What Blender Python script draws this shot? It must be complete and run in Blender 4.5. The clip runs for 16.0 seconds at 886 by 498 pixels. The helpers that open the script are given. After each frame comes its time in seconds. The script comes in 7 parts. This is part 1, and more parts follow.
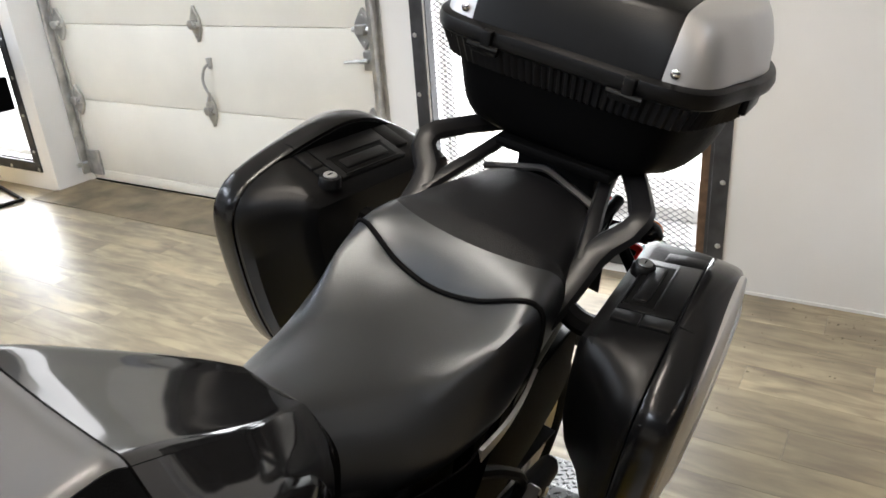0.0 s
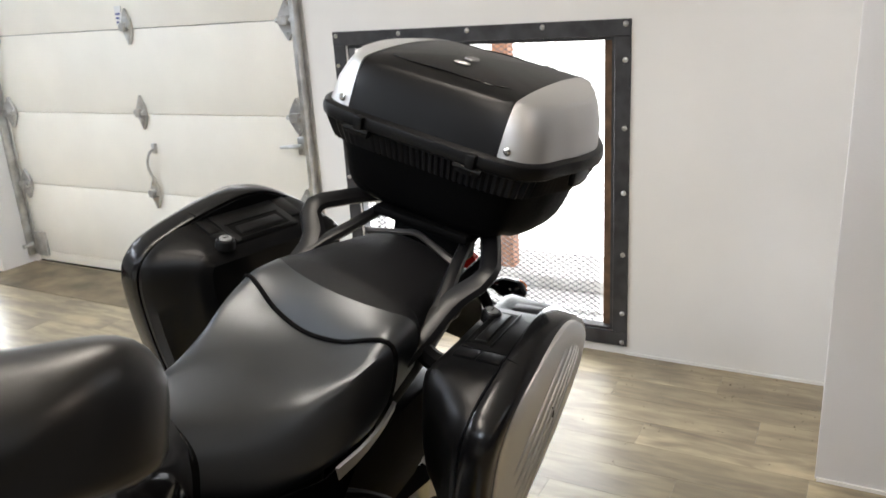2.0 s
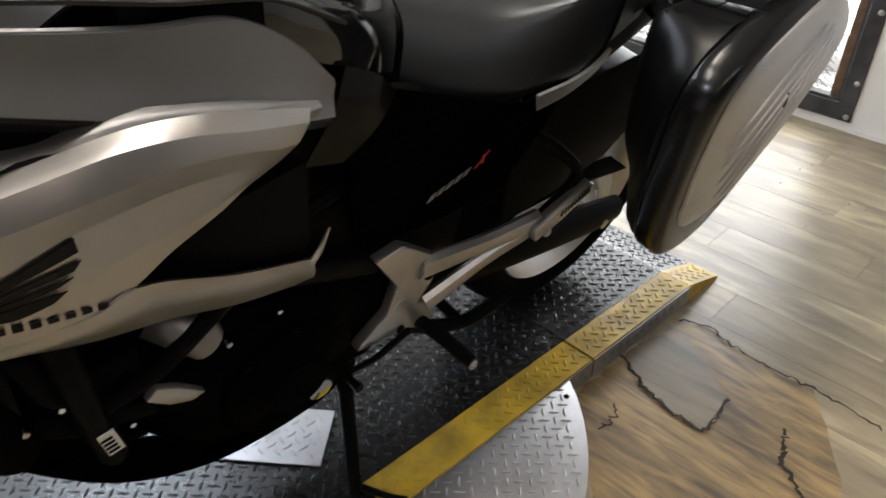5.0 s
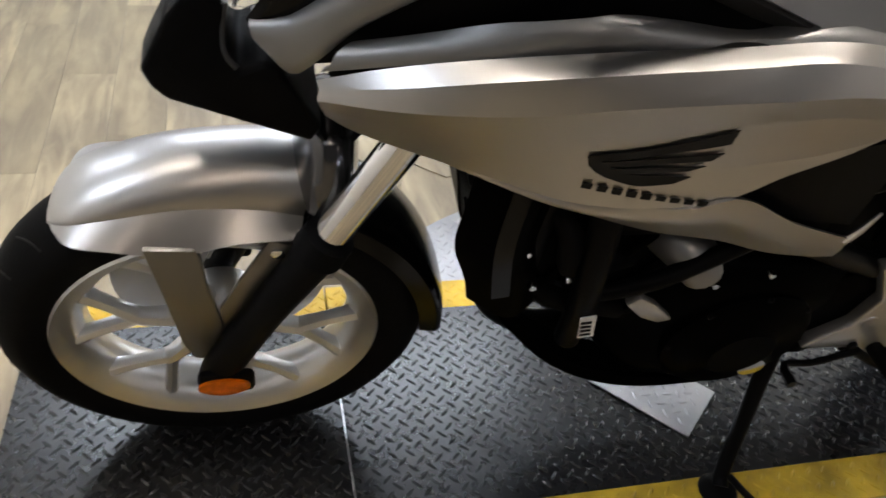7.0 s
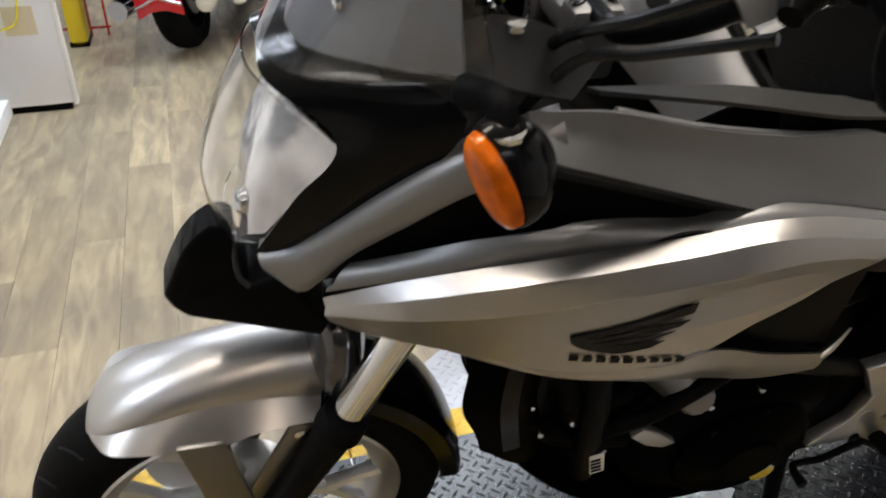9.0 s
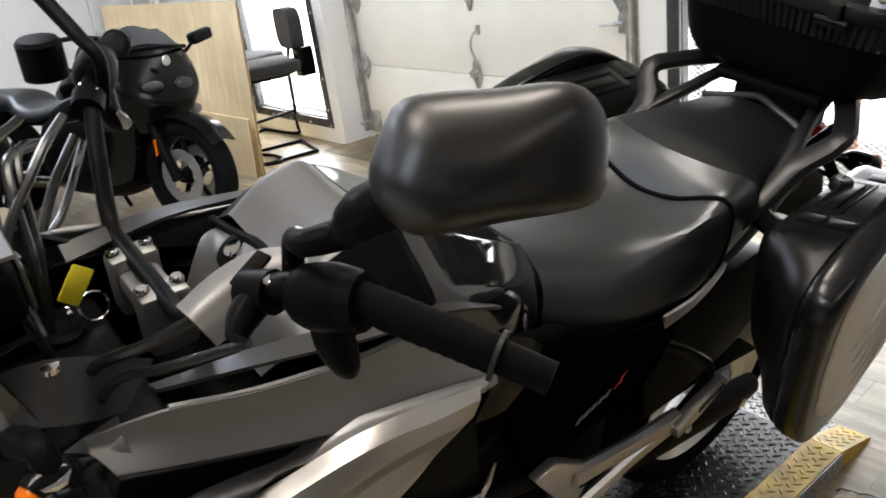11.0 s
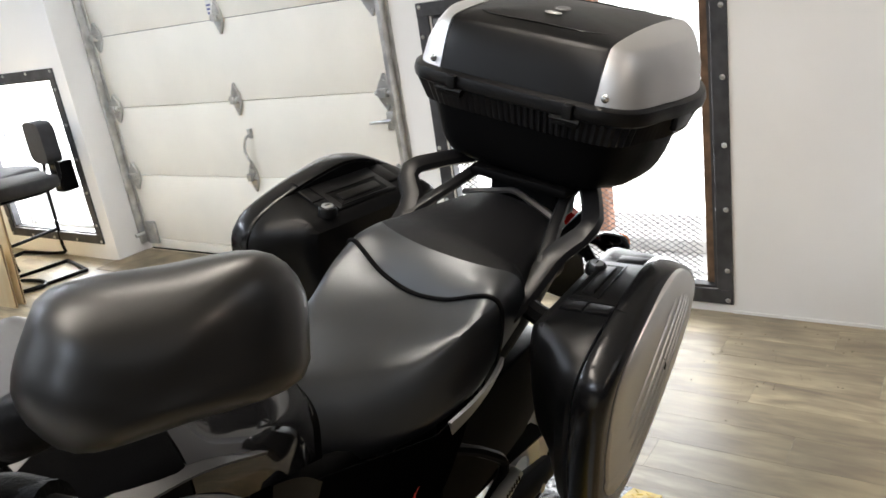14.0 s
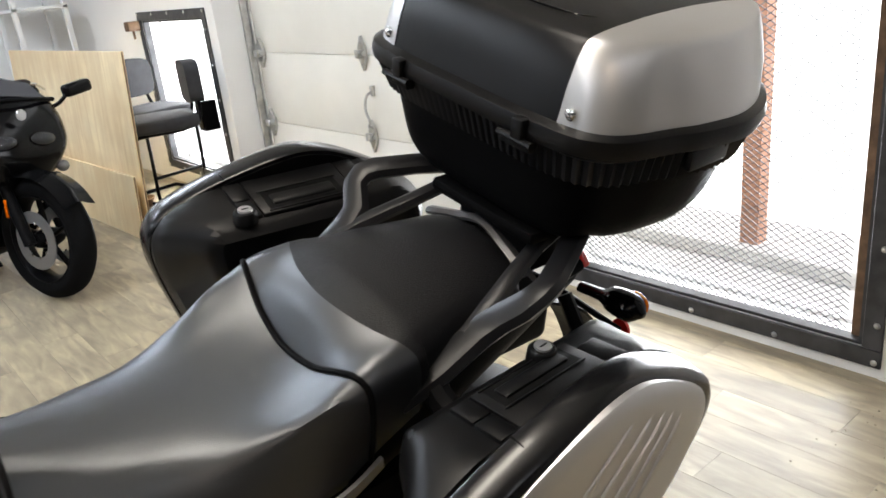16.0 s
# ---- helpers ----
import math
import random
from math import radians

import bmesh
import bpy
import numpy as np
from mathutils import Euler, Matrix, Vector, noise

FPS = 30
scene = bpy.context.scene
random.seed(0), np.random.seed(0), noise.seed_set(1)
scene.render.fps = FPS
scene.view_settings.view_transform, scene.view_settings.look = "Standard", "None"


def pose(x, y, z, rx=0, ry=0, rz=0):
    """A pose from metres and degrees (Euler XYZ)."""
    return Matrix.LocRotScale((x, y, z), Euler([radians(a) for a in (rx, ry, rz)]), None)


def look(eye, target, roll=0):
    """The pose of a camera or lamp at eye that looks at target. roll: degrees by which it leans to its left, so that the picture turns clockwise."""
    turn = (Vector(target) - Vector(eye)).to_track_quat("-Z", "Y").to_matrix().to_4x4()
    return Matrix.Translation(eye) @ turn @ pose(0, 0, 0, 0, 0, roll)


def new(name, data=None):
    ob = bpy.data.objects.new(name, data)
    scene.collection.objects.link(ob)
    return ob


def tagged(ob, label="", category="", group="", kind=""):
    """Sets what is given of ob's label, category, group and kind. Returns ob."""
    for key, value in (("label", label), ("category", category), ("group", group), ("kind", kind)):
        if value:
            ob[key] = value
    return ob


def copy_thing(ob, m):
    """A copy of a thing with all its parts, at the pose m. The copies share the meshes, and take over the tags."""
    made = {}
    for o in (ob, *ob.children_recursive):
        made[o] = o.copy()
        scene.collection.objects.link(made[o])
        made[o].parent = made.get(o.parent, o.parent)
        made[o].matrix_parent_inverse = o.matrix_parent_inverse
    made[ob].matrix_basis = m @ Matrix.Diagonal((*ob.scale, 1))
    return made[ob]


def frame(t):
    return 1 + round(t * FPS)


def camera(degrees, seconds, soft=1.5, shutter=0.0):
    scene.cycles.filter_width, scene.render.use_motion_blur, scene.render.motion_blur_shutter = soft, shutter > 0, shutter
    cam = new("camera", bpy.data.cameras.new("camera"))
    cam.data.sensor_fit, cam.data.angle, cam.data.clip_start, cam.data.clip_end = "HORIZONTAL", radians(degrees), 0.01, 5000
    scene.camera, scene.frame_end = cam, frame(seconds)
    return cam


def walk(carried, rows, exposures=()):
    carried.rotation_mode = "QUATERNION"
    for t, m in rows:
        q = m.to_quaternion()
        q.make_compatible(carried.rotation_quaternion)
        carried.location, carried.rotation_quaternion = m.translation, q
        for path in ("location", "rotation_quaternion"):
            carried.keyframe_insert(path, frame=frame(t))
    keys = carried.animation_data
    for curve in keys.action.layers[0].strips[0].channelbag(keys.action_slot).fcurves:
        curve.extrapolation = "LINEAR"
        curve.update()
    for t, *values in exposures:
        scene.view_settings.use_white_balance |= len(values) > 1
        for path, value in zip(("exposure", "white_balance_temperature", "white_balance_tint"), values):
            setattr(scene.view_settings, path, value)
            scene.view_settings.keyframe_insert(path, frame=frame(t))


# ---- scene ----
EXPOSE = [(0, 0.04, 6430, 10), (16, 0.04, 6430, 10)]
cam = camera(60.0, 16.0, 1.6, 0.25)
PATH = [
    (0, (0.0968, 0.0410, 1.4651), (-0.8849, 1.5846, 0.6566), -4.27),
    (0.5, (0.1692, 0.0901, 1.4664), (-0.8656, 1.6491, 0.7603), -6.82),
    (1, (0.2635, -0.0169, 1.4979), (-0.6444, 1.6774, 0.9457), -6.98),
    (1.5, (0.3160, -0.1053, 1.5065), (-0.5502, 1.6170, 0.9738), -5.39),
    (2, (0.3497, -0.0612, 1.4766), (-0.5760, 1.6046, 0.8698), -3.53),
    (2.5, (0.3833, -0.0094, 1.4261), (-0.6042, 1.5729, 0.7040), -1.62),
    (3, (0.3849, -0.0019, 1.3743), (-0.6177, 1.5071, 0.5274), -0.48),
    (3.2, (0.3901, -0.0069, 1.3545), (-0.5969, 1.4881, 0.4653), 0.30),
    (5.3, (0.2790, -0.1262, 1.2030), (-0.8969, 1.0060, 0.0474), 3.01),
    (5.5, (0.2641, -0.1519, 1.1925), (-0.9472, 0.9227, 0.0186), 4.32),
    (6, (0.2360, -0.2168, 1.1751), (-1.0740, 0.6980, -0.0278), 6.92),
    (6.5, (0.2164, -0.2738, 1.1660), (-1.1927, 0.4657, -0.0455), 7.86),
    (7, (0.2012, -0.3257, 1.1588), (-1.2822, 0.2008, -0.0750), 8.55),
    (7.5, (0.1957, -0.3647, 1.1489), (-1.2989, 0.0137, -0.1251), 8.87),
    (8, (0.1933, -0.3821, 1.1588), (-1.3273, -0.0784, -0.1044), 6.90),
    (8.5, (0.1945, -0.3647, 1.2000), (-1.3622, 0.0330, 0.0089), 4.91),
    (9, (0.2102, -0.3282, 1.2865), (-1.4053, 0.2070, 0.2359), 0.64),
    (9.5, (0.2252, -0.2607, 1.3686), (-1.3782, 0.3954, 0.3693), -4.19),
    (10, (0.2600, -0.2182, 1.3983), (-1.3170, 0.6193, 0.4976), -6.26),
    (10.2, (0.2781, -0.2055, 1.4063), (-1.2859, 0.6868, 0.5358), -6.77),
    (12.3, (0.3682, -0.1015, 1.4454), (-0.8872, 1.2878, 0.7427), -8.70),
    (12.5, (0.3668, -0.0899, 1.4479), (-0.8656, 1.3262, 0.7581), -8.66),
    (13, (0.3574, -0.0673, 1.4548), (-0.8243, 1.4105, 0.8070), -8.73),
    (13.5, (0.3413, -0.0633, 1.4532), (-0.8210, 1.4337, 0.8144), -8.37),
    (14, (0.3325, -0.0773, 1.4435), (-0.7890, 1.4490, 0.8009), -8.70),
    (14.5, (0.3339, -0.1082, 1.4482), (-0.7034, 1.4658, 0.7799), -9.43),
    (15, (0.3593, 0.0248, 1.4156), (-0.7810, 1.5201, 0.7346), -8.94),
    (15.5, (0.4197, 0.2675, 1.4229), (-0.9452, 1.5655, 0.7504), -7.10),
    (16, (0.3956, 0.5122, 1.3932), (-1.0762, 1.6806, 0.7087), -6.12),
]
walk(cam, [(t, look(eye, target, roll)) for t, eye, target, roll in PATH], EXPOSE)

# ---- light: bright overcast day outside the two windows, tube lamps under the ceiling ----
world = bpy.data.worlds.new("world")
scene.world = world
world.use_nodes = True
wn = world.node_tree.nodes
sky = wn.new("ShaderNodeTexSky")
sky.sky_type = "NISHITA"
sky.sun_disc = False
sky.sun_elevation, sky.sun_rotation = radians(38), radians(200)
wn["Background"].inputs["Strength"].default_value = 0.15
world.node_tree.links.new(sky.outputs["Color"], wn["Background"].inputs["Color"])

sun_data = bpy.data.lights.new("sun", "SUN")
sun_data.energy, sun_data.angle, sun_data.color = 1.5, radians(12), (1.0, 0.96, 0.9)
sun = new("sun", sun_data)
sun.matrix_world = look((0, 12, 9), (-1, 3, 0))


def area(name, centre, target, sx, sy, watts, colour):
    data = bpy.data.lights.new(name, "AREA")
    data.shape, data.size, data.size_y, data.energy, data.color = "RECTANGLE", sx, sy, watts, colour
    lamp = new(name, data)
    lamp.matrix_world = look(centre, target)
    return lamp


DAY = (0.93, 0.97, 1.0)
TUBE = (0.86, 0.955, 1.09)
WARM = (1.0, 0.90, 0.78)
# warm tint of one added lamp, for the brown glow on the mirror back
MIRROR_TINT = (1.0, 0.80, 0.64)
area("window_daylight", (-1.12, 3.02, 0.75), (-1.12, 0, 0.55), 1.1, 1.1, 40, DAY)
area("left_window_daylight", (-5.7, 3.02, 0.7), (-5.4, 0, 0.5), 1.1, 1.1, 80, DAY)
CEIL = 3.0
# first pair placed by the fairing's reflections; the rest added unseen for brightness
LAMPS = [(-0.47, -0.78), (-0.47, 0.78), (-0.47, -3.2), (2.3, -0.78), (2.3, 0.9), (2.3, -3.2), (-3.3, -0.78), (-3.3, 0.9), (-3.3, -3.2), (-5.9, 0.2)]
for k, (lx, ly) in enumerate(LAMPS):
    wide, watts, tint = (0.24, 27, WARM) if k < 2 else (0.3, 14, MIRROR_TINT) if k == 3 else (0.3, 5, TUBE) if lx > 1 else (0.3, 45, TUBE)
    area("tube_light", (lx, ly, CEIL - 0.09), (lx, ly, 0), wide, 1.15, watts, tint)

# ---- materials ----
def mat(name, col, rough=0.5, metal=0.0, var=0.12, scale=6.0, bump=0.05, fine=90.0, spec=0.5, coat=0.0, rvar=0.08, stretch=None, rand=0.0, alpha=1.0, trans=0.0, ior=1.45):
    m = bpy.data.materials.new(name)
    m.use_nodes = True
    nt = m.node_tree
    n, link = nt.nodes, nt.links.new
    b = n["Principled BSDF"]
    tc = n.new("ShaderNodeTexCoord")
    mp = n.new("ShaderNodeMapping")
    link(tc.outputs["Object"], mp.inputs["Vector"])
    if stretch:
        mp.inputs["Scale"].default_value = stretch
    big = n.new("ShaderNodeTexNoise")
    big.inputs["Scale"].default_value, big.inputs["Detail"].default_value = scale, 5
    link(mp.outputs["Vector"], big.inputs["Vector"])
    small = n.new("ShaderNodeTexNoise")
    small.inputs["Scale"].default_value, small.inputs["Detail"].default_value = fine, 3
    link(mp.outputs["Vector"], small.inputs["Vector"])
    ramp = n.new("ShaderNodeValToRGB")
    lo, hi = [max(0.0, c * (1 - var)) for c in col], [min(1.0, c * (1 + var)) for c in col]
    ramp.color_ramp.elements[0].position, ramp.color_ramp.elements[0].color = 0.3, (*lo, 1)
    ramp.color_ramp.elements[1].position, ramp.color_ramp.elements[1].color = 0.7, (*hi, 1)
    link(big.outputs["Fac"], ramp.inputs["Fac"])
    out = ramp.outputs["Color"]
    if rand:
        info = n.new("ShaderNodeObjectInfo")
        hsv = n.new("ShaderNodeHueSaturation")
        rng = n.new("ShaderNodeMapRange")
        rng.inputs["To Min"].default_value, rng.inputs["To Max"].default_value = 1 - rand, 1 + rand
        link(info.outputs["Random"], rng.inputs["Value"])
        link(rng.outputs["Result"], hsv.inputs["Value"])
        link(out, hsv.inputs["Color"])
        out = hsv.outputs["Color"]
    link(out, b.inputs["Base Color"])
    rr = n.new("ShaderNodeMapRange")
    rr.inputs["To Min"].default_value, rr.inputs["To Max"].default_value = max(0.02, rough - rvar), min(1, rough + rvar)
    mix = n.new("ShaderNodeMath")
    mix.operation = "MULTIPLY_ADD"
    mix.inputs[1].default_value, mix.inputs[2].default_value = 0.5, 0.25
    link(small.outputs["Fac"], mix.inputs[0])
    link(mix.outputs[0], rr.inputs["Value"])
    link(rr.outputs["Result"], b.inputs["Roughness"])
    b.inputs["Metallic"].default_value = metal
    b.inputs["Specular IOR Level"].default_value = spec
    b.inputs["Coat Weight"].default_value = coat
    b.inputs["Coat Roughness"].default_value = 0.08
    b.inputs["Transmission Weight"].default_value = trans
    b.inputs["IOR"].default_value = ior
    if bump:
        bp = n.new("ShaderNodeBump")
        bp.inputs["Strength"].default_value, bp.inputs["Distance"].default_value = bump, 0.004
        link(small.outputs["Fac"], bp.inputs["Height"])
        link(bp.outputs["Normal"], b.inputs["Normal"])
    return m


def glow(name, col, strength):
    m = bpy.data.materials.new(name)
    m.use_nodes = True
    b = m.node_tree.nodes["Principled BSDF"]
    b.inputs["Base Color"].default_value = (*col, 1)
    b.inputs["Emission Color"].default_value = (*col, 1)
    b.inputs["Emission Strength"].default_value = strength
    return m


def wood(name, light, dark, ring=7.0, rough=0.42, rand=0.25, along="x"):
    """Long grain along one axis, cloudy stains, every plank with a tone of its own."""
    m = mat(name, light, rough, 0, 0.1, 5, 0.06, 70, rand=rand)
    nt = m.node_tree
    n, link = nt.nodes, nt.links.new
    b = n["Principled BSDF"]
    src = b.inputs["Base Color"].links[0].from_socket
    tc = n.new("ShaderNodeTexCoord")
    geo = n.new("ShaderNodeObjectInfo")
    mp = n.new("ShaderNodeMapping")
    mp.inputs["Scale"].default_value = (1.3, 6.5, 1) if along == "x" else (16, 1.2, 16) if along == "y" else (16, 16, 1.2)
    add = n.new("ShaderNodeVectorMath")
    add.operation = "MULTIPLY_ADD"
    link(geo.outputs["Random"], add.inputs[0])
    add.inputs[1].default_value = (37, 17, 5)
    link(tc.outputs["Object"], add.inputs[2])
    link(add.outputs["Vector"], mp.inputs["Vector"])
    g = n.new("ShaderNodeTexNoise")
    g.inputs["Scale"].default_value, g.inputs["Detail"].default_value, g.inputs["Distortion"].default_value = ring, 7, 0.7
    link(mp.outputs["Vector"], g.inputs["Vector"])
    patch = n.new("ShaderNodeTexNoise")
    patch.inputs["Scale"].default_value, patch.inputs["Detail"].default_value = 3.2, 4
    mp2 = n.new("ShaderNodeMapping")
    mp2.inputs["Scale"].default_value = (0.8, 2.6, 1)
    link(add.outputs["Vector"], mp2.inputs["Vector"])
    link(mp2.outputs["Vector"], patch.inputs["Vector"])
    mul = n.new("ShaderNodeMath")
    mul.operation = "MULTIPLY"
    link(g.outputs["Fac"], mul.inputs[0])
    link(patch.outputs["Fac"], mul.inputs[1])
    ramp = n.new("ShaderNodeValToRGB")
    ramp.color_ramp.elements[0].position, ramp.color_ramp.elements[0].color = 0.14, (0, 0, 0, 1)
    ramp.color_ramp.elements[1].position, ramp.color_ramp.elements[1].color = 0.36, (1, 1, 1, 1)
    link(mul.outputs[0], ramp.inputs["Fac"])
    mx = n.new("ShaderNodeMix")
    mx.data_type = "RGBA"
    mx.inputs[6].default_value = (*dark, 1)
    link(ramp.outputs["Color"], mx.inputs[0])
    link(src, mx.inputs[7])
    link(mx.outputs[2], b.inputs["Base Color"])
    return m


WALL = mat("white_wall_paint", (0.83, 0.82, 0.80), 0.62, var=0.04, scale=1.6, bump=0.12, fine=140)
# near-black for the unseen walls, to lower fill and reflections
WALL_B = mat("dim_unseen_wall", (0.09, 0.09, 0.093), 0.6, var=0.08, scale=1.4, bump=0.1, fine=120)
WALL_R = mat("pale_partition_paint", (0.74, 0.74, 0.76), 0.6, var=0.05, scale=1.4, bump=0.1, fine=120)
DOORP = mat("cream_door_enamel", (0.85, 0.82, 0.74), 0.4, var=0.05, scale=2.2, bump=0.04, fine=160)
CEILP = mat("pale_fill_ceiling", (0.7, 0.69, 0.67), 0.8, var=0.05)
GALV = mat("galvanised_steel", (0.55, 0.55, 0.54), 0.38, 0.9, 0.25, 14, 0.06)
BLKSTEEL = mat("black_painted_angle_iron", (0.045, 0.045, 0.048), 0.5, 0.2, 0.4, 12, 0.15)
RUST = mat("rusty_steel", (0.14, 0.085, 0.05), 0.75, 0.2, 0.5, 18, 0.25)
MESHM = mat("dark_expanded_metal", (0.10, 0.10, 0.105), 0.55, 0.5, 0.3, 20, 0.1)
FLOOR = wood("oak_floor_planks", (0.42, 0.348, 0.228), (0.215, 0.178, 0.127), 3.4, 0.36, 0.16)
SUBFLOOR = mat("grey_floor_bed", (0.2, 0.19, 0.17), 0.8, var=0.3)
FLAKE = wood("peeling_floor_sheet", (0.33, 0.275, 0.19), (0.15, 0.12, 0.085), 4.0, 0.42, 0.1)
SCAR = mat("dark_tear", (0.035, 0.028, 0.02), 0.9, var=0.4)
BAREM = wood("worn_ochre_floor", (0.44, 0.30, 0.135), (0.12, 0.088, 0.055), 6.5, 0.4, 0.0)
PLY = wood("pale_plywood", (0.86, 0.70, 0.44), (0.74, 0.55, 0.31), 1.6, 0.5, 0.06, "z")
PLATE = mat("worn_black_tread_plate", (0.011, 0.011, 0.0118), 0.28, 0.0, 0.5, 5, 0.06, 60, rvar=0.12, spec=0.6)
# tread bars lighter than the plate: their glints are put into the colour
BARM = mat("glint_tread_crests", (0.026, 0.026, 0.027), 0.24, 0.2, 0.5, 6, 0.1, 60, rvar=0.12, spec=0.65)
PLATE_G = mat("bare_aluminium_tread_plate", (0.42, 0.42, 0.43), 0.4, 0.85, 0.2, 6, 0.08, 70, rvar=0.12)
YELLOW = mat("scuffed_yellow_paint", (0.56, 0.37, 0.025), 0.45, 0.0, 0.4, 13, 0.12, 60)
OUTG = mat("pale_concrete", (0.55, 0.54, 0.52), 0.9, var=0.12)
POST = mat("brown_outdoor_post", (0.36, 0.18, 0.11), 0.7, var=0.2)
BRIGHT = glow("glowing_backdrop", (1.0, 1.0, 1.0), 2.6)

SILVER = mat("silver_metallic_paint", (0.49, 0.478, 0.465), 0.37, 1.0, 0.04, 3, 0.015, 900, coat=0.05, rvar=0.03)
CASESILVER = mat("satin_silver_case_panel", (0.60, 0.60, 0.60), 0.38, 0.8, 0.05, 4, 0.03, 500, rvar=0.05)
GARNP = mat("dark_grey_garnish_plastic", (0.15, 0.15, 0.153), 0.4, 0.6, 0.08, 5, 0.015, 400, rvar=0.03)
GREYP = mat("satin_grey_plastic", (0.26, 0.26, 0.265), 0.42, 0.7, 0.08, 5, 0.015, 400, rvar=0.03)
STRUT = mat("satin_grey_strut", (0.20, 0.195, 0.185), 0.36, 0.9, 0.06, 5, 0.02, 400, rvar=0.03)
GLOSSG = mat("glossy_grey_paint", (0.10, 0.10, 0.105), 0.16, 0.8, 0.05, 5, 0.0, 300, coat=0.3, rvar=0.02)
BARP = mat("charcoal_satin_plastic", (0.030, 0.030, 0.031), 0.36, 0.2, 0.08, 5, 0.02, 400, rvar=0.03)
DARKG = mat("dark_grey_gloss_cover", (0.012, 0.012, 0.013), 0.06, 0.0, 0.08, 4, 0.0, 200, spec=0.7, coat=0.2, rvar=0.02)
CABLE = mat("glossy_black_cable", (0.006, 0.006, 0.006), 0.25, 0, 0.1, 9, 0.0, 200, spec=0.5)
TRIMG = mat("pale_grey_trim", (0.26, 0.26, 0.265), 0.36, 0.4, 0.06, 6, 0.02, 300)
RAILM = mat("satin_charcoal_plastic", (0.010, 0.010, 0.011), 0.34, 0, 0.1, 5, 0.05, 400, spec=0.4)
VOID = mat("matt_near_black", (0.003, 0.003, 0.003), 0.6, 0, 0.3, 9, 0.1, 300, spec=0.08)
CASEG = mat("black_gloss_case_edge", (0.005, 0.005, 0.0055), 0.24, 0, 0.15, 6, 0.0, 300, spec=0.35, coat=0.15, rvar=0.015)
MIRB = mat("black_mirror_shell", (0.005, 0.0045, 0.004), 0.36, 0, 0.12, 6, 0.01, 300, spec=0.7, rvar=0.03)
CASEB = mat("black_grained_case_plastic", (0.004, 0.004, 0.0043), 0.33, 0, 0.2, 9, 0.08, 480, spec=0.28)
SIDEM = mat("black_satin_side_plastic", (0.002, 0.002, 0.0021), 0.45, 0, 0.2, 9, 0.05, 300, spec=0.0)
ENGB = mat("black_engine_enamel", (0.0015, 0.0015, 0.0016), 0.3, 0, 0.3, 9, 0.05, 200, spec=0.01, rvar=0.1)
BLKP = mat("black_textured_plastic", (0.0035, 0.0035, 0.0038), 0.42, 0, 0.2, 9, 0.16, 420, spec=0.04)
BLKG = mat("black_gloss_plastic", (0.003, 0.003, 0.0033), 0.16, 0, 0.15, 6, 0.01, 200, spec=0.12, coat=0.1, rvar=0.03)
SEATM = mat("black_seat_vinyl", (0.008, 0.008, 0.009), 0.36, 0, 0.10, 7, 0.12, 520, rvar=0.05, spec=1.0, ior=1.55)
# bluish tint puts the cool window sheen into the vinyl itself
SEATM.node_tree.nodes["Principled BSDF"].inputs["Specular Tint"].default_value = (0.90, 0.95, 1.0, 1)
SEATP = mat("black_grained_passenger_vinyl", (0.006, 0.006, 0.007), 0.5, 0, 0.15, 9, 0.3, 420, rvar=0.05, spec=0.3)
RUBBER = mat("tyre_rubber", (0.005, 0.005, 0.0054), 0.7, 0, 0.2, 12, 0.1, 200, spec=0.05)
ALU = mat("cast_aluminium", (0.52, 0.52, 0.52), 0.33, 0.85, 0.08, 10, 0.05, 220)
ALUS = mat("silver_painted_wheel", (0.74, 0.74, 0.745), 0.34, 0.9, 0.06, 8, 0.0, 220, rvar=0.03)
CHROME = mat("chrome", (0.8, 0.8, 0.8), 0.08, 1.0, 0.03, 8, 0.0, rvar=0.03)
STEELB = mat("black_painted_steel", (0.005, 0.005, 0.0054), 0.32, 0.0, 0.2, 15, 0.08, 160, spec=0.04)
ENG = mat("black_engine_casting", (0.003, 0.003, 0.003), 0.45, 0.0, 0.2, 18, 0.25, 180, spec=0.06)
AMBER = mat("amber_lens", (0.58, 0.115, 0.002), 0.12, 0, 0.35, 60, 0.06, 90, spec=0.3)
REDL = mat("red_lens", (0.6, 0.02, 0.015), 0.15, 0, 0.2, 30, 0.02, coat=0.4)
REDP = mat("red_motorcycle_paint", (0.5, 0.012, 0.015), 0.15, 0.3, 0.1, 5, 0.0, coat=0.6)
WHITE = mat("white_plastic", (0.78, 0.78, 0.77), 0.45, var=0.04)
YTAG = mat("yellow_key_tag", (0.8, 0.68, 0.03), 0.5, var=0.1)
CLOTH = mat("black_chair_upholstery", (0.03, 0.03, 0.034), 0.85, 0, 0.2, 20, 0.3, 300)
LENS = mat("headlight_reflector", (0.7, 0.7, 0.7), 0.16, 0.85, 0.2, 16, 0.15, 60)
GLASS = mat("clear_screen", (0.93, 0.94, 0.95), 0.04, 0, 0.01, 2, 0.0, trans=1.0, ior=1.4, rvar=0.02)
LGLASS = mat("clear_lens", (0.95, 0.95, 0.96), 0.03, 0, 0.01, 2, 0.0, trans=1.0, ior=1.2, rvar=0.02)


# ---- mesh helpers ----
def finish(bm, sharp=38):
    bmesh.ops.recalc_face_normals(bm, faces=bm.faces)
    lim = radians(sharp)
    for f in bm.faces:
        f.smooth = True
    for e in bm.edges:
        if len(e.link_faces) == 2 and e.calc_face_angle(0) > lim:
            e.smooth = False


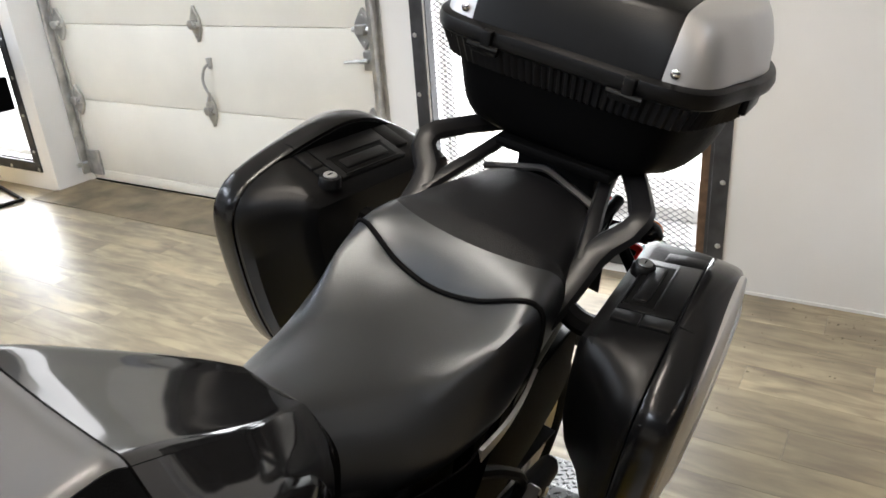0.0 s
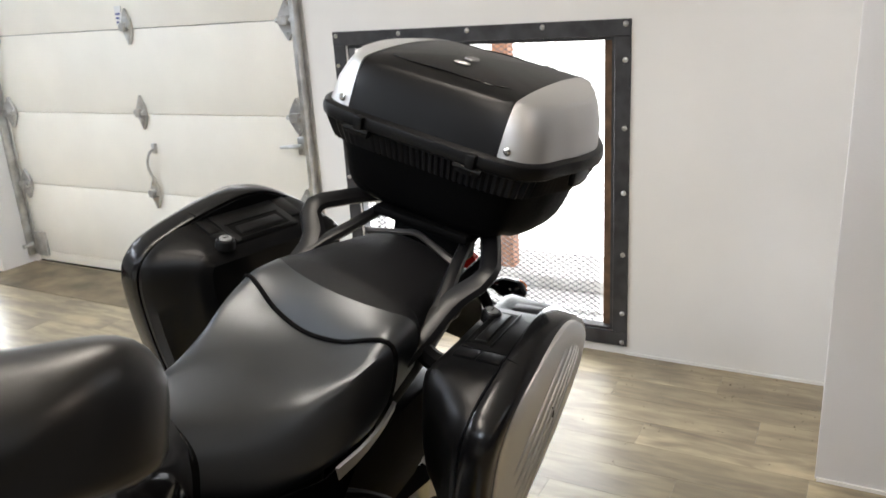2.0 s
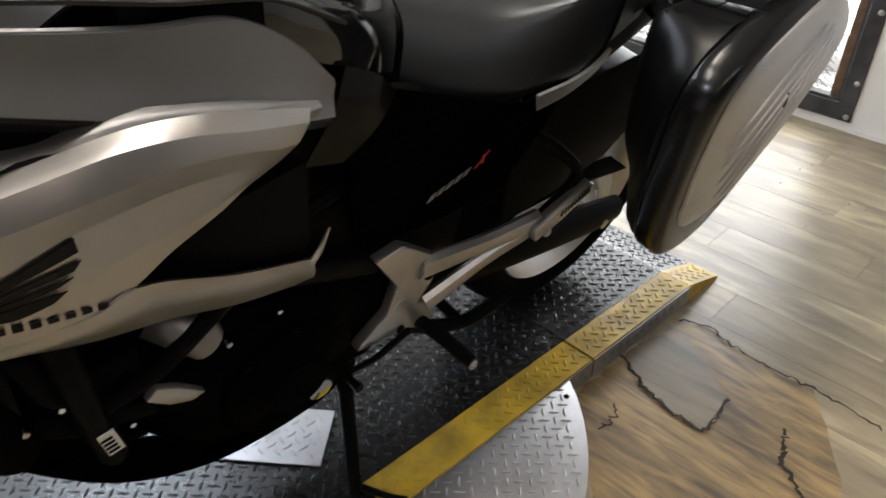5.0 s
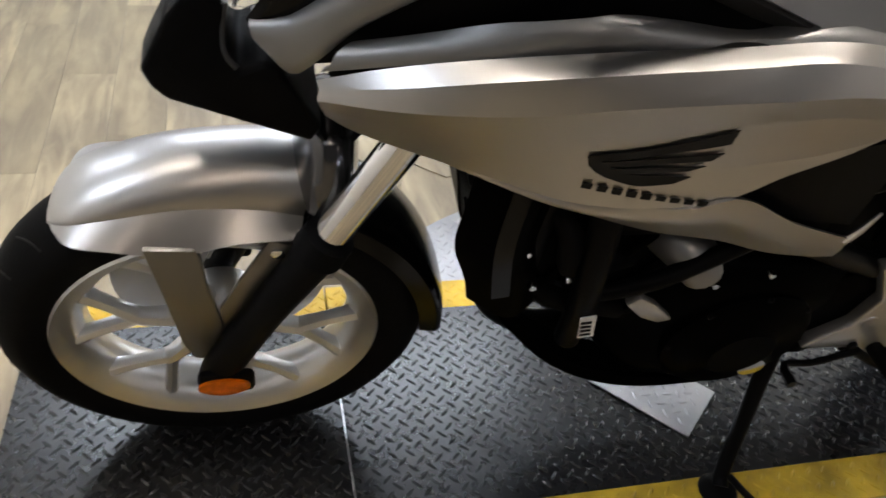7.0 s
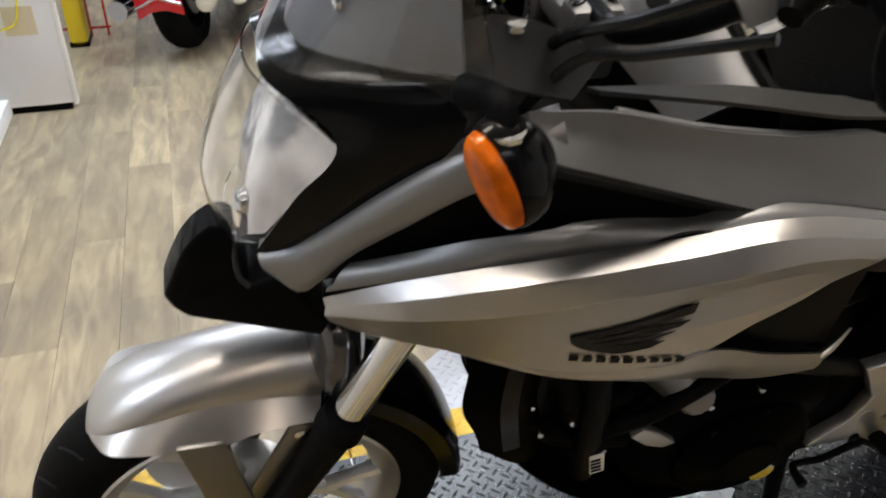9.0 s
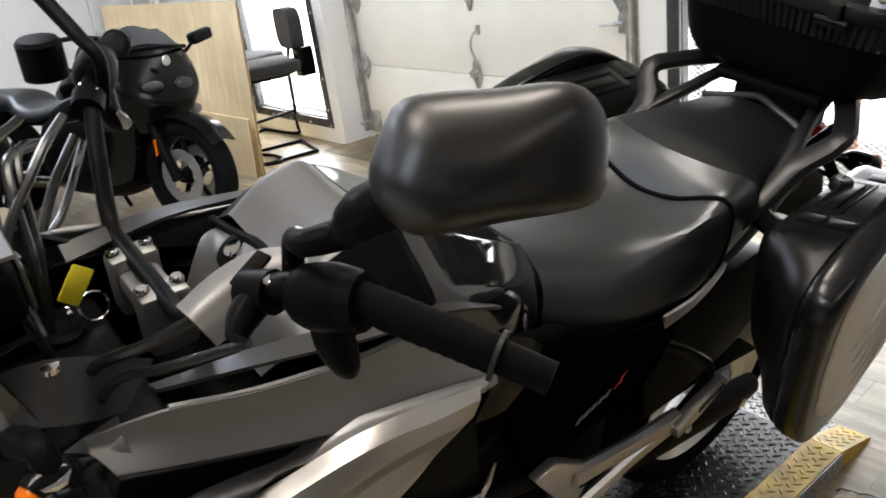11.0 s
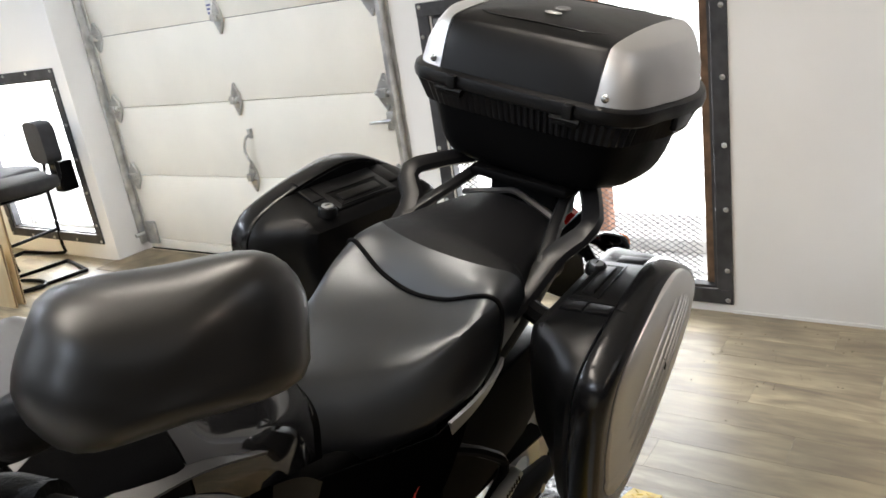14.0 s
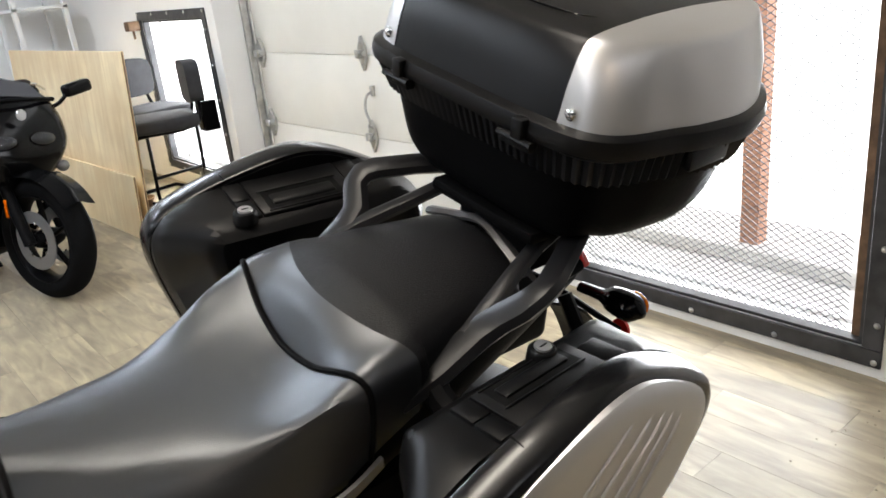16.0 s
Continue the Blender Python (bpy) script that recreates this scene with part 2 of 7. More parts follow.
def part(name, bm, material, parent=None, label="", sharp=38, kind=""):
    finish(bm, sharp)
    me = bpy.data.meshes.new(name)
    bm.to_mesh(me)
    bm.free()
    me.materials.append(material)
    ob = new(name, me)
    if parent is not None:
        ob.parent = parent
    if label or kind:
        tagged(ob, label=label, kind=kind)
    return ob


def empty(name, m, label, category, group="", kind=""):
    ob = new(name)
    ob.empty_display_size = 0.05
    ob.matrix_world = m
    return tagged(ob, label, category, group, kind)


def move(bm, m):
    bmesh.ops.transform(bm, matrix=m, verts=bm.verts)
    return bm


def block(x0, x1, y0, y1, z0, z1, bevel=0.0, seg=2):
    bm = bmesh.new()
    bmesh.ops.create_cube(bm, size=1)
    for v in bm.verts:
        v.co = Vector(((x0 + x1) / 2 + v.co.x * (x1 - x0), (y0 + y1) / 2 + v.co.y * (y1 - y0), (z0 + z1) / 2 + v.co.z * (z1 - z0)))
    if bevel:
        bmesh.ops.bevel(bm, geom=list(bm.edges), offset=bevel, segments=seg, affect="EDGES", profile=0.5)
    return bm


def merge(*bms):
    out = bms[0]
    for b in bms[1:]:
        me = bpy.data.meshes.new("tmp")
        b.to_mesh(me)
        out.from_mesh(me)
        b.free()
        bpy.data.meshes.remove(me)
    return out


def spline(pts, n, closed=False):
    """n points along a Catmull-Rom curve through pts, evenly by length."""
    p = np.array(pts, float)
    k = len(p)
    if k == 2 and not closed:
        return p[0] + (p[1] - p[0]) * np.linspace(0, 1, n)[:, None]
    ext = np.vstack([p[-1], p, p[0], p[1]]) if closed else np.vstack([2 * p[0] - p[1], p, 2 * p[-1] - p[-2]])
    fine = []
    for i in range(k if closed else k - 1):
        a, b, c, d = ext[i], ext[i + 1], ext[i + 2], ext[i + 3]
        for t in np.linspace(0, 1, 16, endpoint=False):
            fine.append(0.5 * (2 * b + (c - a) * t + (2 * a - 5 * b + 4 * c - d) * t * t + (3 * b - a - 3 * c + d) * t**3))
    fine.append(p[0] if closed else p[-1])
    fine = np.array(fine)
    s = np.r_[0, np.cumsum(np.linalg.norm(np.diff(fine, axis=0), axis=1))]
    at = np.linspace(0, s[-1], n + 1)[:-1] if closed else np.linspace(0, s[-1], n)
    return np.stack([np.interp(at, s, fine[:, j]) for j in range(fine.shape[1])], 1)


def straight(pts, n):
    """n points along the straight runs between pts, corners kept sharp-ish."""
    p = np.array(pts, float)
    s = np.r_[0, np.cumsum(np.linalg.norm(np.diff(p, axis=0), axis=1))]
    at = np.linspace(0, s[-1], n)
    return np.stack([np.interp(at, s, p[:, j]) for j in range(3)], 1)


def straight_rows(p, n):
    """Each run between neighbouring points cut into equal steps, so that creases stay where they are."""
    per = max(1, (n - 1) // (len(p) - 1))
    out = [p[0]]
    for a, b in zip(p, p[1:]):
        out += [a + (b - a) * k / per for k in range(1, per + 1)]
    return np.array(out)


def grid_bm(g, closed_u=False, caps=False):
    """Faces over a grid of points g[row][col]; columns may wrap; caps close the first and last row."""
    bm = bmesh.new()
    rows = [[bm.verts.new(p) for p in r] for r in g]
    m = len(rows[0])
    for a, b in zip(rows, rows[1:]):
        for j in range(m if closed_u else m - 1):
            bm.faces.new((a[j], a[(j + 1) % m], b[(j + 1) % m], b[j]))
    if caps:
        bm.faces.new(rows[0][::-1])
        bm.faces.new(rows[-1])
    return bm


def surf(curves, nu, nv, th=0.0, bend=spline, crisp=False):
    """A smooth sheet through several curves, thickened inwards by th."""
    cs = np.array([bend(c, nu) for c in curves])
    across = straight_rows if crisp else spline
    g = np.array([across(cs[:, j], nv) for j in range(nu)]).transpose(1, 0, 2) if len(curves) > 1 else cs
    if not th:
        return grid_bm(g)
    du, dv = np.gradient(g, axis=1), np.gradient(g, axis=0)
    nrm = np.cross(du, dv)
    nrm /= np.linalg.norm(nrm, axis=2, keepdims=True) + 1e-9
    h = g - nrm * th
    bm = bmesh.new()
    A = [[bm.verts.new(p) for p in r] for r in g]
    B = [[bm.verts.new(p) for p in r] for r in h]
    R, C = len(A), len(A[0])
    for i in range(R - 1):
        for j in range(C - 1):
            bm.faces.new((A[i][j], A[i][j + 1], A[i + 1][j + 1], A[i + 1][j]))
            bm.faces.new((B[i][j], B[i + 1][j], B[i + 1][j + 1], B[i][j + 1]))
    for j in range(C - 1):
        bm.faces.new((A[0][j], B[0][j], B[0][j + 1], A[0][j + 1]))
        bm.faces.new((A[-1][j], A[-1][j + 1], B[-1][j + 1], B[-1][j]))
    for i in range(R - 1):
        bm.faces.new((A[i][0], A[i + 1][0], B[i + 1][0], B[i][0]))
        bm.faces.new((A[i][-1], B[i][-1], B[i + 1][-1], A[i + 1][-1]))
    return bm


def rings(rs, n, m, round_ring=True):
    """A closed body through rings of points: n points round, m rings along."""
    rr = np.array([spline(r, n, True) for r in rs]) if round_ring else np.array(rs, float)
    g = np.array([spline(rr[:, j], m) for j in range(rr.shape[1])]).transpose(1, 0, 2) if m else rr
    return grid_bm(g, True, True)


def tube(path, r, n=10, steps=0, flat=1.0):
    """A pipe along a path; r may be a number or one per point."""
    p = np.array(path, float)
    rad = np.full(len(p), r) if np.isscalar(r) else np.array(r, float)
    if steps:
        q = spline(np.c_[p, rad], steps)
        p, rad = q[:, :3], q[:, 3]
    tan = np.gradient(p, axis=0)
    tan /= np.linalg.norm(tan, axis=1, keepdims=True) + 1e-9
    up = np.array([0, 0, 1.0]) if abs(tan[0][2]) < 0.9 else np.array([1.0, 0, 0])
    g = []
    for c, t, q in zip(p, tan, rad):
        a = np.cross(t, up)
        a /= np.linalg.norm(a) + 1e-9
        b = np.cross(a, t)
        up = b
        g.append([c + q * (math.cos(k) * a + flat * math.sin(k) * b) for k in np.linspace(0, 2 * math.pi, n, endpoint=False)])
    return grid_bm(g, True, True)


def lathe(profile, n, centre=(0, 0, 0), axis="y", closed=False):
    """A body turned about an axis: profile of (along, radius)."""
    g = []
    for k in np.linspace(0, 2 * math.pi, n, endpoint=False):
        c, s = math.cos(k), math.sin(k)
        row = []
        for a, r in profile:
            p = {"y": (r * c, a, r * s), "x": (a, r * c, r * s), "z": (r * c, r * s, a)}[axis]
            row.append(np.add(centre, p))
        g.append(row)
    g.append(g[0])
    bm = grid_bm([list(r) + ([r[0]] if closed else []) for r in g])
    bmesh.ops.remove_doubles(bm, verts=bm.verts, dist=1e-6)
    return bm


def prism(outline, y0, y1, bevel=0.0, seg=2):
    """A plate cut to an outline of (x, z), from y0 to y1."""
    bm = bmesh.new()
    vs = [bm.verts.new((x, y0, z)) for x, z in outline]
    f = bm.faces.new(vs)
    ext = bmesh.ops.extrude_face_region(bm, geom=[f])
    bmesh.ops.translate(bm, vec=(0, y1 - y0, 0), verts=[g for g in ext["geom"] if isinstance(g, bmesh.types.BMVert)])
    if bevel:
        bmesh.ops.bevel(bm, geom=list(bm.edges), offset=bevel, segments=seg, affect="EDGES", profile=0.5)
    return bm


def ball(c, rx, ry, rz, u=14, v=9):
    bm = bmesh.new()
    bmesh.ops.create_uvsphere(bm, u_segments=u, v_segments=v, radius=1)
    for p in bm.verts:
        p.co = Vector((c[0] + rx * p.co.x, c[1] + ry * p.co.y, c[2] + rz * p.co.z))
    return bm


def mirrored(bm):
    out = bm.copy()
    for v in out.verts:
        v.co.y = -v.co.y
    bmesh.ops.reverse_faces(out, faces=out.faces)
    return out


def both(name, bm, material, parent, label=""):
    """The same part on the left and on the right."""
    r = mirrored(bm)
    return part(name, bm, material, parent, label), part(name, r, material, parent, label)


def bolt(c, axis, r=0.006, h=0.005):
    return lathe([(0, 0.0), (0, r), (h * 0.6, r), (h, r * 0.7), (h, 0.0)], 10, c, axis)


# ---- setting ----
def structure(name, bm, material, label, category, sharp=38):
    return tagged(part(name, bm, material, None, "", sharp), label, category, "", "structure")


BACK, LEFTW, TOP = 2.92, 2.69, CEIL
structure("wall_north", merge(
    block(-2.0, -1.74, BACK, BACK + 0.2, 0, TOP), block(-1.74, -0.5, BACK, BACK + 0.2, 1.325, TOP), block(-1.74, -0.5, BACK, BACK + 0.2, 0, 0.1),
    block(-0.5, 0.33, BACK, BACK + 0.2, 0, TOP), block(-4.42, -2.0, BACK + 0.002, BACK + 0.2, 2.35, TOP)), WALL,
    "white painted back wall with a wide roller opening and window", "wall")
structure("wall_north_west", merge(
    block(-4.55, -4.42, LEFTW, BACK + 0.2, 0, TOP), block(-5.7, -4.55, LEFTW, LEFTW + 0.2, 1.26, TOP), block(-5.7, -4.55, LEFTW, LEFTW + 0.2, 0, 0.16),
    block(-7.6, -5.7, LEFTW, LEFTW + 0.2, 0, TOP)), WALL, "white painted wall beside the garage door", "wall")
structure("wall_pilaster", block(0.33, 3.4, 2.26, 3.12, 0, TOP, 0.006), WALL_R, "pale grey painted projecting wall corner", "wall")
# unseen east and south walls, added dark so that black parts reflect little
structure("wall_east", block(3.4, 3.6, -5.2, 3.12, 0, TOP), WALL_B, "unseen side wall, kept dark to dim reflections", "wall")
structure("wall_south", block(-7.6, 3.6, -5.4, -5.2, 0, TOP), WALL_B, "unseen rear wall, kept dark to dim reflections", "wall")
structure("wall_west", block(-7.8, -7.6, -5.4, 2.9, 0, TOP), WALL, "plain white painted far wall", "wall")
# ceiling out of view; its pale tone is chosen for soft fill from above
structure("ceiling", block(-7.8, 3.6, -5.4, 3.12, TOP, TOP + 0.15), CEILP, "unseen ceiling, kept pale for fill from above", "ceiling")
structure("baseboard", merge(block(-0.44, 0.325, BACK - 0.006, BACK - 0.0005, 0.0, 0.012), block(0.335, 3.4, 2.2535, 2.2595, 0.0, 0.012)), WALL, "thin paint-sealed joint along the wall foot", "baseboard")
structure("floor_bed", block(-7.8, 3.6, -5.4, 3.12, -0.12, -0.006), SUBFLOOR, "grey floor bed under the planks", "floor")
structure("ground", block(-60, 60, 3.1, 80, -0.14, -0.05), OUTG, "pale concrete yard outside the windows", "ground")
# glowing sheet added close behind the yard, in place of the overexposed outdoors
structure("backdrop", block(-14, 8, 4.3, 4.4, -0.05, 5), BRIGHT, "glowing white sheet in place of the blown-out outdoors", "backdrop")
structure("threshold_strip", move(block(-1.25, 1.25, -0.2, 0.2, 0.002, 0.006, 0.002, 1), pose(-3.2, 2.72, 0)), mat("stained_concrete_strip", (0.19, 0.15, 0.095), 0.5, var=0.5, scale=5, bump=0.15), "brown stained worn strip below the garage door", "threshold")

# garage door: four insulated steel sections, hinges, latch and pull handle
door = empty("garage_door", pose(-3.2, BACK, 0), "closed cream sectional garage door in the back wall", "garage door", "", "structure")
SEC = 0.457
for k in range(5):
    z0 = 0.078 + (k - 1) * SEC if k else 0.012
    z1 = 0.078 + k * SEC
    s = block(-1.2, 1.2, 0.02, 0.065, z0 + 0.0015, z1 - 0.0015, 0.004)
    part("door_section", s, DOORP, door)
for k in range(1, 5):
    part("seam_strip", block(-1.195, 1.195, 0.045, 0.068, 0.078 + (k - 1) * SEC - 0.012, 0.078 + (k - 1) * SEC + 0.012, 0.001, 1), BLKSTEEL, door)
part("bottom_seal", block(-1.2, 1.2, 0.024, 0.06, 0.0005, 0.013, 0.003), RUBBER, door, "black rubber floor seal")
for side in (-1, 1):
    part("track", merge(block(side * 1.2 - 0.012, side * 1.2 + 0.012, -0.05, -0.006, 0.06, 2.3, 0.003), block(side * 1.2 - 0.03, side * 1.2 + 0.03, -0.006, 0.0, 0.06, 2.3)), GALV, door, "galvanised vertical guide rail")


def hinge(cx, z, w):
    bm = merge(
        prism([(cx, z + 0.095), (cx + w, z + 0.03), (cx + w, z - 0.03), (cx, z - 0.095), (cx - w, z - 0.03), (cx - w, z + 0.03)], -0.002, 0.018, 0.002, 1),
        tube([(cx - w * 1.15, -0.01, z), (cx + w * 1.15, -0.01, z)], 0.013, 8), block(cx - w * 0.6, cx + w * 0.6, -0.034, -0.002, z - 0.022, z + 0.022, 0.004, 1))
    part("hinge", bm, GALV, door, "galvanised section hinge")
    for dz in (0.06, -0.06):
        part("bolt_head", bolt((cx, -0.002, z + dz), "y", 0.007, -0.006), GALV, door)


for z in (0.535, 0.992, 1.449, 1.906):
    hinge(0.035, z + 0.012, 0.03)
    hinge(1.125, z, 0.045)
    hinge(-1.14, z, 0.045)
for dx in (-1.13,):
    part("corner_bracket", merge(block(dx - 0.05, dx + 0.05, -0.002, 0.018, 0.05, 0.21, 0.003), tube([(dx - 0.05, -0.02, 0.13), (dx - 0.05, -0.09, 0.13)], 0.014, 10)), GALV, door, "galvanised bottom roller bracket")
part("latch_body", block(1.13, 1.2, -0.03, 0.018, 0.81, 0.9, 0.006), GALV, door, "galvanised slide latch")
part("latch_lever", tube([(1.02, -0.03, 0.845), (1.07, -0.028, 0.85), (1.16, -0.028, 0.855)], [0.007, 0.009, 0.013], 8, 8), GALV, door)
part("pull_handle", tube([(0.082, 0.012, 0.80), (0.08, -0.03, 0.785), (0.058, -0.034, 0.735), (0.058, -0.034, 0.69), (0.082, -0.034, 0.64), (0.062, -0.03, 0.61), (0.05, 0.012, 0.60)], 0.0075, 8, 26), GALV, door, "bent steel pull handle")
part("handle_plate", prism([(0.068, 0.83), (0.095, 0.83), (0.09, 0.775), (0.075, 0.775)], -0.002, 0.018, 0.001), GALV, door)
part("maker_label", block(-0.05, 0.0, 0.013, 0.0195, 1.47, 1.57, 0.001, 1), WHITE, door, "small white printed sticker")
for k in range(3):
    part("label_print", block(-0.044, -0.01 - 0.008 * k, 0.0115, 0.0145, 1.525 - 0.022 * k, 1.535 - 0.022 * k), mat("label_ink", (0.1, 0.12, 0.3), 0.6), door)


# windows with steel security frames and expanded metal
def expanded(x0, x1, z0, z1, y, pw=0.037, ph=0.0118, r=0.0014):
    """Diamond mesh of thin strands as one sheet."""
    vs, fs = [], []

    def strand(a, b):
        d = Vector(b) - Vector(a)
        nrm = Vector((d.z, 0, -d.x)).normalized() * r
        for p in (Vector(a), Vector(b)):
            for q in (nrm + Vector((0, -r, 0)), nrm + Vector((0, r, 0)), -nrm + Vector((0, r, 0)), -nrm + Vector((0, -r, 0))):
                vs.append(tuple(p + q))
        k = len(vs) - 8
        for i in range(4):
            j = (i + 1) % 4
            fs.append((k + i, k + j, k + 4 + j, k + 4 + i))

    cols, rows = int((x1 - x0) / pw), int((z1 - z0) / ph)
    for i in range(cols):
        for j in range(rows):
            x, z = x0 + i * pw + (pw / 2 if j % 2 else 0), z0 + j * ph
            strand((x, y, z), (x + pw / 2, y, z + ph))
            strand((x + pw / 2, y, z + ph), (x + pw, y, z))
    me = bpy.data.meshes.new("expanded_metal")
    me.from_pydata(vs, [], fs)
    return me


def guard_window(name, x0, x1, z0, z1, y, label, meshed=True):
    w = empty(name, pose(0, y, 0), label, "window", "", "structure")
    b = 0.062
    for nm, bm in (("frame_bar", block(x0, x1, -0.012, 0.0, z1 - b, z1, 0.002, 1)), ("frame_bar", block(x0, x1, -0.012, 0.0, z0, z0 + b, 0.002, 1)),
                   ("frame_bar", block(x0, x0 + b, -0.0105, 0.0, z0 + b, z1 - b, 0.002, 1)), ("frame_bar", block(x1 - b, x1, -0.0105, 0.0, z0 + b, z1 - b, 0.002, 1))):
        part(nm, bm, BLKSTEEL, w)
    i = b + 0.002
    for nm, bm in (("inner_angle", block(x0 + i, x1 - i, 0.002, 0.05, z1 - i - 0.012, z1 - i)), ("inner_angle", block(x0 + i, x1 - i, 0.002, 0.05, z0 + i, z0 + i + 0.012)),
                   ("inner_angle", block(x0 + i, x0 + i + 0.012, 0.002, 0.05, z0 + i + 0.012, z1 - i - 0.012)), ("inner_angle", block(x1 - i - 0.012, x1 - i, 0.002, 0.05, z0 + i + 0.012, z1 - i - 0.012))):
        part(nm, bm, BLKSTEEL, w)
    part("rusty_stop", block(x1 - i - 0.05, x1 - i - 0.014, 0.03, 0.055, z0 + i + 0.012, z1 - i - 0.012, 0.003, 1), RUST, w, "rusty brown steel stop bar")
    n = 5
    for k in range(n):
        for px, pz in ((x0 + 0.02 + (x1 - x0 - 0.04) * k / (n - 1), z1 - 0.018), (x0 + 0.02 + (x1 - x0 - 0.04) * k / (n - 1), z0 + 0.018), (x1 - 0.02, z0 + 0.02 + (z1 - z0 - 0.04) * (k + 0.5) / n), (x0 + 0.02, z0 + 0.02 + (z1 - z0 - 0.04) * (k + 0.5) / n)):
            part("bolt_head", lathe([(-0.012, 0.011), (-0.015, 0.01), (-0.0185, 0.006), (-0.019, 0.0)], 10, (px, 0, pz), "y"), GALV, w)
    if meshed:
        me = expanded(x0 + i + 0.013, x1 - i - 0.052, z0 + i + 0.012, z1 - i - 0.012, 0.04)
        me.materials.append(MESHM)
        ob = new("expanded_metal", me)
        ob.parent = w
        tagged(ob, label="dark expanded-metal security mesh", kind="stuff")
    part("outer_frame", merge(block(x0 + 0.03, x0 + 0.075, 0.14, 0.2, z0 + 0.03, z1 - 0.03), block(x1 - 0.075, x1 - 0.03, 0.14, 0.2, z0 + 0.03, z1 - 0.03), block(x0 + 0.075, x1 - 0.075, 0.142, 0.198, z0 + 0.03, z0 + 0.075), block(x0 + 0.075, x1 - 0.075, 0.142, 0.198, z1 - 0.075, z1 - 0.03)), WHITE, w, "white outer window frame")
    return w


guard_window("window_1", -1.81, -0.437, 0.04, 1.385, BACK - 0.001, "tall window behind black steel frame and diamond mesh")
guard_window("window_2", -5.76, -4.535, 0.115, 1.31, LEFTW - 0.001, "bright window in a black steel guard frame", False)
w2 = empty("guard_lamp_box", pose(-4.66, LEFTW - 0.013, 0.62), "small black box fixed to the window frame", "box")
part("housing", block(-0.06, 0.05, -0.11, 0.0, -0.1, 0.1, 0.008), BLKP, w2)
part("cover", block(-0.045, 0.035, -0.118, -0.111, -0.085, 0.085, 0.004), BLKG, w2)
w3 = empty("window_bracket", pose(-5.76, LEFTW - 0.014, 1.2), "small rusty clamp bracket on the window frame", "bracket")
part("clamp", block(-0.05, 0.05, -0.09, 0.0, -0.02, 0.05, 0.006), RUST, w3)
part("clamp_screw", tube([(0.02, -0.05, -0.08), (0.02, -0.05, -0.02)], 0.01, 8), RUST, w3)

post = empty("yard_post", pose(-1.36, 3.80, -0.05), "brown timber post standing in the yard", "post")
part("post_shaft", block(-0.045, 0.045, -0.045, 0.045, 0.03, 2.6, 0.004), POST, post)
part("post_base", block(-0.08, 0.08, -0.08, 0.08, 0, 0.03, 0.004), OUTG, post)
kerb = tagged(part("yard_kerb", block(-3.4, 2.2, 3.68, 3.86, -0.05, 0.02, 0.01), OUTG), "pale worn concrete kerb in the yard", "kerb", "", "structure")

# tube lamps: the pair over the motorcycle fitted to reflections, the others added
for lx, ly in LAMPS:
    f = empty("ceiling_light", pose(lx, ly, TOP), "long white fluorescent ceiling fixture", "ceiling light", "ceiling lights")
    part("tray", block(-0.16, 0.16, -0.62, 0.62, -0.05, -0.001, 0.006), WHITE, f)
    for dx in (-0.08, 0.08):
        part("tube", tube([(dx, -0.58, -0.066), (dx, 0.58, -0.066)], 0.013, 8), glow("lit_tube", (1, 0.94, 0.85), 6.0), f, "glowing fluorescent tube")

# service counter and a raised cabinet beyond it
counter = empty("counter", pose(-1.3, -1.13, 0), "white panelled service counter along the floor", "counter")
part("front_panel", block(-1.12, 1.5, -0.6, 0.0, 0.0, 1.0, 0.004), WALL, counter)
part("worktop", block(-1.14, 1.53, -0.63, 0.03, 1.001, 1.04, 0.006), GREYP, counter, "grey laminate worktop")
part("end_post", block(-1.17, -1.125, -0.3, -0.02, 0.0, 1.0, 0.003), BLKP, counter, "dark end post")
low = empty("low_partition", pose(-2.5, -1.13, 0), "low white partition foot behind the counter", "partition")
part("foot_panel", block(-1.0, -0.05, -0.1, 0.0, 0.0, 0.07, 0.003), WHITE, low)
part("dark_infill", block(-1.0, -0.05, -0.25, -0.12, 0.0, 0.6, 0.003), BLKP, low)
end = empty("partition_end", pose(-3.39, -0.855, 0), "pale grey end panel of a partition, white trimmed edge", "partition")
part("panel", block(-0.03, 0.0, -1.2, -0.02, 0.03, 2.1, 0.002), WALL_R, end)
part("edge_trim", block(-0.034, 0.004, -0.0195, 0.0, 0.02, 2.1, 0.002), WHITE, end, "white edge trim")
part("foot", block(-0.028, -0.004, -1.18, -0.03, 0.0, 0.0295), BLKP, end)
part("sticker", block(0.0005, 0.003, -0.21, -0.09, 0.34, 0.46), mat("tan_sticker", (0.6, 0.52, 0.36), 0.6), end, "tan sticker")
part("cable", tube([(0.008, -0.13, 0.52), (0.012, -0.16, 0.40), (0.008, -0.22, 0.37), (0.006, -0.34, 0.37)], 0.004, 6, 20), YTAG, end, "yellow cable")
# ---- display turntable: round tread plate, raised track with yellow edges and a ramp ----
HEAD = radians(-1.7)
PM = Matrix.Translation((-0.6965 * math.cos(HEAD), -0.6965 * math.sin(HEAD), 0)) @ Matrix.Rotation(HEAD, 4, "Z")
ZP = 0.056
HW, YW = 0.3225, 0.0855
FRONT, J2, J1, RAMP, END = -0.732, -0.175, 1.086, 1.50, 1.66


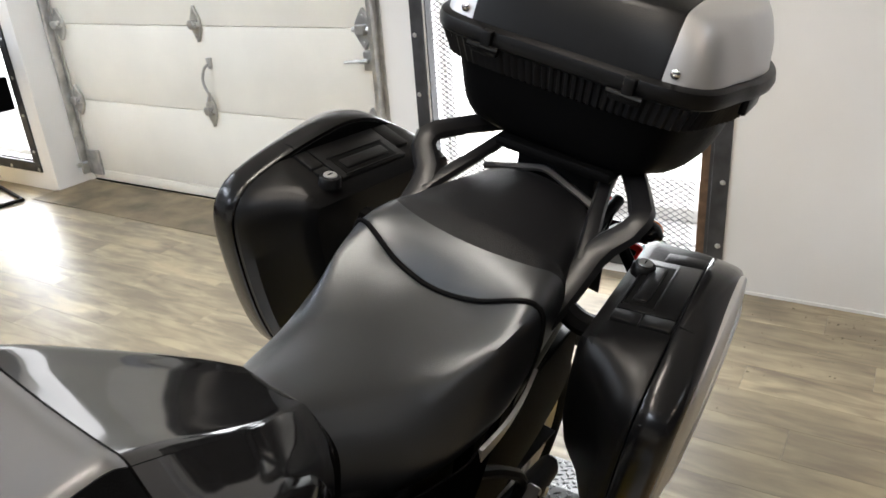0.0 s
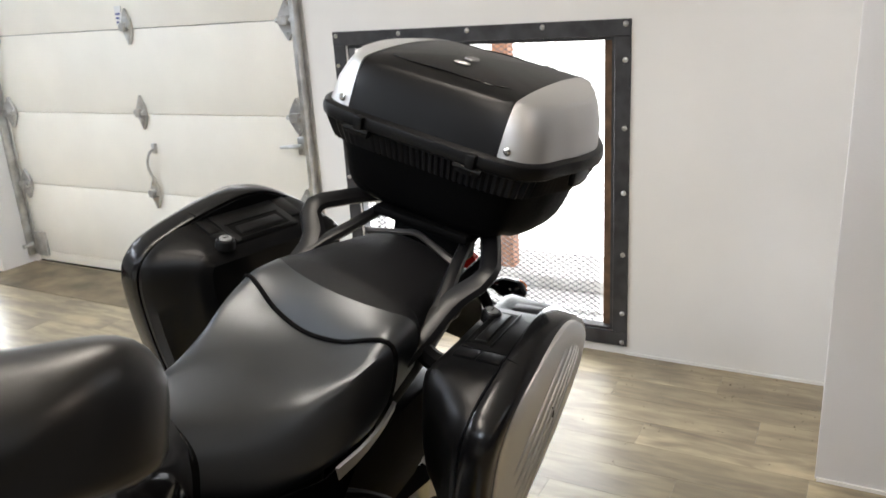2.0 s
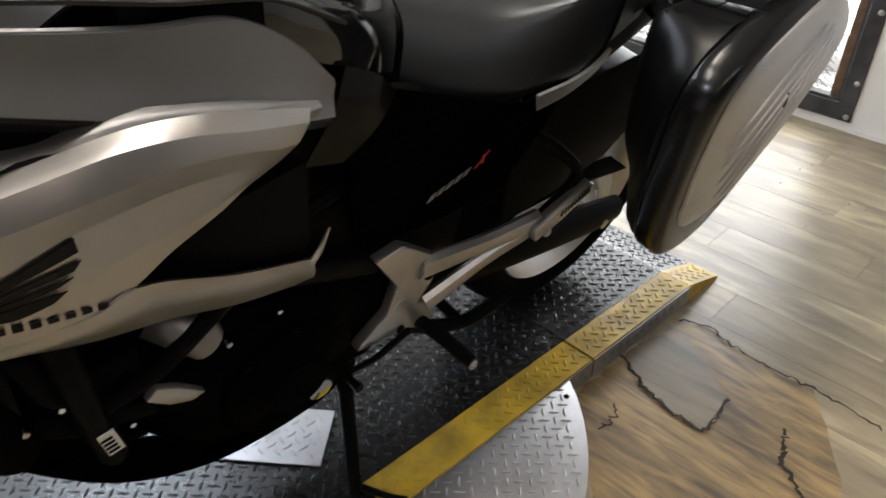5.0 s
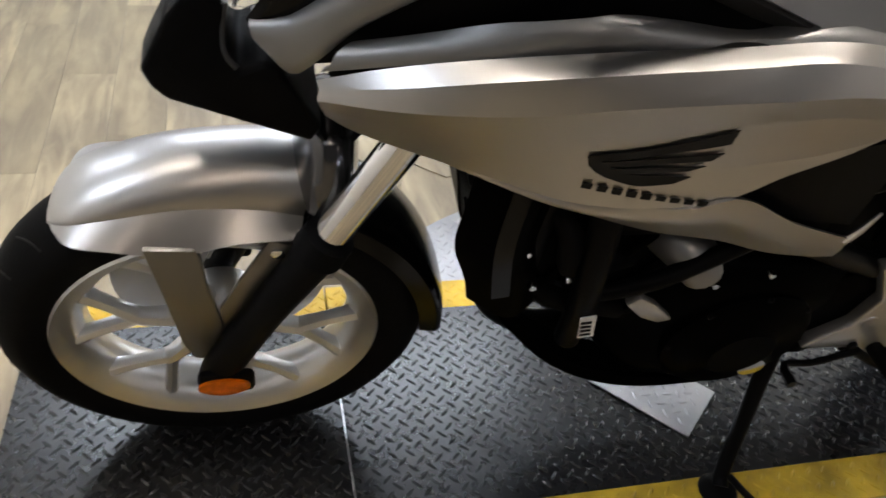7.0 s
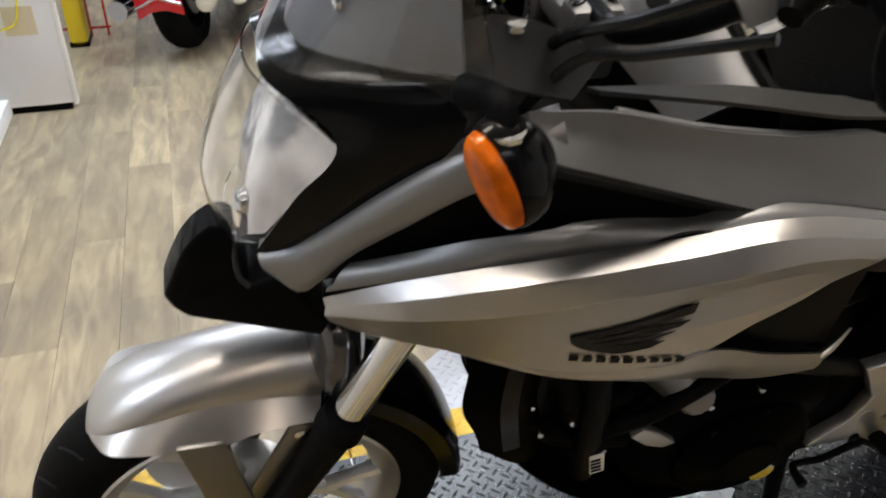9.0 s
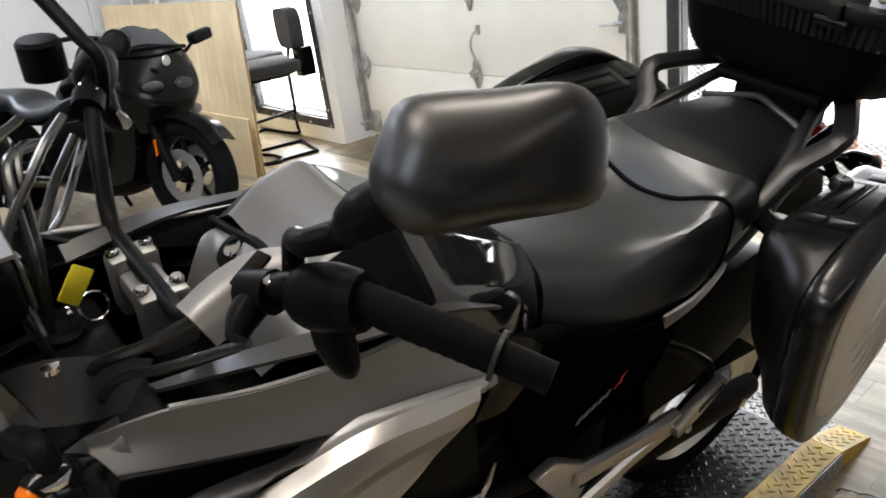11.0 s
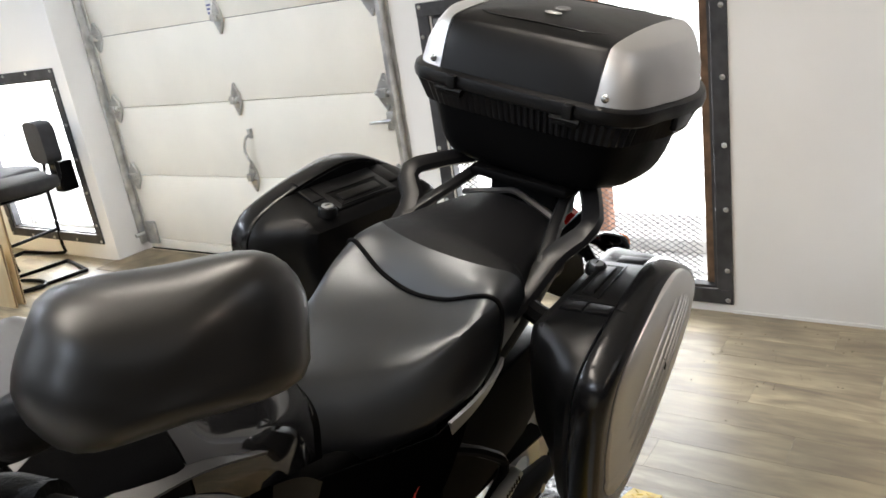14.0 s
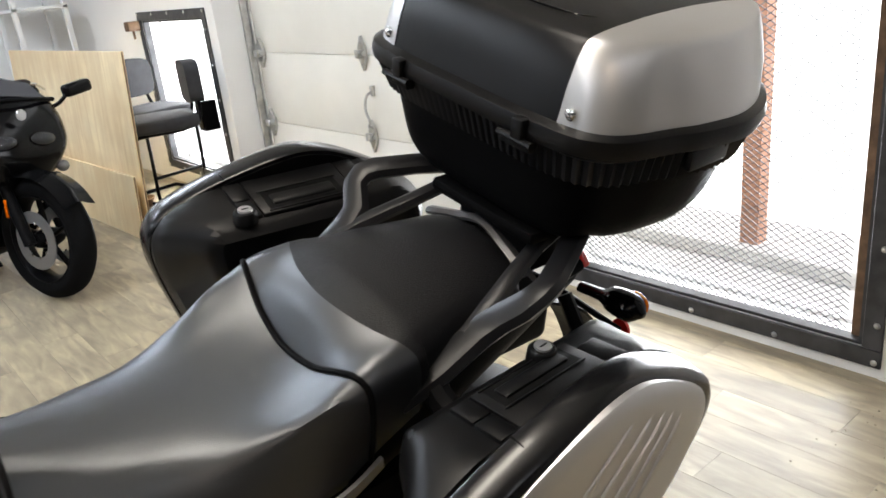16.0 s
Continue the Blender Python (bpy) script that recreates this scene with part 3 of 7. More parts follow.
def lozenges(cells, size=(0.0255, 0.0062, 0.003)):
    """Raised tread bars, each a little six-sided lens."""
    L, Wd, Hh = size
    vs, fs = [], []
    for x, y, z, a, dz in cells:
        c, s = math.cos(a), math.sin(a)
        pts = [(-L / 2, 0), (-L * 0.22, -Wd / 2), (L * 0.22, -Wd / 2), (L / 2, 0), (L * 0.22, Wd / 2), (-L * 0.22, Wd / 2)]
        k = len(vs)
        for px, py in pts:
            vs.append((x + c * px - s * py, y + s * px + c * py, z + dz * (s * px + c * py)))
        for px, py in ((-L * 0.3, 0), (L * 0.3, 0)):
            vs.append((x + c * px - s * py, y + s * px + c * py, z + Hh + dz * (s * px + c * py)))
        a0, a1 = k + 6, k + 7
        fs += [(k, k + 1, a0), (k + 1, k + 2, a1, a0), (k + 2, k + 3, a1), (k + 3, k + 4, a1), (k + 4, k + 5, a0, a1), (k + 5, k, a0)]
    me = bpy.data.meshes.new("tread_pattern")
    me.from_pydata(vs, [], fs)
    for f in me.polygons:
        f.use_smooth = True
    return me


def tread(x0, x1, y0, y1, z, pitch=0.0225, slope=None, keep=None):
    out = []
    h = pitch / math.sqrt(2)
    nx, ny = int((x1 - x0) / h), int((y1 - y0) / h)
    ox, oy = (x1 - x0 - nx * h) / 2, (y1 - y0 - ny * h) / 2
    for i in range(nx + 1):
        for j in range(ny + 1):
            x, y = x0 + ox + i * h, y0 + oy + j * h
            if (i + j) % 2 or min(x - x0, x1 - x, y - y0, y1 - y) < 0.007 or (keep and not keep(x, y)):
                continue
            out.append((x, y, z + (slope * (y - y0) if slope else 0), math.pi / 4 + (math.pi / 2 if i % 2 else 0), slope or 0))
    return out


def bars(cells, material, parent, label):
    me = lozenges(cells)
    me.materials.append(material)
    ob = new("tread_pattern", me)
    ob.parent = parent
    tagged(ob, label=label, kind="stuff")


ZD = 0.05
disc = empty("turntable", pose(-0.696, 0.483, 0), "round bare aluminium tread-plate turntable level with the platform", "turntable")
part("disc_plate", lathe([(ZD - 0.006, 0.0), (ZD - 0.006, 0.634), (ZD - 0.001, 0.634), (ZD, 0.632), (ZD, 0.0)], 96, (0, 0, 0), "z"), PLATE_G, disc)
part("drum", lathe([(0.0, 0.60), (ZD - 0.0065, 0.60), (ZD - 0.0065, 0.57), (0.0, 0.57)], 72, (0, 0, 0), "z", True), VOID, disc, "dark drum under the plate")
bars(tread(-0.63, 0.63, -0.63, 0.63, ZD, keep=lambda x, y: x * x + y * y < 0.618**2 and (x > 0.30 or x < -0.29)), PLATE_G, disc, "raised aluminium tread pattern")
for a in (0.9, 2.2, 3.9, 5.4):
    part("screw", bolt((0.612 * math.cos(a), 0.612 * math.sin(a), ZD), "z", 0.006, 0.002), BLKP, disc)

track = empty("display_platform", PM, "low black tread-plate motorcycle platform with yellow edges and ramp", "platform")
for a, b in ((FRONT, J2 - 0.002), (J2 + 0.002, J1 - 0.003)):
    part("deck", block(-HW + YW, HW - YW, a, b, 0.006, ZP), PLATE, track)
    for s in (-1, 1):
        x0, x1 = sorted((s * HW, s * (HW - YW)))
        part("edge_strip", block(x0 + 0.0004, x1 - 0.0004, a, b, 0.006, ZP, 0.0012, 1), YELLOW, track, "scuffed yellow painted edge")
        cells = tread(x0, x1, a, b, ZP)
        bars(cells, YELLOW, track, "yellow tread pattern")
    bars(tread(-HW + YW, HW - YW, a, b, ZP), BARM, track, "black tread pattern, lightened for its glints")
# bright metal strip added for the reflection that runs along the joint gap
part("joint_glint", block(-HW + YW, HW - YW, J2 - 0.0014, J2 + 0.0014, ZP - 0.01, ZP + 0.0012, 0.0004, 1), ALU, track, "bright strip for the glint along the deck joint")
part("side_skirt", block(HW - 0.0005, HW + 0.003, J1 - 0.14, J1 - 0.004, 0.006, ZP - 0.004), PLATE_G, track)
# rear section and its sloping tail
part("deck", block(-HW + YW, HW - YW, J1 + 0.003, RAMP, 0.0, ZP), PLATE, track)
bars(tread(-HW + YW, HW - YW, J1 + 0.003, RAMP, ZP), BARM, track, "black tread pattern, lightened for its glints")
sl = -(ZP - 0.01) / (END - RAMP)


def wedge(x0, x1):
    bm = bmesh.new()
    v = [bm.verts.new(p) for p in ((x0, RAMP, 0), (x1, RAMP, 0), (x1, END, 0), (x0, END, 0), (x0, RAMP, ZP), (x1, RAMP, ZP), (x1, END, 0.01), (x0, END, 0.01))]
    for q in ((0, 3, 2, 1), (4, 5, 6, 7), (0, 1, 5, 4), (2, 3, 7, 6), (1, 2, 6, 5), (3, 0, 4, 7)):
        bm.faces.new([v[i] for i in q])
    return bm


part("ramp", wedge(-HW + YW, HW - YW), PLATE, track, "sloping black ramp tail")
bars(tread(-HW + YW, HW - YW, RAMP, END, ZP, slope=sl), BARM, track, "black tread pattern, lightened for its glints")
for s in (-1, 1):
    x0, x1 = sorted((s * HW, s * (HW - YW)))
    part("edge_strip", block(x0 + 0.0004, x1 - 0.0004, J1 + 0.003, RAMP, 0.0, ZP, 0.0012, 1), YELLOW, track, "scuffed yellow painted edge")
    part("ramp_edge", wedge(x0 + 0.0004, x1 - 0.0004), YELLOW, track, "scuffed yellow painted edge")
    bars(tread(x0, x1, J1 + 0.003, RAMP, ZP), YELLOW, track, "yellow tread pattern")
    bars(tread(x0, x1, RAMP, END, ZP, slope=sl), YELLOW, track, "yellow tread pattern")
part("side_skirt", block(HW - 0.0005, HW + 0.003, J1 + 0.004, RAMP, 0.0, ZP - 0.004), PLATE_G, track, "bare tread-plate side")
for y0, y1 in ((J1 - 0.14, J1 - 0.004), (J1 + 0.004, RAMP)):
    me = lozenges(tread(y0, y1, 0.004, ZP - 0.004, 0.0))
    me.transform(Matrix(((0, 0, 1, HW + 0.003), (1, 0, 0, 0), (0, 1, 0, 0), (0, 0, 0, 1))))
    me.materials.append(PLATE_G)
    ob = new("tread_pattern", me)
    ob.parent = track
    tagged(ob, label="raised pattern on the bare side plate", kind="stuff")
patch = tagged(part("loose_tread_plate", move(block(-0.21, 0.0, 0.0, 0.145, 0, 0.004, 0.001, 1), Matrix.Translation((-0.526, 0.465, ZP + 0.0022)) @ Matrix.Rotation(radians(40), 4, "Z")), PLATE_G), "small bare aluminium tread-plate offcut lying on the platform", "plate")
PT = Matrix.Translation((-0.526, 0.465, ZP + 0.0022)) @ Matrix.Rotation(radians(40), 4, "Z")
me = lozenges(tread(-0.205, -0.005, 0.005, 0.14, 0.004))
me.transform(PT)
me.materials.append(PLATE_G)
ob = new("tread_pattern", me)
ob.parent = patch
tagged(ob, kind="stuff")

from mathutils.bvhtree import BVHTree

# ---- the motorcycle: x ahead, y left, z up from the rear tyre's foot, leaning on its side stand ----
BM = Matrix(((-0.04498, 0.97338, 0.22472, -0.65933), (-0.99899, -0.04383, -0.01012, 1.2199), (0, -0.22495, 0.97437, 0.0560), (0, 0, 0, 1)))
bike = empty("motorcycle", BM, "silver and black adventure motorcycle leaning on its side stand", "motorcycle")
AX = 1.566


def wheel(cx, r_rim, r_tyre, half, name, spokes):
    cz = 0.302 if cx > 1 else 0.312
    w = part(name, lathe([(-0.03, 0.02), (-0.045, 0.05), (-0.03, 0.058), (0.03, 0.058), (0.045, 0.05), (0.03, 0.02)], 32, (cx, 0, cz), "y", True), ALUS, bike, "silver cast wheel")
    k = half / 0.06
    prof = [(-0.046 * k, r_rim - 0.002), (-0.056 * k, r_rim + 0.018), (-0.06 * k, r_rim + 0.036), (-0.055 * k, r_tyre - 0.030), (-0.04 * k, r_tyre - 0.012), (-0.02 * k, r_tyre - 0.003), (0, r_tyre)]
    prof = prof + [(-a, b) for a, b in prof[-2::-1]] + [(0.03 * k, r_rim - 0.006), (-0.03 * k, r_rim - 0.006)]
    part("tyre", lathe(prof, 72, (cx, 0, cz), "y", True), RUBBER, w, "black road tyre")
    rp = [(-0.048 * k, r_rim + 0.004), (-0.052 * k, r_rim), (-0.047 * k, r_rim - 0.008), (-0.040 * k, r_rim - 0.020), (-0.018 * k, r_rim - 0.036), (0.018 * k, r_rim - 0.036), (0.040 * k, r_rim - 0.020), (0.047 * k, r_rim - 0.008), (0.052 * k, r_rim), (0.048 * k, r_rim + 0.004)]
    part("rim", lathe(rp, 72, (cx, 0, cz), "y", True), ALUS, w, "silver rim")
    for i in range(spokes):
        a = 2 * math.pi * (i + 0.2) / spokes

        def at(r, b, y):
            return (cx + r * math.cos(a + b), y, cz + r * math.sin(a + b))

        o = 0.016 if cx > 1 else 0.0
        bm = merge(tube([at(0.045, 0, o * 0.5), at(0.10, 0, o), at(0.125, 0.03, o)], [0.019, 0.016, 0.0145], 8, 6, 0.8),
                   tube([at(0.115, 0.0, o), at(0.16, 0.19, o + 0.002), at(r_rim - 0.024, 0.27, o + 0.004)], [0.0145, 0.0125, 0.016], 8, 8, 0.8),
                   tube([at(0.115, 0.0, o), at(0.16, -0.19, o + 0.002), at(r_rim - 0.024, -0.27, o + 0.004)], [0.0145, 0.0125, 0.016], 8, 8, 0.8))
        part("spoke", bm, ALUS, w)
    return w, cz


fw, FZ = wheel(AX, 0.222, 0.302, 0.06, "front_wheel", 6)
rw, RZ = wheel(0.0, 0.222, 0.312, 0.08, "rear_wheel", 6)
# tyre grooves as thin sunken dashes standing a hair proud in a darker tone
GRV = mat("tyre_groove", (0.006, 0.006, 0.006), 0.9)
for i in range(26):
    a = 2 * math.pi * i / 26
    pts = []
    for q in np.linspace(0, 1, 5):
        yy = 0.012 + 0.033 * q
        rr = np.interp(yy, [0, 0.02, 0.04, 0.055], [0.3024, 0.2994, 0.2904, 0.2724])
        b = a + 0.16 * q - 0.05 * q * q
        pts.append((AX + rr * math.cos(b), yy, FZ + rr * math.sin(b)))
    part("tread_groove", tube(pts, 0.0016, 5), GRV, fw)
# brake disc and caliper on the right
part("brake_disc", lathe([(-0.062, 0.085), (-0.062, 0.158), (-0.066, 0.16), (-0.067, 0.158), (-0.067, 0.085)], 48, (AX, 0, FZ), "y", True), ALU, bike, "drilled steel brake disc")
part("brake_caliper", block(AX - 0.17, AX - 0.09, -0.10, -0.045, FZ + 0.02, FZ + 0.13, 0.012), STEELB, bike, "black brake caliper")
part("front_axle", tube([(AX, -0.11, FZ), (AX, 0.12, FZ)], 0.011, 12), ALU, bike)

# fork
for s in (1, -1):
    fl = part("fork_leg", tube([(AX + 0.012, s * 0.098, FZ - 0.03), (AX - 0.005, s * 0.098, FZ + 0.02), (AX - 0.06, s * 0.098, 0.44), (1.437, s * 0.098, 0.572)], [0.024, 0.027, 0.026, 0.028], 18, 10), STEELB, bike, "black fork slider")
    part("dust_seal", tube([(1.441, s * 0.098, 0.563), (1.428, s * 0.098, 0.592)], [0.033, 0.031], 18), RUBBER, fl, "black rubber dust seal")
    part("stanchion", tube([(1.430, s * 0.098, 0.588), (1.30, s * 0.098, 0.868)], 0.0215, 18), CHROME, fl, "polished fork tube")
    part("fork_shroud", tube([(1.335, s * 0.098, 0.795), (1.25, s * 0.098, 0.975)], [0.031, 0.028], 16), STEELB, fl)
    part("axle_lug", lathe([(0, 0.0), (0, 0.026), (0.022, 0.024), (0.026, 0.015), (0.026, 0.0)], 14, (AX, s * 0.104 - (0 if s > 0 else 0.026), FZ), "y"), STEELB, fl)
    rf = part("reflector_bracket", block(AX - 0.045, AX + 0.03, min(s * 0.112, s * 0.126), max(s * 0.112, s * 0.126), FZ - 0.02, FZ + 0.03, 0.008), BLKP, bike)
    lens = lathe([(0.0, 0.0), (0.0, 0.0225), (s * 0.004, 0.0225), (s * 0.008, 0.016), (s * 0.009, 0.0)], 20, (0, 0, 0), "y")
    part("amber_reflector", move(lens, Matrix.Translation((AX - 0.004, s * 0.126, FZ + 0.004)) @ Matrix.Diagonal((1.55, 1, 0.85, 1))), AMBER, rf, "amber oval side reflector")
part("lower_fork_clamp", block(1.285, 1.355, -0.125, 0.125, 0.775, 0.815, 0.012), STEELB, bike, "black fork bridge")
part("upper_fork_clamp", block(1.205, 1.275, -0.12, 0.12, 0.985, 1.015, 0.01), STEELB, bike)

# front mudguard: silver shell over the tyre, black rear flap, V struts
def arc(y, r, a0, a1, n=9, cx=AX):
    return [(cx + r * math.cos(radians(a)), y, FZ + r * math.sin(radians(a))) for a in np.linspace(a0, a1, n)]


TOPC = [(1.750, 0.540), (1.735, 0.568), (1.700, 0.598), (1.640, 0.626), (1.570, 0.643), (1.500, 0.648), (1.445, 0.640)]
CREC = [(1.744, 0.545), (1.717, 0.566), (1.665, 0.583), (1.607, 0.596), (1.548, 0.598), (1.500, 0.593), (1.456, 0.582)]
LOWC = [(1.738, 0.546), (1.716, 0.562), (1.675, 0.563), (1.637, 0.557), (1.585, 0.556), (1.530, 0.571), (1.462, 0.576)]


NOSE = (0.48, 0.86, 0.98, 1, 1, 1, 1)


def guard_line(a):
    """One lengthwise line of the mudguard's dome, a degrees up from the side crease to the crown."""
    k, c = math.sin(radians(a)), math.cos(radians(a)) ** 0.9
    return [(p + (q - p) * k, 0.059 * c * n, z + (w - z) * k) for (p, z), (q, w), n in zip(CREC, TOPC, NOSE)]


half = [[(x, 0.090 * n, z) for (x, z), n in zip(LOWC, NOSE)], [(0.5 * (x + u), 0.0765 * n, 0.5 * (z + w)) for (x, z), (u, w), n in zip(LOWC, CREC, NOSE)]] + [guard_line(a) for a in (0, 9, 18, 27, 36, 45, 54, 63, 72, 81)]
cur = [[(x, -y, z) for x, y, z in c] for c in half] + [guard_line(90)] + half[::-1]
guard = part("front_mudguard", surf(cur, 40, 24, -0.003, crisp=True), SILVER, bike, "silver painted front mudguard", 30)
part("rear_flap", surf([arc(-0.066, 0.285, 112, 176), arc(-0.06, 0.318, 112, 178), arc(0, 0.327, 112, 180), arc(0.06, 0.318, 112, 178), arc(0.066, 0.285, 112, 176)], 16, 16, -0.003), BLKG, guard, "gloss black mudguard rear")
part("fender_bridge", rings([[(1.428 + kx * r, ky * r * 2.1, z) for kx, ky in ((1, 0), (0.8, 0.6), (0.2, 1), (-0.6, 0.85), (-1, 0), (-0.6, -0.85), (0.2, -1), (0.8, -0.6))] for r, z in ((0.036, 0.575), (0.039, 0.62), (0.036, 0.665), (0.028, 0.70), (0.012, 0.716))], 28, 14), GLOSSG, guard, "glossy grey bridge of the mudguard")
for s in (1, -1):
    part("front_strut", prism([(1.637, 0.566), (1.624, 0.470), (1.612, 0.362), (1.600, 0.325), (1.560, 0.315), (1.552, 0.372), (1.563, 0.437), (1.571, 0.492), (1.574, 0.548), (1.580, 0.562)], s * 0.082, s * 0.0915, 0.003), STRUT, guard, "satin grey mudguard strut")
    part("rear_strut", prism([(1.497, 0.574), (1.466, 0.563), (1.505, 0.482), (1.541, 0.372), (1.558, 0.372), (1.560, 0.44), (1.532, 0.50)], s * 0.082, s * 0.090, 0.003), STRUT, guard, "satin grey mudguard strut")
    part("strut_bolt", bolt((1.487, s * 0.090, 0.553), "y", 0.009, s * 0.005), CHROME, guard)
    part("brake_hose_clip", tube([(1.405, s * 0.05, 0.70), (1.39, s * 0.062, 0.735), (1.372, s * 0.06, 0.725), (1.368, s * 0.055, 0.755)], 0.0045, 6, 14), STEELB, guard, "black hose clip")

# side fairing: silver blade with a crease, lower wing, black recess
top_e = [(1.452, 0.130, 0.846), (1.389, 0.158, 0.882), (1.307, 0.192, 0.919), (1.226, 0.217, 0.946), (1.138, 0.230, 0.963), (1.067, 0.235, 0.974), (1.007, 0.233, 0.968), (0.948, 0.230, 0.953), (0.884, 0.225, 0.934)]
chm_e = [(1.450, 0.136, 0.840), (1.391, 0.172, 0.872), (1.311, 0.212, 0.914), (1.232, 0.238, 0.943), (1.147, 0.251, 0.961), (1.082, 0.255, 0.971), (1.022, 0.252, 0.964), (0.961, 0.246, 0.946), (0.892, 0.234, 0.926)]
mid_e = [(1.452, 0.139, 0.833), (1.38, 0.186, 0.862), (1.30, 0.224, 0.893), (1.22, 0.25, 0.925), (1.12, 0.266, 0.947), (1.04, 0.262, 0.949), (0.975, 0.254, 0.935), (0.935, 0.248, 0.921), (0.905, 0.238, 0.912)]
low_m = [(1.448, 0.136, 0.822), (1.40, 0.160, 0.828), (1.32, 0.20, 0.846), (1.22, 0.235, 0.878), (1.13, 0.250, 0.905), (1.05, 0.249, 0.916), (0.985, 0.243, 0.908), (0.95, 0.238, 0.896), (0.922, 0.232, 0.892)]
con_e = [(1.445, 0.131, 0.814), (1.405, 0.146, 0.808), (1.33, 0.182, 0.812), (1.23, 0.222, 0.826), (1.14, 0.238, 0.842), (1.06, 0.24, 0.856), (1.02, 0.237, 0.86), (0.985, 0.234, 0.868), (0.95, 0.23, 0.876)]
bot_e = [(1.443, 0.126, 0.806), (1.41, 0.134, 0.79), (1.34, 0.164, 0.784), (1.24, 0.212, 0.782), (1.17, 0.234, 0.79), (1.11, 0.243, 0.80), (1.075, 0.244, 0.818), (1.04, 0.241, 0.838), (0.985, 0.235, 0.858)]
for bm_side in (surf([top_e, chm_e, mid_e, low_m, con_e, bot_e], 56, 26, 0.004, crisp=True),):
    other = mirrored(bm_side)
    SIDE_TREE = BVHTree.FromBMesh(bm_side)
    part("side_fairing", bm_side, SILVER, bike, "silver metallic side fairing", 13)
    part("side_fairing", other, SILVER, bike, "silver metallic side fairing", 13)
both("lower_fairing", surf([[(1.40, 0.134, 0.789), (1.24, 0.209, 0.7835), (1.13, 0.243, 0.797), (1.074, 0.245, 0.812), (0.96, 0.215, 0.737), (0.836, 0.188, 0.672)],
                            [(1.38, 0.14, 0.787), (1.24, 0.214, 0.776), (1.13, 0.242, 0.778), (1.06, 0.24, 0.772), (0.95, 0.212, 0.705), (0.828, 0.186, 0.648)],
                            [(1.36, 0.143, 0.785), (1.24, 0.20, 0.768), (1.13, 0.214, 0.735), (1.03, 0.208, 0.705), (0.94, 0.198, 0.665), (0.822, 0.178, 0.622)]], 36, 10, 0.004), SILVER, bike, "silver lower fairing wing")
both("wing_tip", tube([(0.838, 0.190, 0.664), (0.822, 0.187, 0.678), (0.806, 0.183, 0.706)], [0.006, 0.005, 0.002], 8, 10), SILVER, bike, "upturned tip of the lower fairing")
both("fairing_recess", surf([[(1.06, 0.205, 0.82), (0.96, 0.20, 0.83), (0.86, 0.19, 0.84)], [(1.04, 0.20, 0.76), (0.94, 0.192, 0.72), (0.83, 0.172, 0.68)]], 8, 4, 0.006), BLKP, bike)
both("fairing_inner", surf([[(1.44, 0.10, 0.835), (1.24, 0.19, 0.93), (1.05, 0.21, 0.96), (0.87, 0.19, 0.90)], [(1.42, 0.10, 0.80), (1.24, 0.18, 0.78), (1.05, 0.19, 0.73), (0.84, 0.155, 0.63)], [(1.36, 0.11, 0.76), (1.22, 0.15, 0.72), (1.05, 0.15, 0.66), (0.86, 0.13, 0.60)]], 16, 10, 0.005), BLKP, bike)
# wing emblem and the word bar drawn as plain shapes
WINGM = mat("charcoal_emblem", (0.012, 0.0115, 0.011), 0.45, 0.0, 0.2, spec=0.1)


def on_side(x, z):
    """How far out the silver side stands at a place."""
    hit = SIDE_TREE.ray_cast(Vector((x, 0.6, z)), Vector((0, -1, 0)))[0]
    return hit.y if hit else 0.235


FEATHERS = [([(1.234, 0.855), (1.182, 0.878), (1.128, 0.906)], [(1.231, 0.846), (1.180, 0.867), (1.125, 0.887)]),
            ([(1.235, 0.853), (1.225, 0.851), (1.212, 0.846)], [(1.231, 0.842), (1.222, 0.834), (1.211, 0.828)]),
            ([(1.225, 0.848), (1.175, 0.863), (1.124, 0.874)], [(1.222, 0.841), (1.172, 0.855), (1.130, 0.863)]),
            ([(1.220, 0.840), (1.178, 0.848), (1.131, 0.855)], [(1.216, 0.833), (1.178, 0.840), (1.143, 0.847)]),
            ([(1.216, 0.835), (1.184, 0.837), (1.137, 0.839)], [(1.211, 0.828), (1.182, 0.822), (1.150, 0.829)])]
for s in (1, -1):
    skin = lambda pts: [(x, s * (on_side(x, z) + 0.0016), z) for x, z in pts]
    em = bike
    for up, low in FEATHERS:
        bm = surf([skin(spline([(x, 0, z) for x, z in up], 9)[:, (0, 2)]), skin(spline([(x, 0, z) for x, z in low], 9)[:, (0, 2)])], 12, 4, 0.001 * s)
        if em is bike:
            em = part("wing_emblem", bm, WINGM, bike, "dark wing-shaped emblem")
        else:
            part("feather", bm, WINGM, em)
    for k in range(9):
        xa, za, hb = 1.226 - 0.0137 * k, 0.8125 - 0.0007 * k, 0.0038 if k < 5 else 0.0026
        part("word_bar", surf([skin([(xa, za + hb), (xa - 0.0088, za + hb)]), skin([(xa, za - hb), (xa - 0.0088, za - hb)])], 3, 3, 0.001 * s), WINGM, bike)

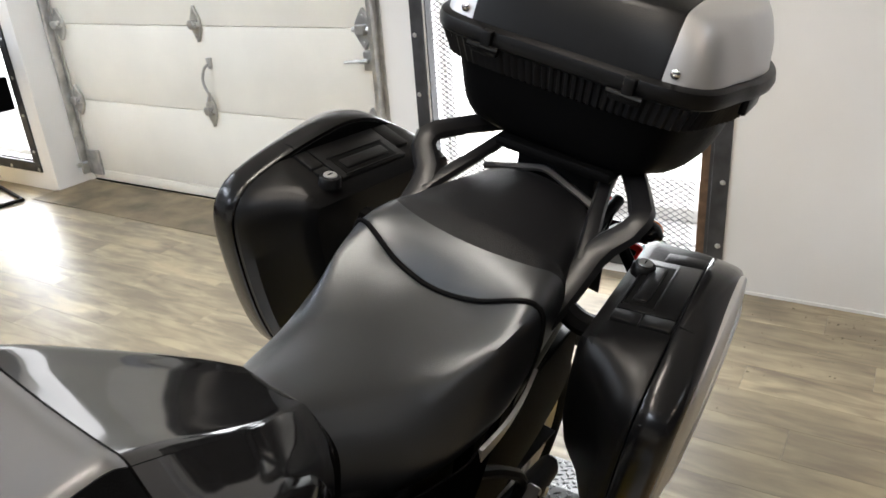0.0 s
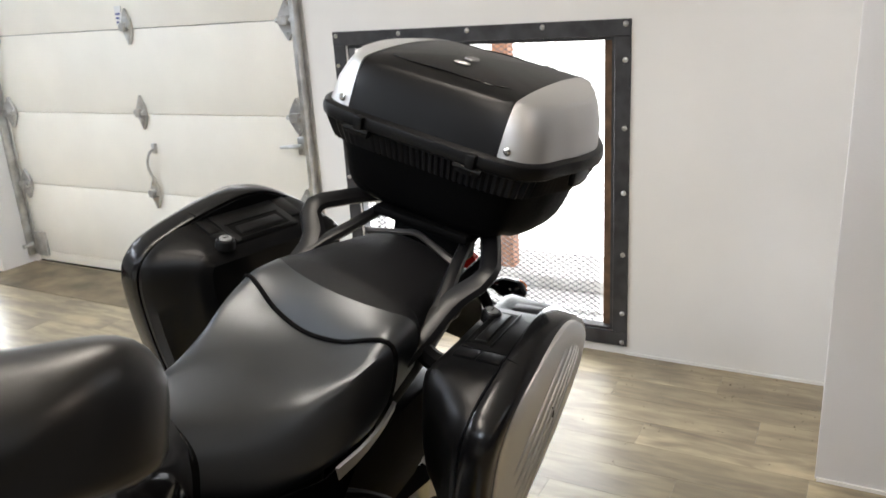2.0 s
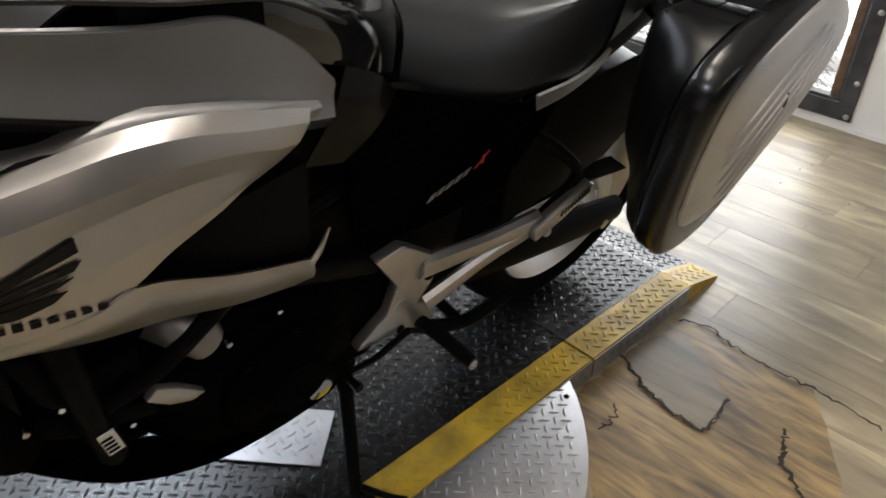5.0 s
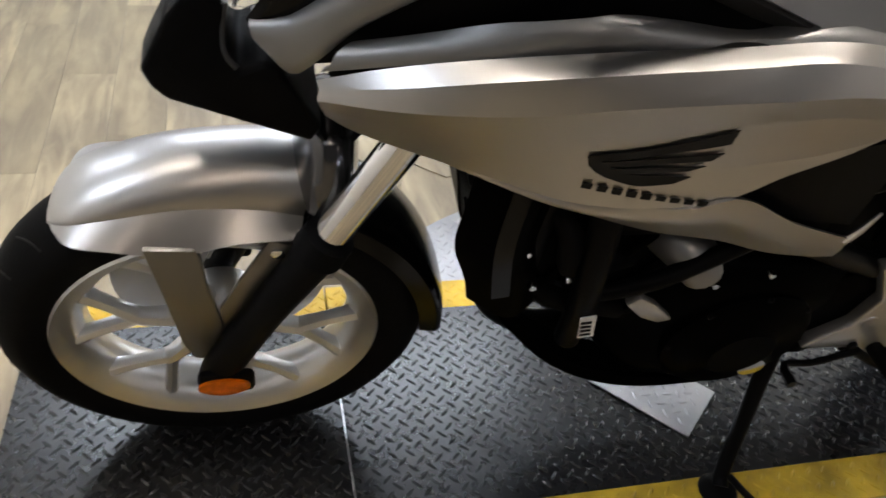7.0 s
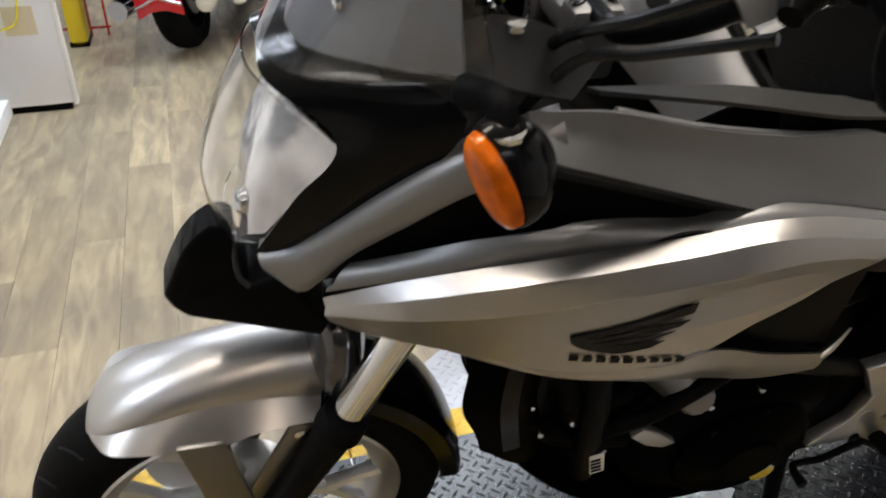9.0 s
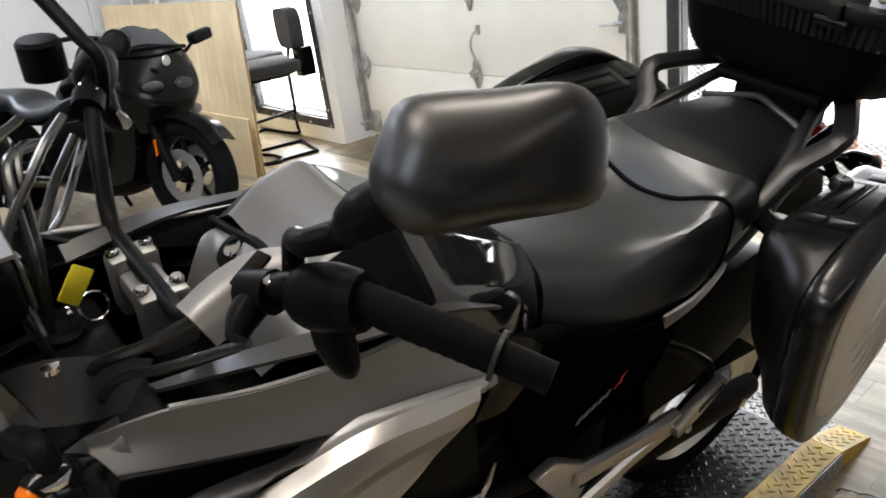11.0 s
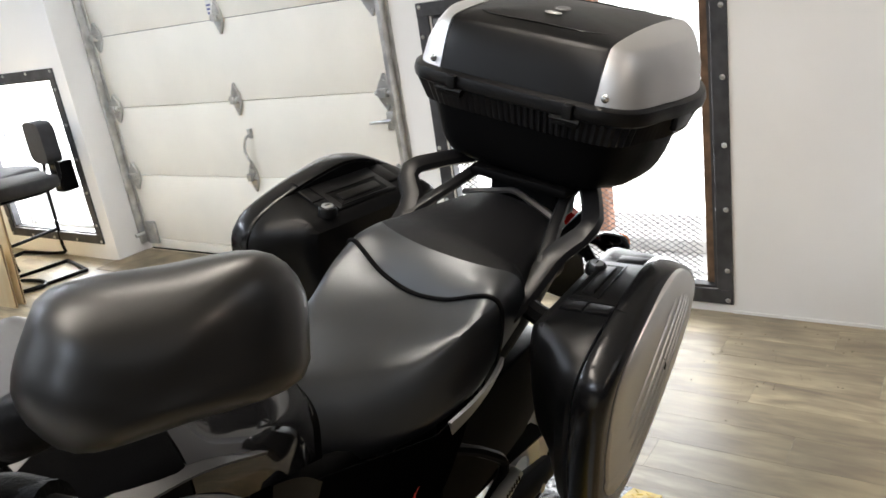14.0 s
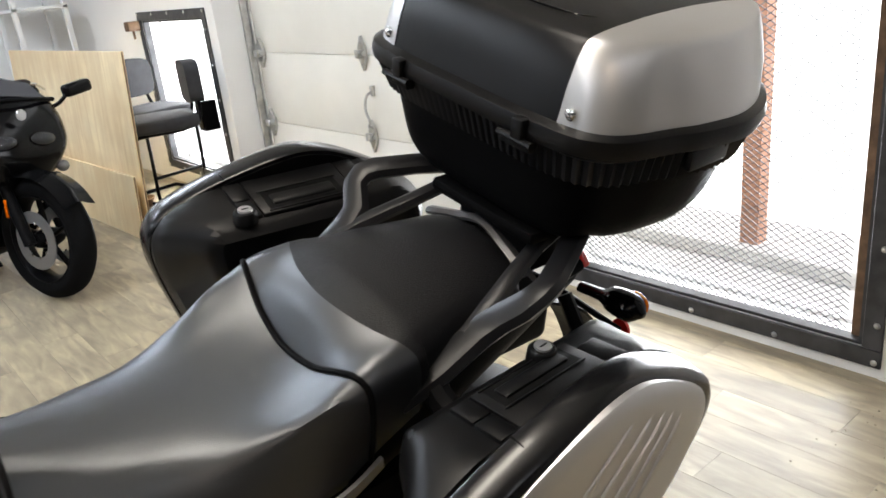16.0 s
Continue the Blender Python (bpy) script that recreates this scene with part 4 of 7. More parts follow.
# upper grey panels beside the storage cover, black slot and grey bars
both("black_side_infill", surf([[(1.50, 0.07, 0.87), (1.40, 0.11, 0.95), (1.30, 0.15, 1.03), (1.18, 0.175, 1.03), (1.04, 0.19, 0.975), (0.88, 0.19, 0.925)], [(1.47, 0.085, 0.83), (1.38, 0.125, 0.87), (1.28, 0.165, 0.915), (1.17, 0.19, 0.955), (1.04, 0.205, 0.955), (0.88, 0.19, 0.91)]], 24, 6, 0.006), BLKP, bike)
HOOK_T = [(1.508, 0.085, 0.868), (1.485, 0.096, 0.876), (1.470, 0.102, 0.885), (1.434, 0.120, 0.925), (1.389, 0.142, 0.975), (1.345, 0.162, 1.019), (1.300, 0.176, 1.050), (1.262, 0.182, 1.066)]
HOOK_B = [(1.500, 0.088, 0.857), (1.474, 0.102, 0.834), (1.455, 0.112, 0.855), (1.425, 0.126, 0.899), (1.377, 0.149, 0.950), (1.337, 0.168, 0.991), (1.295, 0.186, 1.022), (1.255, 0.192, 1.034)]
both("grey_upper_bar", surf([[(x - 0.004, y - 0.022, z) for x, y, z in HOOK_T], HOOK_T, [((a[0] + b[0]) / 2 + 0.001, (a[1] + b[1]) / 2 + 0.004, (a[2] + b[2]) / 2) for a, b in zip(HOOK_T, HOOK_B)], HOOK_B, [(x - 0.006, y - 0.022, z + 0.002) for x, y, z in HOOK_B]], 48, 16, 0.004), GREYP, bike, "hooked grey fairing bar")
both("lower_bar", surf([[(1.422, 0.125, 0.876), (1.363, 0.148, 0.905), (1.321, 0.165, 0.930), (1.271, 0.187, 0.955), (1.201, 0.195, 0.957), (1.126, 0.203, 0.954), (1.066, 0.213, 0.972), (0.971, 0.217, 0.956), (0.860, 0.213, 0.919)], [(1.436, 0.130, 0.869), (1.354, 0.163, 0.906), (1.307, 0.181, 0.928), (1.256, 0.197, 0.953), (1.195, 0.208, 0.958), (1.131, 0.216, 0.959), (1.066, 0.225, 0.970), (0.974, 0.227, 0.956), (0.869, 0.222, 0.927)], [(1.448, 0.127, 0.857), (1.346, 0.168, 0.902), (1.295, 0.186, 0.921), (1.243, 0.200, 0.936), (1.190, 0.211, 0.948), (1.136, 0.220, 0.958), (1.066, 0.227, 0.963), (0.977, 0.227, 0.951), (0.877, 0.222, 0.928)]], 32, 9, 0.008), GREYP, bike, "lower grey fairing bar")
both("tank_side_panel", surf([[(1.290, 0.170, 1.072), (1.220, 0.183, 1.074), (1.140, 0.190, 1.054), (1.030, 0.189, 1.032), (0.945, 0.184, 1.020), (0.880, 0.186, 0.982), (0.828, 0.188, 0.928)], [(1.290, 0.178, 1.060), (1.220, 0.191, 1.050), (1.140, 0.198, 1.028), (1.035, 0.199, 1.000), (0.948, 0.197, 0.978), (0.885, 0.196, 0.949), (0.832, 0.191, 0.911)], [(1.300, 0.196, 1.047), (1.220, 0.206, 1.024), (1.140, 0.213, 0.998), (1.040, 0.216, 0.963), (0.950, 0.217, 0.932), (0.890, 0.213, 0.912), (0.836, 0.202, 0.894)]], 40, 14, 0.006), GREYP, bike, "satin grey tank-side panel")
both("panel_ledge", surf([[(1.300, 0.196, 1.047), (1.220, 0.206, 1.024), (1.140, 0.213, 0.998), (1.040, 0.216, 0.963), (0.950, 0.217, 0.932), (0.890, 0.213, 0.912), (0.836, 0.202, 0.894)], [(1.296, 0.180, 1.027), (1.216, 0.190, 1.004), (1.136, 0.197, 0.978), (1.036, 0.200, 0.943), (0.946, 0.201, 0.912), (0.886, 0.197, 0.892), (0.832, 0.186, 0.874)]], 36, 4, 0.004), BARP, bike, "charcoal ledge under the tank-side panel")
both("panel_lip", tube([(1.220, 0.183, 1.074), (1.140, 0.190, 1.054), (1.030, 0.189, 1.032), (0.945, 0.184, 1.020), (0.880, 0.186, 0.982), (0.828, 0.188, 0.928)], 0.0035, 8, 40), GREYP, bike, "rounded upper lip of the tank-side panel")

# storage cover in place of a tank
def lid_top(x, w, ze, zr):
    half = [(0.0, zr - 0.006), (w * 0.3, zr - 0.0045), (w * 0.5, zr - 0.0015), (w * 0.56, zr - 0.001), (w * 0.6, zr - 0.004)]
    return [(x, -y, z) for y, z in half[:0:-1]] + [(x, y, z) for y, z in half]


def lid_flank(x, w, ze, zr, drop=0.07):
    return [(x, w * 0.6, zr - 0.004), (x, w * 0.68, zr + (ze - zr) * 0.26), (x, w * 0.86, zr + (ze - zr) * 0.66), (x, w, ze - 0.004), (x, w + 0.009, ze - 0.03), (x, w + 0.012, ze - drop)]


LID = [(0.655, 0.085, 0.915, 0.95), (0.70, 0.115, 0.94, 0.98), (0.78, 0.145, 0.985, 1.03), (0.87, 0.165, 1.03, 1.085), (0.908, 0.169, 1.044, 1.104)]
CROWN = [(0.911, 0.169, 1.045, 1.105), (0.93, 0.17, 1.052, 1.114), (0.98, 0.165, 1.048, 1.105), (1.03, 0.155, 1.03, 1.075)]
part("storage_cover", surf([lid_top(*q) for q in LID], 40, 26, 0.004), DARKG, bike, "dark grey gloss storage cover")
part("cover_crown", surf([lid_top(*q) for q in CROWN], 40, 20, 0.004), GARNP, bike, "satin grey crown of the storage cover")
both("cover_flank", surf([lid_flank(*q) for q in LID], 24, 28, 0.004), DARKG, bike, "dark grey gloss flank of the storage cover")
both("crown_flank", surf([lid_flank(*q) for q in CROWN], 24, 20, 0.004), BLKP, bike, "black flank of the cover crown")
part("cover_rear_lip", tube(spline([(0.655, -0.098, 0.845), (0.653, -0.087, 0.908), (0.654, -0.05, 0.944), (0.655, 0.0, 0.947), (0.654, 0.05, 0.944), (0.653, 0.087, 0.908), (0.655, 0.098, 0.845)], 40), 0.004, 8), DARKG, bike, "thin gloss rim of the cover")
part("nose_band", surf([[(0.672, -0.100, 0.83), (0.668, -0.089, 0.905), (0.666, -0.05, 0.935), (0.666, 0, 0.94), (0.666, 0.05, 0.935), (0.668, 0.089, 0.905), (0.672, 0.100, 0.83)], [(0.650, -0.106, 0.83), (0.646, -0.094, 0.902), (0.643, -0.052, 0.931), (0.643, 0, 0.936), (0.643, 0.052, 0.931), (0.646, 0.094, 0.902), (0.650, 0.106, 0.83)]], 40, 4, 0.004), BLKP, bike, "black band between cover and seat")
for s in (1, -1):
    part("cover_fin", surf([[(0.80, s * 0.168, 0.975), (0.90, s * 0.185, 1.028), (1.0, s * 0.19, 1.046), (1.10, s * 0.18, 1.062), (1.22, s * 0.155, 1.07)], [(0.82, s * 0.155, 0.985), (0.90, s * 0.165, 1.036), (1.0, s * 0.162, 1.05), (1.10, s * 0.15, 1.062), (1.22, s * 0.13, 1.058)]], 20, 5, 0.004 * s), BARP, bike, "charcoal ridged cover edge")
part("cover_front", surf([[(1.037, y, 1.072 - abs(y) * 0.25), (1.06, y, 1.05 - abs(y) * 0.15), (1.10, y * 0.8, 0.985)] for y in (-0.13, -0.07, 0, 0.07, 0.13)], 10, 10, 0.004), GARNP, bike, "satin plastic before the cover")
part("cover_gap", tube([(1.033, y, 1.074 - abs(y) * 0.22) for y in (-0.15, -0.08, 0, 0.08, 0.15)], 0.0065, 8, 24), VOID, bike, "black gap before the crown")
lk = part("cover_lock", move(lathe([(0, 0.0), (0, 0.027), (0.003, 0.0265), (0.004, 0.024), (0.0035, 0.0)], 24, (0, 0, 0), "z"), pose(1.048, -0.045, 1.052, 0, 32, 0)), VOID, bike, "round recess of the cover lock")
part("lock_barrel", move(lathe([(0.0036, 0.0), (0.0036, 0.0135), (0.008, 0.012), (0.0085, 0.0)], 18, (0, 0, 0), "z"), pose(1.048, -0.045, 1.052, 0, 32, 0)), CHROME, lk, "chrome key barrel")

# headlight, black cowl, beak, screen
part("headlight_bowl", surf([[(1.425, -0.105, 1.0), (1.455, -0.095, 0.96), (1.50, -0.07, 0.885)], [(1.46, -0.06, 1.02), (1.50, -0.055, 0.95), (1.52, -0.045, 0.865)], [(1.472, 0, 1.02), (1.51, 0, 0.93), (1.525, 0, 0.83)], [(1.46, 0.06, 1.02), (1.50, 0.055, 0.95), (1.52, 0.045, 0.865)], [(1.425, 0.105, 1.0), (1.455, 0.095, 0.96), (1.50, 0.07, 0.885)]], 16, 24, 0.004), LENS, bike, "bright headlight reflector")
hl = part("headlight_lens", surf([[(1.428, -0.112, 1.006), (1.468, -0.102, 0.955), (1.505, -0.08, 0.88)], [(1.485, -0.062, 1.044), (1.53, -0.056, 0.955), (1.535, -0.045, 0.86)], [(1.50, 0, 1.045), (1.552, 0, 0.93), (1.545, 0, 0.825)], [(1.485, 0.062, 1.044), (1.53, 0.056, 0.955), (1.535, 0.045, 0.86)], [(1.428, 0.112, 1.006), (1.468, 0.102, 0.955), (1.505, 0.08, 0.88)]], 18, 28, 0.002), LGLASS, bike, "clear headlight lens")
hl.visible_shadow = False
part("position_lamp", ball((1.515, 0.035, 0.90), 0.012, 0.014, 0.014), CHROME, bike)
both("front_cowl", surf([[(1.486, 0.0, 1.052), (1.484, 0.06, 1.05), (1.432, 0.11, 1.014), (1.472, 0.104, 0.95), (1.512, 0.08, 0.87)], [(1.45, 0.0, 1.062), (1.44, 0.07, 1.065), (1.385, 0.135, 1.04), (1.43, 0.12, 0.955), (1.505, 0.085, 0.866)], [(1.42, 0.0, 1.07), (1.40, 0.08, 1.075), (1.335, 0.16, 1.06), (1.395, 0.125, 0.955), (1.49, 0.085, 0.86)]], 30, 10, 0.004), BLKG, bike, "gloss black headlight cowl")
beak = prism([(1.616, 0.765), (1.604, 0.792), (1.588, 0.824), (1.572, 0.844), (1.553, 0.858), (1.538, 0.855), (1.530, 0.844), (1.532, 0.822), (1.530, 0.800), (1.520, 0.790), (1.500, 0.800), (1.484, 0.800), (1.460, 0.766), (1.440, 0.735), (1.450, 0.712), (1.52, 0.723), (1.594, 0.735), (1.608, 0.746)], -0.05, 0.05, 0.006, 3)
for v in beak.verts:
    v.co.y *= np.interp(v.co.x, [1.43, 1.5, 1.58, 1.62], [1.6, 1.2, 0.75, 0.4]) * np.interp(v.co.z, [0.72, 0.78, 0.83, 0.88], [0.95, 1.0, 0.6, 0.35])
bk = part("beak", beak, BLKP, bike, "black plastic beak under the headlight", 25)
part("arm_lip", tube([(1.530, 0.022, 0.848), (1.534, 0.030, 0.824), (1.532, 0.043, 0.802), (1.522, 0.050, 0.792)], 0.003, 8, 16), BARP, bk, "lighter charcoal lip of the opening")
sc = part("windscreen", surf([[(1.315, -0.158, 1.095), (1.335, -0.155, 1.19), (1.31, -0.145, 1.28), (1.262, -0.125, 1.375)], [(1.405, -0.115, 1.075), (1.39, -0.112, 1.18), (1.345, -0.105, 1.29), (1.275, -0.09, 1.40)], [(1.465, -0.06, 1.058), (1.415, -0.055, 1.18), (1.36, -0.05, 1.295), (1.285, -0.045, 1.415)], [(1.484, 0, 1.054), (1.425, 0, 1.18), (1.366, 0, 1.297), (1.288, 0, 1.42)],
                              [(1.465, 0.06, 1.058), (1.415, 0.055, 1.18), (1.36, 0.05, 1.295), (1.285, 0.045, 1.415)], [(1.405, 0.115, 1.075), (1.39, 0.112, 1.18), (1.345, 0.105, 1.29), (1.275, 0.09, 1.40)], [(1.315, 0.158, 1.095), (1.335, 0.155, 1.19), (1.31, 0.145, 1.28), (1.262, 0.125, 1.375)]], 24, 36, 0.003), GLASS, bike, "clear plastic windscreen")
sc.visible_shadow = False
for s in (1, -1):
    for px, pz in ((1.418, 1.118), (1.362, 1.218)):
        part("screen_screw", lathe([(0, 0.0), (0, 0.011), (0.004, 0.010), (0.006, 0.005), (0.006, 0.0)], 14, (px, s * 0.058, pz), "x"), CHROME, sc, "bright screen screw")
both("screen_garnish", surf([[(1.455, 0.0, 1.07), (1.40, 0.0, 1.18), (1.375, 0.0, 1.235)], [(1.438, 0.055, 1.072), (1.39, 0.052, 1.18), (1.365, 0.05, 1.232)], [(1.335, 0.148, 1.092), (1.342, 0.135, 1.165), (1.340, 0.105, 1.212)]], 14, 10, 0.004), GARNP, bike, "dark grey panel behind the screen")
both("visor_tongue", surf([[(1.392, 0.0, 1.195), (1.362, 0.0, 1.245), (1.325, 0.0, 1.31), (1.29, 0.0, 1.362)], [(1.388, 0.018, 1.198), (1.350, 0.05, 1.25), (1.312, 0.06, 1.315), (1.278, 0.055, 1.375)], [(1.382, 0.03, 1.205), (1.333, 0.09, 1.255), (1.292, 0.108, 1.315), (1.262, 0.098, 1.37)]], 16, 10, 0.004), GREYP, bike, "grey visor tongue behind the screen")
part("tongue_rim", tube([(1.333, -0.092, 1.258), (1.352, -0.07, 1.236), (1.386, -0.03, 1.198), (1.39, 0, 1.192), (1.386, 0.03, 1.198), (1.352, 0.07, 1.236), (1.333, 0.092, 1.258)], 0.0045, 8, 30), GREYP, bike, "pale rim of the visor tongue")
both("inner_wing", surf([[(1.395, 0.10, 1.075), (1.34, 0.15, 1.095), (1.29, 0.172, 1.09), (1.25, 0.165, 1.075)], [(1.36, 0.09, 1.10), (1.31, 0.12, 1.13), (1.26, 0.13, 1.12), (1.21, 0.13, 1.09)]], 14, 5, 0.005), RAILM, bike, "grey inner fairing wing")
both("wing_screw", lathe([(0, 0.0), (0, 0.009), (0.005, 0.008), (0.006, 0.0)], 12, (1.293, 0.13, 1.122), "z"), CHROME, bike)
mt = part("instrument_pod", block(1.285, 1.335, -0.065, 0.065, 1.125, 1.19, 0.016, 3), VOID, bike, "black instrument pod")
part("display", block(1.2795, 1.2845, -0.055, 0.055, 1.132, 1.182, 0.003), mat("grey_display", (0.06, 0.07, 0.065), 0.12), mt)
part("pod_hood", surf([[(1.345, y * 0.8, 1.15), (1.34, y, 1.196), (1.285, y, 1.202)] for y in (-0.07, -0.035, 0, 0.035, 0.07)], 10, 10, 0.004), GREYP, mt, "grey instrument hood")

# front indicators
for s in (1, -1):
    nn, uu = np.array((0.86, 0.40, -0.194)), np.array((-0.38, 0.42, -0.82))
    ww = np.cross(nn, uu)
    cc = np.array((1.33, 0.226, 1.054))
    oval = lambda d, rr: [tuple((cc + nn * d + uu * rr * 1.22 * math.sin(a) + ww * rr * 0.66 * math.cos(a)) * np.array((1, s, 1))) for a in np.linspace(0, 2 * math.pi, 14, endpoint=False)]
    ind = part("front_indicator", rings([oval(d, rr) for d, rr in ((0.0, 0.036), (-0.012, 0.038), (-0.032, 0.033), (-0.05, 0.016))], 20, 10), BLKG, bike, "black indicator housing")
    part("amber_glass", rings([oval(d, rr) for d, rr in ((0.001, 0.0345), (0.008, 0.033), (0.014, 0.025), (0.017, 0.01))], 20, 8), AMBER, ind, "amber indicator lens")
    part("indicator_stalk", tube([(1.325, s * 0.215, 1.075), (1.325, s * 0.195, 1.10), (1.335, s * 0.155, 1.085)], [0.013, 0.012, 0.016], 10, 8), BLKP, ind)
    part("stalk_ring", lathe([(1.078, 0.0), (1.078, 0.017), (1.09, 0.016), (1.09, 0.0)], 12, (1.325, s * 0.213, 0), "z"), CHROME, ind)

# handlebar, grips, switches, levers, mirrors, cables; the bar stands a little off the middle, turned
BC = -0.0575
BAR = [(0.985, 0.437, 1.167), (1.066, 0.293, 1.196), (1.105, 0.205, 1.175), (1.135, 0.12, 1.112), (1.152, 0.06, 1.064), (1.154, 0.0, 1.06)]
# the turned bar lifts its near end up and outwards
NEAR = Matrix.Translation((1.395, 0.656, 1.529)) @ Matrix.Scale(0.86, 4) @ Matrix.Translation((-1.395, -0.656, -1.529))
bar = [tuple(NEAR @ Vector(p)) for p in BAR[:3]] + [(1.153, 0.16, 1.135), (1.156, 0.06, 1.07), (1.154, 0.0, 1.06)] + [(x, 2 * BC - y, z) for x, y, z in BAR[::-1]]
part("handlebar", tube(bar, 0.0112, 12, 48), STEELB, bike, "black steel handlebar")
for cy in (-0.01, -0.105):
    part("bar_riser", block(1.125, 1.183, cy - 0.019, cy + 0.019, 0.985, 1.066, 0.008), GREYP, bike, "satin silver handlebar clamp")
    for dx in (-0.02, 0.02):
        part("clamp_bolt", bolt((1.154 + dx, cy, 1.066), "z", 0.0085, 0.008), CHROME, bike)
part("riser_bridge", block(1.13, 1.178, -0.10, -0.015, 1.02, 1.05, 0.008), GREYP, bike, "satin bridge between the clamps")
for s in (1, -1):
    h = lambda x, y, z: (x, y if s > 0 else 2 * BC - y, z)
    ga, gb, ge = np.array((1.066, 0.293, 1.196)), np.array((1.004, 0.40, 1.175)), np.array((0.983, 0.438, 1.167))
    put = lambda bm: move(bm, NEAR) if s > 0 else bm
    g = part("grip", put(tube([h(*ga), h(*gb)], 0.0165, 16, 12)), RUBBER, bike, "black ribbed rubber grip")
    for q in np.linspace(0.1, 0.92, 10):
        p0 = ga + (gb - ga) * q
        part("grip_ring", put(tube([h(*p0), h(*(p0 + (gb - ga) * 0.045))], 0.0172, 14)), RUBBER, g)
    part("grip_flange", put(tube([h(*(gb - (gb - ga) * 0.03)), h(*gb)], 0.022, 18)), BARP, g)
    part("bar_weight", put(tube([h(*gb), h(*ge)], [0.0145, 0.014], 16)), VOID, bike, "black bar end weight")
    sw = part("switch_housing", put(tube([h(1.094, 0.232, 1.178), h(1.088, 0.244, 1.181), h(1.076, 0.266, 1.186), h(1.064, 0.29, 1.19)], [0.018, 0.0265, 0.029, 0.026], 14, 14, 1.1)), BLKP, bike, "black switch housing")
    part("switch_foot", put(tube([h(1.078, 0.262, 1.175), h(1.076, 0.264, 1.14), h(1.070, 0.266, 1.112), h(1.066, 0.267, 1.098)], [0.024, 0.023, 0.019, 0.012], 10, 12, 0.8)), BLKP, sw)
    part("switch_button", put(tube([h(1.066, 0.246, 1.13), h(1.058, 0.256, 1.112), h(1.054, 0.262, 1.095)], [0.004, 0.009, 0.003], 6)), TRIMG, sw, "pale indicator switch")
    part("switch_collar", put(tube([h(1.07, 0.284, 1.192), h(1.063, 0.298, 1.195)], 0.026, 16)), BLKP, sw)
    lp = part("lever_perch", put(merge(tube([h(1.118, 0.186, 1.165), h(1.104, 0.214, 1.174)], [0.021, 0.021], 12), tube([h(1.112, 0.200, 1.168), h(1.135, 0.212, 1.160), h(1.15, 0.225, 1.152)], [0.017, 0.015, 0.010], 10, 10))), STEELB, bike, "black lever perch")
    part("perch_bolt", put(bolt(h(1.108, 0.214, 1.186), "z", 0.007, 0.006)), CHROME, lp)
    part("perch_bolt", put(bolt(h(1.098, 0.202, 1.182), "z", 0.005, 0.006)), CHROME, lp)
    foot = [h(1.088, 0.216, 1.155), h(1.081, 0.212, 1.205), h(1.082, 0.222, 1.226), h(1.092, 0.26, 1.245)]
    foot = [tuple(NEAR @ Vector(p)) for p in foot] if s > 0 else foot
    part("mirror_stem", tube(foot + [h(1.116, 0.338, 1.298), h(1.124, 0.374, 1.332), h(1.112, 0.395, 1.348)], [0.0085, 0.009, 0.0095, 0.0105, 0.012, 0.0165, 0.017], 10, 30), STEELB, bike, "black mirror stem")
    MC = np.array((1.24, 0.731, 1.604))
    nrm = np.array((0.62, 0.67, 0.41))
    rim = np.array([(1.130, 0.385, 1.361), (1.117, 0.381, 1.386), (1.102, 0.385, 1.404), (1.065, 0.417, 1.411), (1.03, 0.446, 1.415), (1.017, 0.462, 1.398), (1.022, 0.472, 1.372), (1.034, 0.475, 1.352), (1.075, 0.446, 1.341), (1.114, 0.416, 1.331), (1.127, 0.398, 1.34)])
    rim = MC + (rim - MC) * 0.965
    mid = rim.mean(0)
    shell = lambda k, d: [h(*(mid + (p - mid) * k + nrm * d + np.array((0.004, 0.0, -0.020)) * (1 - k))) for p in rim]
    mh = part("mirror", rings([shell(k, d) for k, d in ((0.95, -0.024), (1.0, -0.018), (1.01, -0.008), (0.97, 0.003), (0.89, 0.012), (0.77, 0.020), (0.58, 0.028), (0.34, 0.033), (0.1, 0.0345))], 44, 22), MIRB, bike, "black rear-view mirror housing")
    part("mirror_glass", rings([shell(k, d) for k, d in ((0.93, -0.0245), (0.92, -0.026))], 44, 0), CHROME, mh, "mirror glass")
    part("cable", put(tube([h(1.145, 0.165, 1.145), h(1.197, 0.121, 1.10), h(1.24, 0.06, 1.05), h(1.26, 0.01, 0.97)], 0.0065, 8, 24)), CABLE, bike, "black control cable")
    part("hose", put(tube([h(1.13, 0.20, 1.12), h(1.19, 0.125, 1.068), h(1.235, 0.085, 1.04), h(1.29, 0.05, 0.93)], 0.0055, 8, 24)), CABLE, bike, "black hose")
brk = surf([[(1.172, 0.152, 1.150), (1.13, 0.148, 1.168), (1.09, 0.15, 1.176), (1.05, 0.165, 1.172)], [(1.168, 0.178, 1.148), (1.13, 0.176, 1.163), (1.09, 0.178, 1.170), (1.055, 0.188, 1.166)], [(1.158, 0.196, 1.128), (1.125, 0.198, 1.140), (1.09, 0.202, 1.148), (1.062, 0.206, 1.145)]], 14, 10, 0.004)
lb = part("lever_bracket", move(brk, NEAR), GARNP, bike, "grey slotted bracket on the bar")
part("bracket_slot", move(block(-0.022, 0.022, -0.008, 0.008, -0.004, 0.006, 0.002), NEAR @ pose(1.105, 0.17, 1.172, -12, 14, 24)), VOID, lb)
